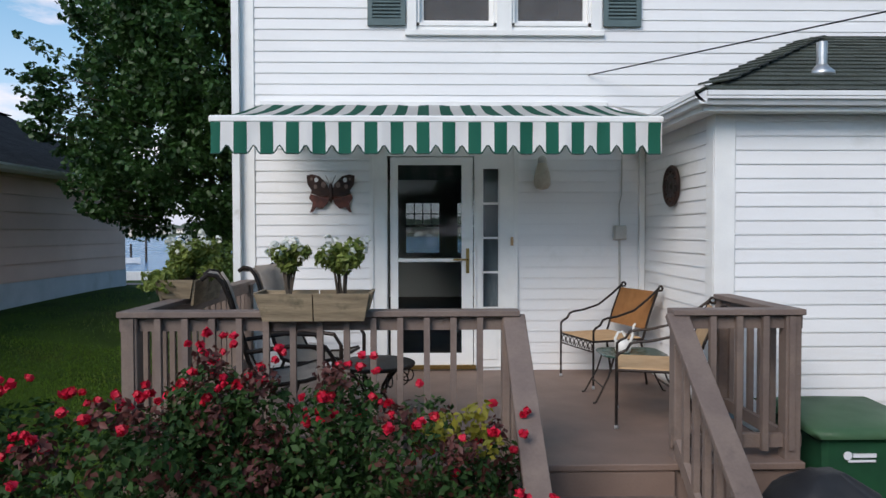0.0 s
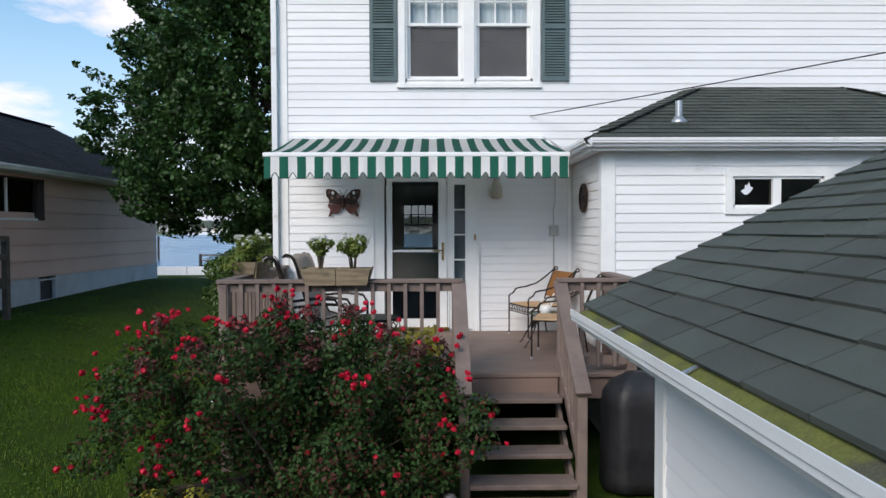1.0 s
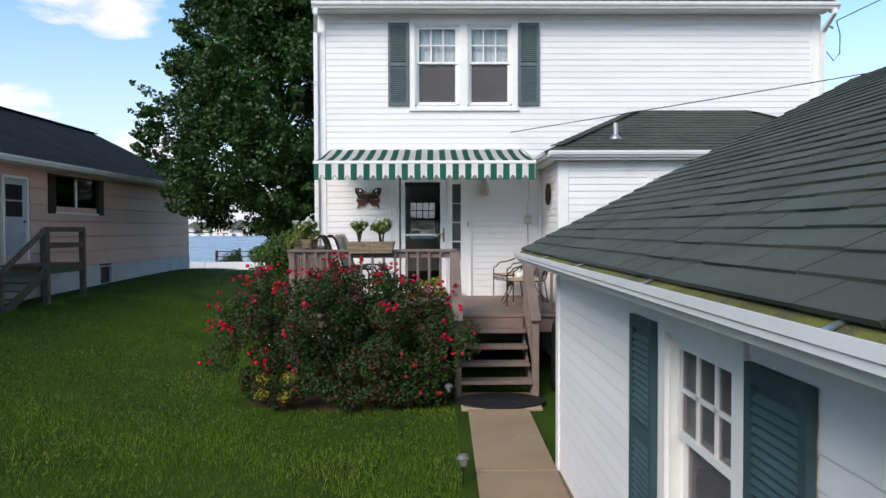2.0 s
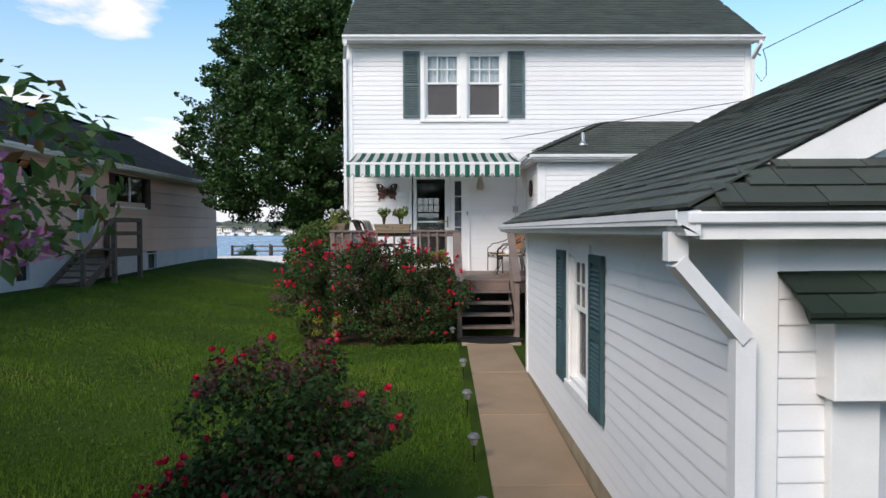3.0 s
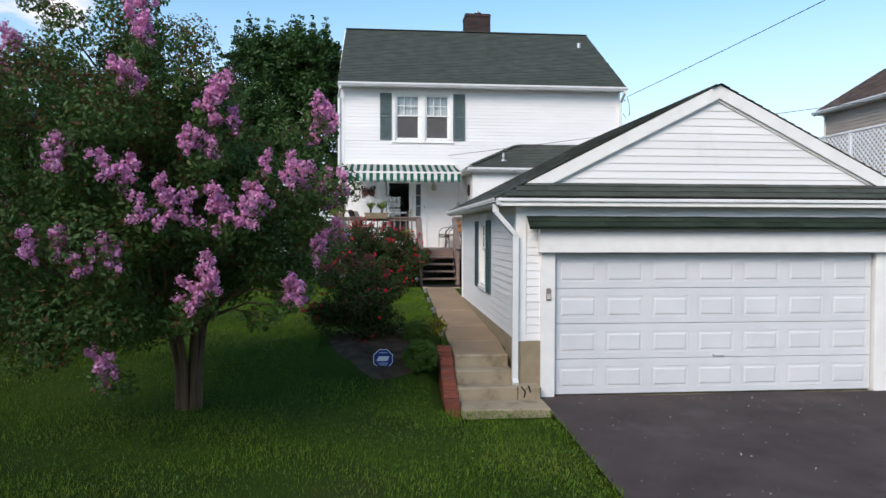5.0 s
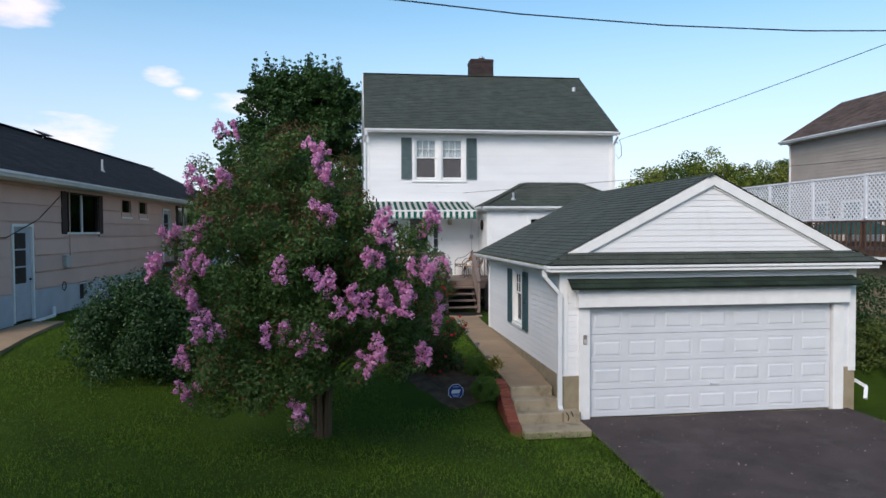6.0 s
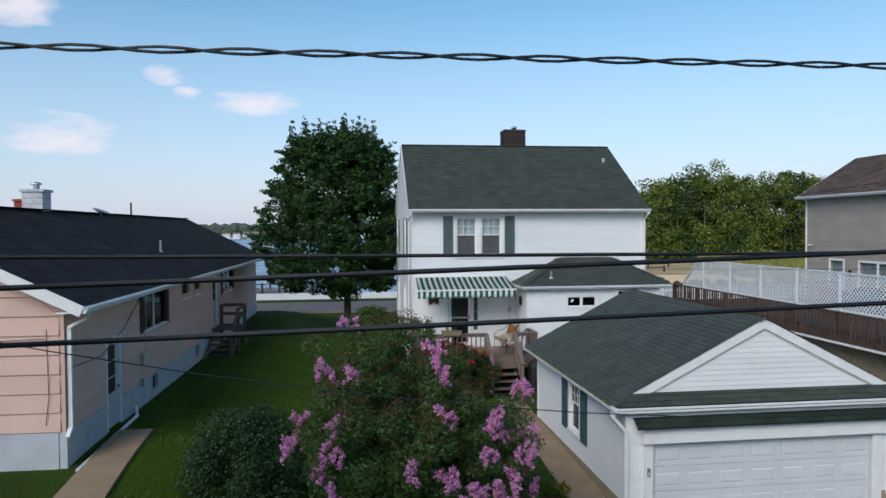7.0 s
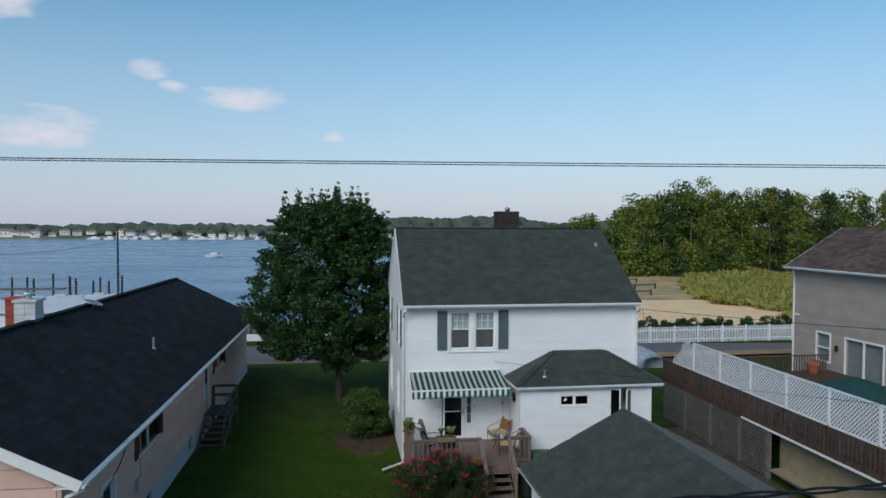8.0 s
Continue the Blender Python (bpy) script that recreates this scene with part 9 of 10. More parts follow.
part("arm", tube([(gx - 0.02, 4.85, 3.3), (gx - 0.12, 4.85, 3.36)], 0.015, 6), M["iron"], lampg)
spot = thing("flood_light", "white twin floodlight on the grey wall", "wall lamp", (gx - 0.1, 8.0, 4.55))
for dy in (-0.1, 0.1):
    part("lamp_head", lathe([(0.03, 0), (0.06, 0.06), (0.07, 0.12), (0.06, 0.12)], (0, 0, 0), 12, Matrix.Translation((gx - 0.06, 7.9 + dy, 4.6)) @ Matrix.Rotation(radians(-120), 4, "Y")), M["white_plastic"], spot)

# raised deck with lattice screen
rd = thing("raised_deck", "long raised red-brown deck with white lattice screen", "deck", (14, -2, 0))
DX, DY0, DY1, DZ = 11.95, -13.0, 5.5, 1.98
part("deck_floor", box(DX, 21.1, DY0, DY1, DZ - 0.05, DZ), M["redwood"], rd)
part("edge_beam", box(DX - 0.05, DX, DY0, DY1, DZ - 0.28, DZ), M["redwood"], rd)
part("white_flashing", box(DX - 0.10, DX - 0.05, DY0, -1.4, DZ - 0.26, DZ - 0.19), M["trim"], rd, "white gutter along the deck edge")
part("top_rail", box(DX - 0.06, DX + 0.08, DY0, DY1, 2.74, 2.79), M["redwood"], rd)
part("bottom_rail", box(DX - 0.01, DX + 0.03, DY0, DY1, 2.06, 2.14), M["redwood"], rd)
nb = 100
for k in range(nb):
    y = DY0 + 0.08 + (DY1 - DY0 - 0.16) * k / (nb - 1)
    part("baluster", box(DX - 0.055, DX - 0.02, y - 0.02, y + 0.02, 1.82, 2.74), M["redwood"], rd)
for k in range(9):
    y = DY0 + 0.1 + (DY1 - DY0 - 0.2) * k / 8
    part("post", box(DX - 0.02, DX + 0.08, y - 0.05, y + 0.05, DZ, 2.74), M["redwood"], rd)
part("top_rail", box(DX + 0.08, 21.1, DY1 - 0.09, DY1 + 0.05, 2.74, 2.79), M["redwood"], rd)
for k in range(60):
    x = DX + 0.15 + k * 0.15
    part("baluster", box(x - 0.02, x + 0.02, DY1 - 0.02, DY1 + 0.02, DZ, 2.74), M["redwood"], rd)


def lattice_panel(y0, y1, z0, z1, x, material, parent, pitch=0.15, w=0.038, name="lattice_panel", top=None, label=""):
    """A panel of two layers of crossed slats, clipped to its frame. top(y) lowers the upper edge."""
    bm = bmesh.new()
    h = z1 - z0
    for layer, sgn in ((0, 1), (1, -1)):
        c = y0 - h
        while c < y1 + h:
            ya, za, yb, zb = c, (z0 if sgn > 0 else z1), c + h, (z1 if sgn > 0 else z0)
            if ya < y0:
                za += (y0 - ya) * sgn
                ya = y0
            if yb > y1:
                zb -= (yb - y1) * sgn
                yb = y1
            if top:
                lim = top((ya + yb) / 2)
                if sgn > 0:
                    if zb > lim:
                        yb -= zb - lim
                        zb = lim
                else:
                    if za > lim:
                        ya += za - lim
                        za = lim
            if yb - ya > 0.03:
                d = Vector((0, yb - ya, zb - za)).normalized()
                nrm = Vector((0, -d.z, d.y)) * w / 2
                xx = x - 0.007 + 0.010 * layer
                A, B = Vector((xx, ya, za)), Vector((xx, yb, zb))
                vs = [bm.verts.new(v + Vector((o, 0, 0))) for o in (0, 0.008) for v in (A - nrm, A + nrm, B + nrm, B - nrm)]
                for f in ((0, 1, 2, 3), (7, 6, 5, 4), (0, 4, 5, 1), (2, 6, 7, 3), (1, 5, 6, 2), (3, 7, 4, 0)):
                    bm.faces.new([vs[j] for j in f])
            c += pitch
    return part(name, bm, material, parent, label)


edges = [4.5, 2.6, 0.4, -1.8, -4.0, -6.2, -8.4, -10.6, -12.9]
for a, b in zip(edges, edges[1:]):
    tp = (lambda y: 2.85 + 1.15 * min(1.0, max(0.05, (4.5 - y) / 1.5))) if a == 4.5 else None
    lattice_panel(b + 0.04, a - 0.04, 2.84, 4.02, DX + 0.02, M["white_lattice"], rd, top=tp, label="white lattice panel")
    part("lattice_post", box(DX - 0.01, DX + 0.07, b - 0.04, b + 0.04, 2.79, 4.08), M["white_lattice"], rd)
    if a != 4.5:
        part("lattice_cap", box(DX - 0.01, DX + 0.06, b + 0.04, a - 0.04, 4.02, 4.07), M["white_lattice"], rd)
part("lattice_base", box(DX - 0.01, DX + 0.06, -12.9, 4.5, 2.79, 2.84), M["white_lattice"], rd)
part("lattice_cap", bar((DX + 0.025, 4.5, 2.87), (DX + 0.025, 3.0, 4.045), 0.07, 0.05), M["white_lattice"], rd)
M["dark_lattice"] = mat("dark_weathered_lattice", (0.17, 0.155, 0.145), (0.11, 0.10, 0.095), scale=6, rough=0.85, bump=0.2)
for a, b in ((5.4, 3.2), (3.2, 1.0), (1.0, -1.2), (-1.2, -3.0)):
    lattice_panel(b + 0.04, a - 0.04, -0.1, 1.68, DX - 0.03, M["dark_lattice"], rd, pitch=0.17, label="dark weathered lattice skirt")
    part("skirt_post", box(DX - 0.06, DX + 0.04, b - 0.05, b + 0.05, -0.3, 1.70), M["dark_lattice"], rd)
tanw = thing("carport_wall", "shaded tan stucco wall under the raised deck", "wall", (12.6, -8, 0))
part("wall", box(12.4, 12.6, -13.0, -3.1, -1.0, 1.66), M["tan_foundation"], tanw)
part("post", box(DX - 0.05, DX + 0.07, -3.15, -3.03, -0.6, 1.68), M["dark_lattice"], tanw)
part("shelf", box(11.8, 12.4, -7.5, -3.4, 0.28, 0.36), M["tan_foundation"], tanw)
pot = thing("flower_pot", "large terracotta flower pot on the raised deck", "pot", (19.8, 5.0, DZ))
part("pot", lathe([(0.22, 0), (0.34, 0.42), (0.37, 0.42), (0.37, 0.5), (0.32, 0.5), (0.30, 0.44)], (19.8, 4.9, DZ), 18), M["terracotta"], pot)
um = thing("patio_umbrella", "dark green canvas umbrella on the raised deck", "umbrella", (17.6, -0.6, DZ))
part("canopy", lathe([(1.9, 0.0), (1.88, 0.03), (1.0, 0.42), (0.1, 0.70), (0.02, 0.72)], (17.6, -0.6, DZ + 0.35), 8), M["canvas_green"], um)
part("pole", tube([(17.6, -0.6, DZ), (17.6, -0.6, DZ + 1.05)], 0.03, 8), M["galv"], um)
boat_c = thing("covered_boat", "boat under a silver tarp beside the street", "boat", (17.3, 20, -0.6))
bm = bmesh.new()
rings = []
for k in range(13):
    s = k / 12
    y = 17.2 + 5.2 * s
    wv = 1.05 * math.sin(math.pi * (0.12 + 0.62 * (1 - s))) ** 0.6
    hz = 0.75 + 0.25 * math.sin(math.pi * s) + 0.06 * math.sin(k * 2.1)
    rings.append([bm.verts.new((17.2 + wv * math.cos(t) + 0.04 * math.sin(3 * k + 5 * t), y, -0.25 + max(0.0, math.sin(t)) ** 0.7 * hz + (0.5 if 0 < j < 10 else 0.0) * 0.0)) for j, t in enumerate([math.pi * j / 10 for j in range(11)])])
for a, b in zip(rings, rings[1:]):
    for j in range(10):
        bm.faces.new((a[j], a[j + 1], b[j + 1], b[j]))
bm.faces.new(rings[0]), bm.faces.new(rings[-1][::-1])
part("tarp", bm, M["tarp"], boat_c, smooth=True)
for sx in (-0.8, 0.8):
    part("wheel", lathe([(0.08, -0.09), (0.30, -0.09), (0.33, 0), (0.30, 0.09), (0.08, 0.09)], (0, 0, 0), 16, Matrix.Translation((17.2 + sx, 19.6, -0.30)) @ Matrix.Rotation(radians(90), 4, "Y")), M["black"], boat_c)

# ---- street side, shore and distance ----
def picket_fence(x0, x1, y, label):
    f = thing("picket_fence", label, "fence", ((x0 + x1) / 2, y, ground_z(x0, y)))
    z0 = ground_z((x0 + x1) / 2, y) + 0.05
    pk = bpy.data.meshes.new("picket")
    bm = bmesh.new()
    add_prism(bm, [(-0.04, 0), (0.04, 0), (0.04, 1.42), (0, 1.5), (-0.04, 1.42)], 0, 0.02, lambda u, v, d: Vector((u, d, v)))
    bm.to_mesh(pk)
    bm.free()
    n = int((x1 - x0) / 0.155)
    for k in range(min(n, 160)):
        ob = part_mesh("picket", pk, M["white_lattice"], f)
        ob.matrix_basis = Matrix.Translation((x0 + (x1 - x0) * k / min(n, 160), y, z0))
    for z in (0.25, 1.1):
        part("rail", box(x0, x1, y + 0.021, y + 0.06, z0 + z, z0 + z + 0.09), M["white_lattice"], f)
    k = x0
    while k < x1:
        part("post", box(k - 0.06, k + 0.06, y + 0.03, y + 0.15, z0 - 0.2, z0 + 1.55), M["white_lattice"], f)
        k += 2.4
    return f


picket_fence(17.0, 40.5, 32.6, "white picket fence along the far side of the street")
rs = random.Random(91)
for k in range(11):
    x = 19.0 + 2.05 * k + rs.uniform(-0.35, 0.35)
    clipped_bush("hedge_bush", (x, 35.2, ground_z(x, 35.2) + 1.0), (1.25, 0.8, 0.85 + rs.uniform(0, 0.3)), 4500, 0.13, M["shrub"], "dark low hedge bush behind the picket fence", 92 + k, 34, (0.25, 0.4))

sand = sheet_on_land("beach", [(38.5, 20, 44), (44, 21, 47), (50, 22, 53), (57, 22, 52), (67, 22, 50)], 0.06, M["sand"], "pale sandy beach behind the fence", "beach")
sheet_on_land("sand_track", [(67, 22, 60), (80, 24, 62), (95, 28, 68), (116, 36, 76)], 0.05, mat("damp_sand", (0.56, 0.37, 0.20), (0.32, 0.25, 0.11), scale=0.25, rough=0.95, bump=0.3, bscale=5), "brown damp sand beside the marsh", "beach")
for a, b in (((30, 72), (44, 74)), ((31, 66), (37, 66.5)), ((34, 82), (50, 85)), ((40, 95), (52, 97))):
    fb = thing("timber_bulkhead", "low weathered timber bulkhead on the beach", "bulkhead", (a[0], a[1], ground_z(*a)))
    z = ground_z(*a)
    part("beam", bar((a[0], a[1], z + 0.75), (b[0], b[1], z + 0.75), 0.25, 0.3), M["greywood"], fb)
    for k in range(5):
        x, y = a[0] + (b[0] - a[0]) * k / 4, a[1] + (b[1] - a[1]) * k / 4
        part("pile", lathe([(0.16, -0.5), (0.15, 1.0)], (x, y, z), 8), M["pile"], fb)

# marsh grass and near woods
r2 = np.random.RandomState(95)
n = 60000
x, y = r2.uniform(44, 110, n), r2.uniform(44, 118, n)
keep = (x > np.interp(y, [44, 47, 50, 56, 60, 66, 92, 121], [45, 47, 50, 50, 47.5, 47.5, 58, 76]) + 0.8 * np.sin(y * 0.9)) & (x < 110)
x, y = x[keep], y[keep]
z = np.array([ground_z(a, b) for a, b in zip(x, y)])
s = r2.uniform(1.0, 2.4, len(x)) * (0.7 + 0.5 * np.sin(x * 0.31) * np.sin(y * 0.23))
t = r2.uniform(0, 6.28, len(x))
me = leaf_mesh("marsh_grass", np.stack([x, y, z + s * 0.45], 1), np.stack([np.cos(t), np.sin(t), 0.35 + 0 * t], 1), s, 0.16, 0.25, 95)
tagged(part_mesh("marsh_grass", me, M["marsh"], None), "tall yellow-green marsh grass", "marsh grass", kind="stuff")


def wood_clumps(trees, seed):
    rr = random.Random(seed)
    out = []
    for (tx, ty, h, w) in trees:
        g = ground_z(tx, ty)
        for k in range(36):
            zz = rr.uniform(0.10, 1.0)
            ra = w * math.sin(math.pi * min(0.95, (zz * 0.7 + 0.22))) * rr.uniform(0.2, 1.0)
            a = rr.uniform(0, 6.28)
            out.append((tx + ra * math.cos(a), ty + ra * math.sin(a), g + h * zz - 0.6, rr.uniform(1.0, 2.1)))
    return out


rr = random.Random(97)
trees = []
for k in range(125):
    tx = rr.uniform(47, 175)
    ty = 116 + rr.uniform(0, 26) + max(0, tx - 95) * -0.25
    h = 9.5 + 9.5 * smooth01(46, 76, tx) + rr.uniform(-2.8, 2.8)
    trees.append((tx, ty, h, rr.uniform(3.3, 5.6)))
for k in range(22):
    tx = rr.uniform(46, 84)
    trees.append((tx, rr.uniform(112, 118), rr.uniform(4, 8), rr.uniform(2, 3.2)))
for k, (key, n, words) in enumerate((("woods", 110000, "dense sunlit green woodland behind the marsh"), ("woods_pale", 95000, "yellow-green tree crowns in the woodland"), ("woods_dark", 95000, "dark green tree crowns in the woodland"))):
    some = trees[k::3]
    tagged(part_mesh("woods", crown_leaves("woods", wood_clumps(some, 98 + k), n, 0.52, 98 + k, 0.5, 0.8), M[key], None), words, "woods", kind="stuff")
bm = bmesh.new()
for (tx, ty, h, w) in trees:
    g = ground_z(tx, ty)
    lean = rr.uniform(-1.2, 1.2)
    add_tube(bm, [(tx, ty, g - 0.3), (tx + lean * 0.3, ty - 0.3, g + h * 0.4), (tx + lean, ty, g + h * 0.72)], 0.22, 6, True, 0.06)
tagged(part("woodland_trunks", bm, mat("pale_trunk_bark", (0.17, 0.14, 0.11), rough=0.9, bump=0.2), None), "pale trunks standing in the woodland", "tree trunks", kind="stuff")

# sea wall, docks and pole on the left shore
sw = thing("sea_wall", "low white concrete sea wall along the bay", "sea wall", (-20, 34, -0.5), kind="structure")
for k in range(14):
    part("wall_section", box(-70 + 5 * k, -70 + 5 * k + 4.96, 33.6, 34.0, -1.9, 0.02), M["white_lattice"], sw)
dockr = thing("dock_railing", "blue-grey timber dock with railing on the bay", "dock", (-12, 40, -1))
part("deck_boards", box(-15, -7.5, 36, 42, -0.45, -0.30), M["greywood"], dockr)
for k in range(6):
    x = -15 + 1.5 * k
    part("post", lathe([(0.11, -1.7), (0.10, 0.75)], (x, 36.1, 0), 8), M["pile"], dockr)
    part("post", lathe([(0.11, -1.7), (0.10, 0.75)], (x, 41.9, 0), 8), M["pile"], dockr)
for z in (0.25, 0.62):
    part("rail", box(-15, -7.5, 36.05, 36.15, z, z + 0.1), M["greywood"], dockr)
pier = thing("pier", "old timber pier with piles standing in the bay", "pier", (-50, 90, -1.75))
rp = random.Random(101)
for k in range(16):
    x, y = -64 + 1.75 * k + rp.uniform(-0.5, 0.5), 86 + rp.uniform(0, 8)
    part("pile", lathe([(0.17, -1.2), (0.16, 2.0 + rp.uniform(-0.3, 1.2))], (x, y, -1.2), 8), M["pile"], pier)
part("walkway", box(-66, -46, 84.8, 86.2, -0.45, -0.25), M["greywood"], pier)
for k in range(3):
    bt = thing("moored_boat", "small white boat moored at the pier", "boat", (-50 + 4 * k, 82, -1.75), "moored boats")
    bm = bmesh.new()
    rings = []
    for j in range(9):
        s = j / 8
        w = 0.9 * math.sin(math.pi * (0.5 + 0.5 * s)) ** 0.6 if s > 0.4 else 0.9
        rings.append([bm.verts.new((-52 + 5 * k + 5 * s, 80.5 + k + yy * max(0.05, w), -1.75 + zz + 0.25 * s)) for yy, zz in ((-1, 0.6), (-0.8, -0.1), (0, -0.3), (0.8, -0.1), (1, 0.6))])
    for a, b in zip(rings, rings[1:]):
        for j in range(4):
            bm.faces.new((a[j], a[j + 1], b[j + 1], b[j]))
        bm.faces.new((a[4], a[0], b[0], b[4]))
    bm.faces.new(rings[0][::-1]), bm.faces.new(rings[-1])
    part("hull", bm, M["boat_white"], bt)
    part("cockpit", box(-50.8 + 5 * k, -49.2 + 5 * k, 80.0 + k, 81.0 + k, -1.2, -0.75), M["grey_box"], bt, bevel=0.1)
pole = thing("tall_pole", "tall dark timber pole on the shore", "pole", (-32, 65, -1.75))
part("shaft", lathe([(0.16, -1), (0.11, 10.9)], (-32, 65, -1.75), 10), M["pile"], pole)
cruiser = thing("cabin_cruiser", "white cabin cruiser anchored on the bay", "boat", (-49, 227, -1.75))
bm = bmesh.new()
rings = []
for j in range(11):
    s = j / 10
    w = 1.2 if s < 0.45 else 1.2 * math.cos((s - 0.45) / 0.55 * math.pi / 2) ** 0.7
    rings.append([bm.verts.new((-51.9 + 6.2 * s, 227 + yy * max(0.04, w), -1.75 + zz + 0.35 * s * s)) for yy, zz in ((-1, 0.85), (-0.85, 0), (0, -0.3), (0.85, 0), (1, 0.85))])
for a, b in zip(rings, rings[1:]):
    for j in range(4):
        bm.faces.new((a[j], a[j + 1], b[j + 1], b[j]))
    bm.faces.new((a[4], a[0], b[0], b[4]))
bm.faces.new(rings[0][::-1]), bm.faces.new(rings[-1])
part("hull", bm, M["boat_white"], cruiser)
part("cabin", box(-50.2, -47.6, 226.1, 227.9, -0.85, -0.1), M["boat_white"], cruiser, bevel=0.2)
part("windscreen", box(-47.7, -47.2, 226.2, 227.8, -0.75, -0.25), M["black"], cruiser, bevel=0.1)
part("canopy", box(-50.8, -48.8, 226.2, 227.8, 0.15, 0.25), M["sign_blue"], cruiser)
for dx in (-50.6, -49.0):
    part("canopy_post", tube([(dx, 226.3, -0.9), (dx, 226.3, 0.2)], 0.03, 6), M["galv"], cruiser)

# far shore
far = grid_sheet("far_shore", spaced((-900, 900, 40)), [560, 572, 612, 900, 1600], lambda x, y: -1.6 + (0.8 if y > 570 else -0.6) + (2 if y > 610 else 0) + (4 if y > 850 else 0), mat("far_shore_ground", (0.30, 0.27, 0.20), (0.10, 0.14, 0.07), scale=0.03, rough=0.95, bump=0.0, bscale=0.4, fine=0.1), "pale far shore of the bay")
bm = bmesh.new()
rw = random.Random(111)
for row, (yy, hh, dn) in enumerate(((612, 10, 6.0), (640, 13, 8.0), (700, 17, 11.0))):
    x = -560.0
    while x < 480:
        h = hh * (0.75 + 0.5 * noise.noise((x * 0.012, row * 5.3, 0))) + rw.uniform(-1.5, 1.5)
        if -60 < x < 330:
            h += 7 * smooth01(-60, 60, x) * (1 - smooth01(200, 330, x)) * (row == 2)
        w = rw.uniform(0.7, 1.4) * dn
        bmesh.ops.create_icosphere(bm, subdivisions=2, radius=1.0, matrix=Matrix.Translation((x, yy + rw.uniform(-10, 10), 0.2 + h * 0.42)) @ Matrix.Diagonal((w, w, h * 0.58, 1)))
        x += w * rw.uniform(0.5, 0.9)
for v in bm.verts:
    v.co += Vector((noise.noise(v.co * 0.35), noise.noise(v.co * 0.35 + Vector((9, 0, 0))), noise.noise(v.co * 0.35 + Vector((0, 9, 0))))) * 1.8
tagged(part("far_woods", bm, M["far_woods"], None), "wooded far shore with distance haze in its colour", "woods", kind="stuff")


def shore_house(w, d, h, wall_m, roof_m):
    hs_ = thing("shore_house", "small pale house on the far shore", "house", (0, 0, 0), "far shore houses")
    part("wall", box(-w / 2, w / 2, -d / 2, d / 2, -1, h), wall_m, hs_)
    bm = bmesh.new()
    add_prism(bm, [(-d / 2 - 0.4, h), (d / 2 + 0.4, h), (0, h + d * 0.32)], -w / 2 - 0.3, w / 2 + 0.3, lambda u, v, q: Vector((q, u, v)))
    part("roof", bm, roof_m, hs_)
    for k in range(3):
        part("window", box(-w / 2 + w * (k + 0.6) / 3.4, -w / 2 + w * (k + 0.6) / 3.4 + 1.1, -d / 2 - 0.06, -d / 2, h * 0.4, h * 0.4 + 1.3), M["black"], hs_)
    return hs_


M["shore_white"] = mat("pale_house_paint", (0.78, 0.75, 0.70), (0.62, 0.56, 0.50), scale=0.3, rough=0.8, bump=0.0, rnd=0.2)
# the roof tone carries distance haze in its colour
M["shore_roof"] = mat("haze_toned_roof", (0.19, 0.16, 0.15), rough=0.9, bump=0.0, rnd=0.3)
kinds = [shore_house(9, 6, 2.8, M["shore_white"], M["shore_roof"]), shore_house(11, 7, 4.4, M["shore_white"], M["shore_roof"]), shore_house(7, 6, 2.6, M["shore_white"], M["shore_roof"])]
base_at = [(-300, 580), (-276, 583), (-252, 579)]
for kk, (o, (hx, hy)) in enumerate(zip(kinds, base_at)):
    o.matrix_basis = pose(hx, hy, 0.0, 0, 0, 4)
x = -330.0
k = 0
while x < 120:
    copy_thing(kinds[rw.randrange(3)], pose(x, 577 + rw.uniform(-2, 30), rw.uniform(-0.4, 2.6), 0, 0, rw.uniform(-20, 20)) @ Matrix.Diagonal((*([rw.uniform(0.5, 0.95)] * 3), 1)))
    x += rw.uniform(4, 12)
M["far_boat"] = M["boat_white"]
x = -200.0
while x < 110:
    fbt = thing("far_boat", "white boat at the far marina", "boat", (x, 562, -1.75), "far marina boats")
    L_ = rw.uniform(5, 11)
    part("hull", prism([(-L_ / 2, 1.3), (-L_ / 2 + 0.6, -0.2), (L_ / 2 - 1.6, -0.2), (L_ / 2, 1.6)], -1.2, 1.2, lambda u, v, d, x=x: Vector((x + u, 558 + d, -1.75 + v))), M["boat_white"], fbt)
    part("cabin", box(x - L_ * 0.2, x + L_ * 0.15, 557.2, 558.8, -0.5, 0.8), M["boat_white"], fbt)
    x += rw.uniform(5, 15)

# ---- overhead wires ----
def wire(name, pts, r, label, seg=6):
    w = thing(name, label, "cable", pts[len(pts) // 2])
    part("strand", tube(pts, r, seg), M["wire"], w)
    return w


def span(a, b, sag, n=24):
    a, b = Vector(a), Vector(b)
    return [a.lerp(b, k / n) - Vector((0, 0, sag * 4 * (k / n) * (1 - k / n))) for k in range(n + 1)]


WY = -20.85


def street_span(z_left, z_right, y=WY, half=34.0, sag=0.35):
    """A cable over the street, through the heights at x = -5.5 and 1.1."""
    k = (z_right - z_left) / 6.6
    mid = z_left + 5.5 * k
    pts = []
    for j in range(41):
        x = -half + 2 * half * j / 40
        pts.append((x, y, mid + k * x + sag * (x / half) ** 2))
    return pts


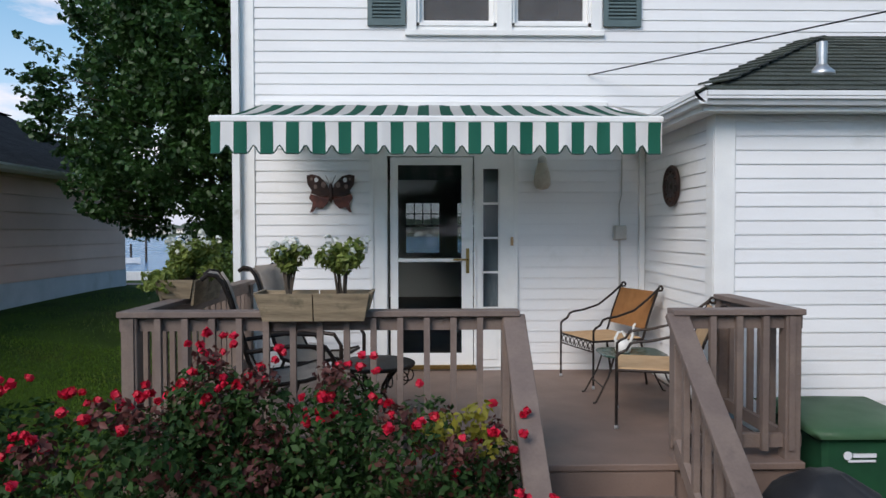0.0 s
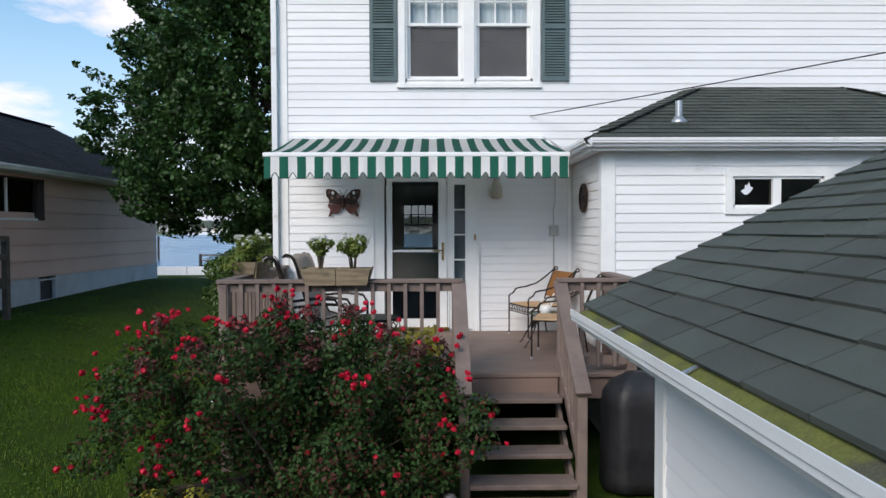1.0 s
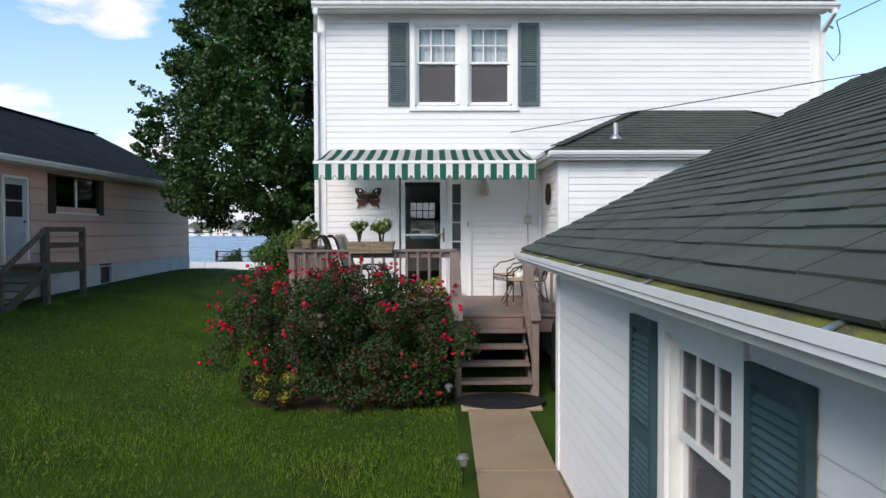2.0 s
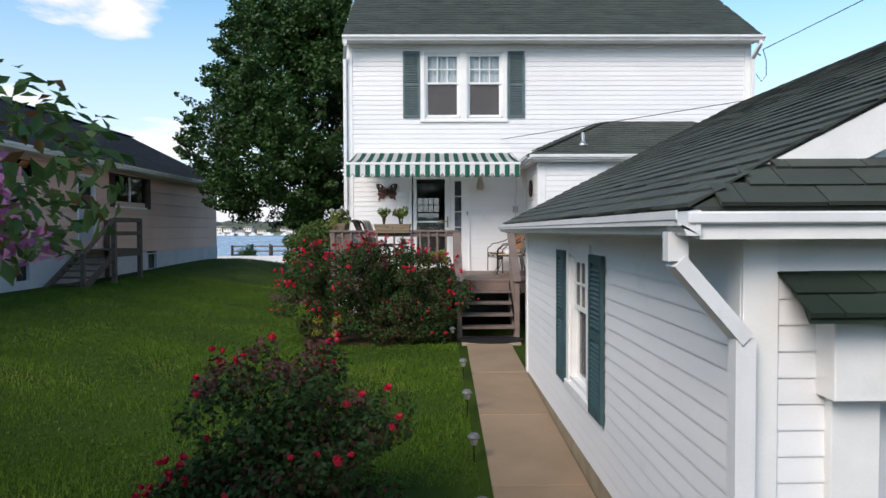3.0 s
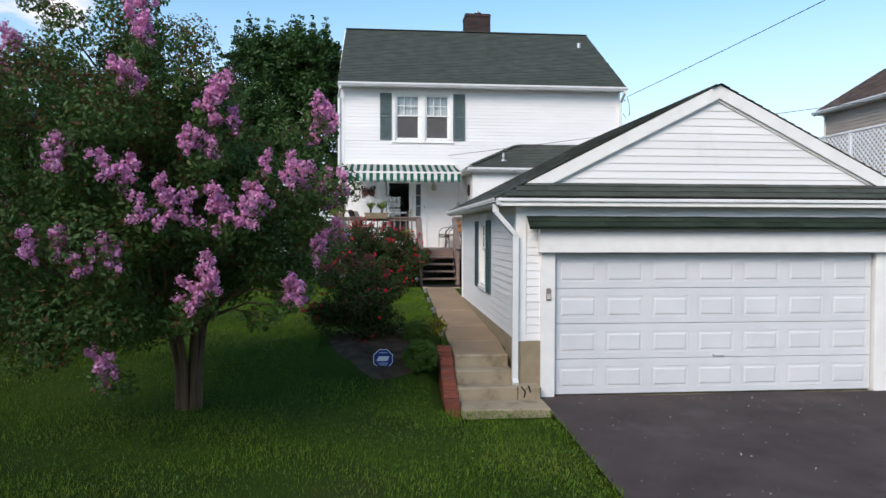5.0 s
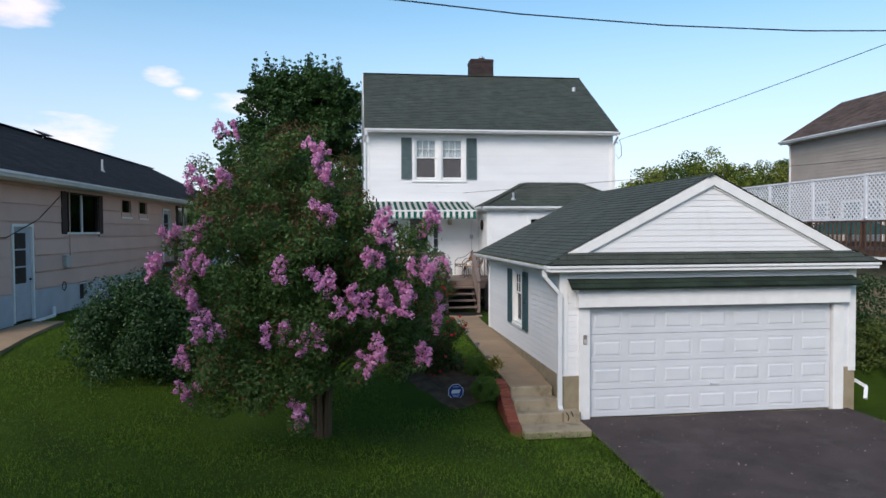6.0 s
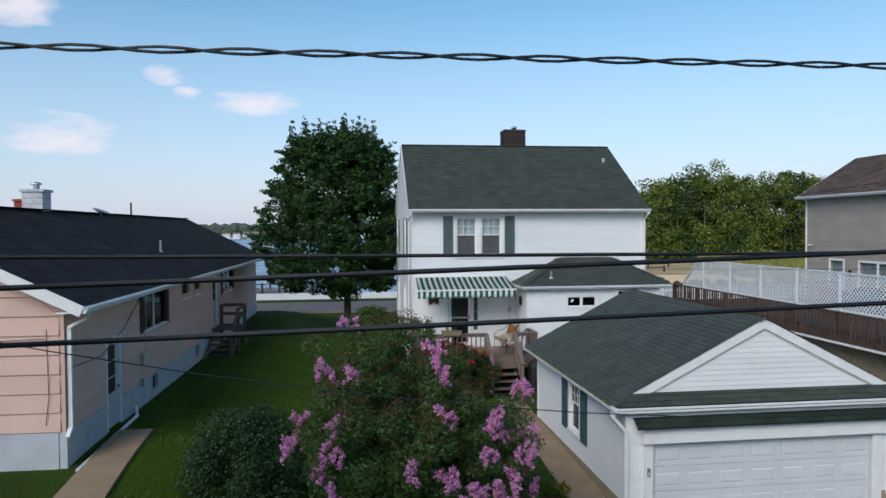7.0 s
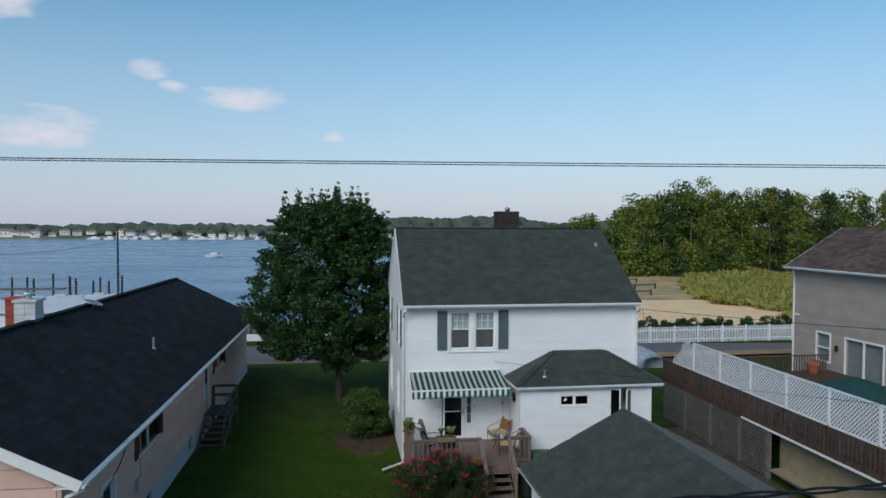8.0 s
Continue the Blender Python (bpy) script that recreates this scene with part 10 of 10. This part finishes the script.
wire("power_cable", street_span(5.32, 5.30), 0.018, "black cable stretched over the street")
wire("power_cable", street_span(5.11, 5.305), 0.025, "thick black cable stretched over the street")
wire("power_cable", street_span(4.70, 4.875, WY - 0.33), 0.023, "thick black cable stretched over the street")
tw = thing("twisted_cable", "black twisted pair of cables over the street", "cable", (0, WY - 0.15, 6.95))
base_pts = street_span(6.95, 6.99, WY - 0.15)
for ph in (0.0, math.pi):
    pts = []
    n = 400
    for j in range(n + 1):
        s = j / n * 40
        k = min(39, int(s))
        a, b = Vector(base_pts[k]), Vector(base_pts[k + 1])
        p = a.lerp(b, s - k)
        t = p.x * 2 * math.pi / 1.25 + ph
        pts.append(p + Vector((0, 0.022 * math.cos(t), 0.022 * math.sin(t))))
    part("strand", tube(pts, 0.013, 5), M["wire"], tw)
wire("upper_cable", street_span(9.865, 9.935, WY - 0.2), 0.0045, "thin grey-black cable high over the street")
wire("upper_cable", street_span(9.885, 9.95, WY + 0.2), 0.0045, "thin grey-black cable high over the street")
wire("service_cable", span((2.01, -0.02, 3.985), (21.6, -20.0, 5.0), 0.10), 0.007, "thin black cable from the siding to the street")
svc = wire("service_cable", span((8.12, -0.25, 6.03), (11.7, -21, 7.65), 0.12), 0.009, "black service cable to the house corner")
part("drip_loop", tube([(8.12, -0.25, 6.03), (8.22, -0.2, 5.8), (8.25, -0.15, 5.45), (8.16, -0.1, 5.32), (8.05, -0.06, 5.5)], 0.010, 6), M["wire"], svc)
part("weatherhead", tube([(8.0, -0.06, 4.3), (8.0, -0.06, 5.85), (8.03, -0.14, 5.97), (8.06, -0.24, 5.90)], 0.022, 8), M["galv"], svc)
wire("shore_cable", span((-32, 65, 7.6), (-36, 20, 8.2), 1.2), 0.02, "thin cable running to the shore pole")
def slack_z(x):
    """Height of the slack line: lowest near x = 0.6 and rising to its poles."""
    d = x - 0.6
    return 3.92 + 0.0185 * d * d / (1 + 0.0022 * d * d)


wire("phone_cable", [(x, WY - 0.45, slack_z(x)) for x in range(-34, 35)], 0.0045, "slack black telephone cable over the street")

for px in (-34.0, 34.0):
    up_ = thing("utility_pole", "brown timber utility pole beside the street", "utility pole", (px, WY, ground_z(px, WY)))
    part("shaft", lathe([(0.17, -0.5), (0.12, 12.0)], (px, WY + 0.2, ground_z(px, WY)), 12), M["pile"], up_)
    part("crossarm", box(px - 0.06, px + 0.06, WY - 0.9, WY + 1.1, 10.05, 10.18), M["greywood"], up_)

# unseen trees added across the street close the place behind and fill reflections
rr = random.Random(120)
belt = [(-70 + 6.5 * k + rr.uniform(-2, 2), -52 + rr.uniform(-3, 3), rr.uniform(7, 11), rr.uniform(3.2, 4.6)) for k in range(22)]
bc = []
for tx, ty, h, w in belt:
    for k in range(14):
        zz, a = rr.uniform(0.1, 1.0), rr.uniform(0, 6.28)
        ra = w * math.sin(math.pi * (0.22 + 0.7 * zz)) * rr.uniform(0.2, 1)
        bc.append((tx + ra * math.cos(a), ty + ra * math.sin(a), -1 + h * zz, rr.uniform(1.0, 1.9)))
tagged(part_mesh("tree_belt", crown_leaves("tree_belt", bc, 30000, 0.7, 121, 0.4, 0.8), M["shrub"], None), "unseen dense green tree belt added across the street", "woods", kind="stuff")

# unseen tree, added so that its shade lies on the grass before the myrtle
shade = thing("street_tree", "unseen leafy green tree added to shade the lawn", "tree", (-9.6, -25.4, ground_z(-9.6, -25.4)))
sc_ = bush_clumps(120, (-9.6, -25.4, 7.2), (2.7, 2.6, 2.0), rr, 0.45, (0.6, 1.0))
part_mesh("crown", crown_leaves("crown", sc_, 32000, 0.24, 131, 0.45, 0.7), M["maple"], shade)
part("trunk", tube([(-9.6, -25.4, -1.3), (-9.15, -25.1, 2.0), (-9.2, -25.0, 5.0), (-9.3, -25.1, 8.1)], 0.22, 10, 0.06), M["bark"], shade)
for c in rr.sample(sc_, 14):
    a = Vector((-9.18, -25.05, max(3.4, c[2] - 2.0)))
    part("limb", tube([a, a.lerp(Vector(c[:3]), 0.55) + Vector((0, 0, 0.25)), Vector(c[:3])], 0.07, 6, 0.02), M["bark"], shade)
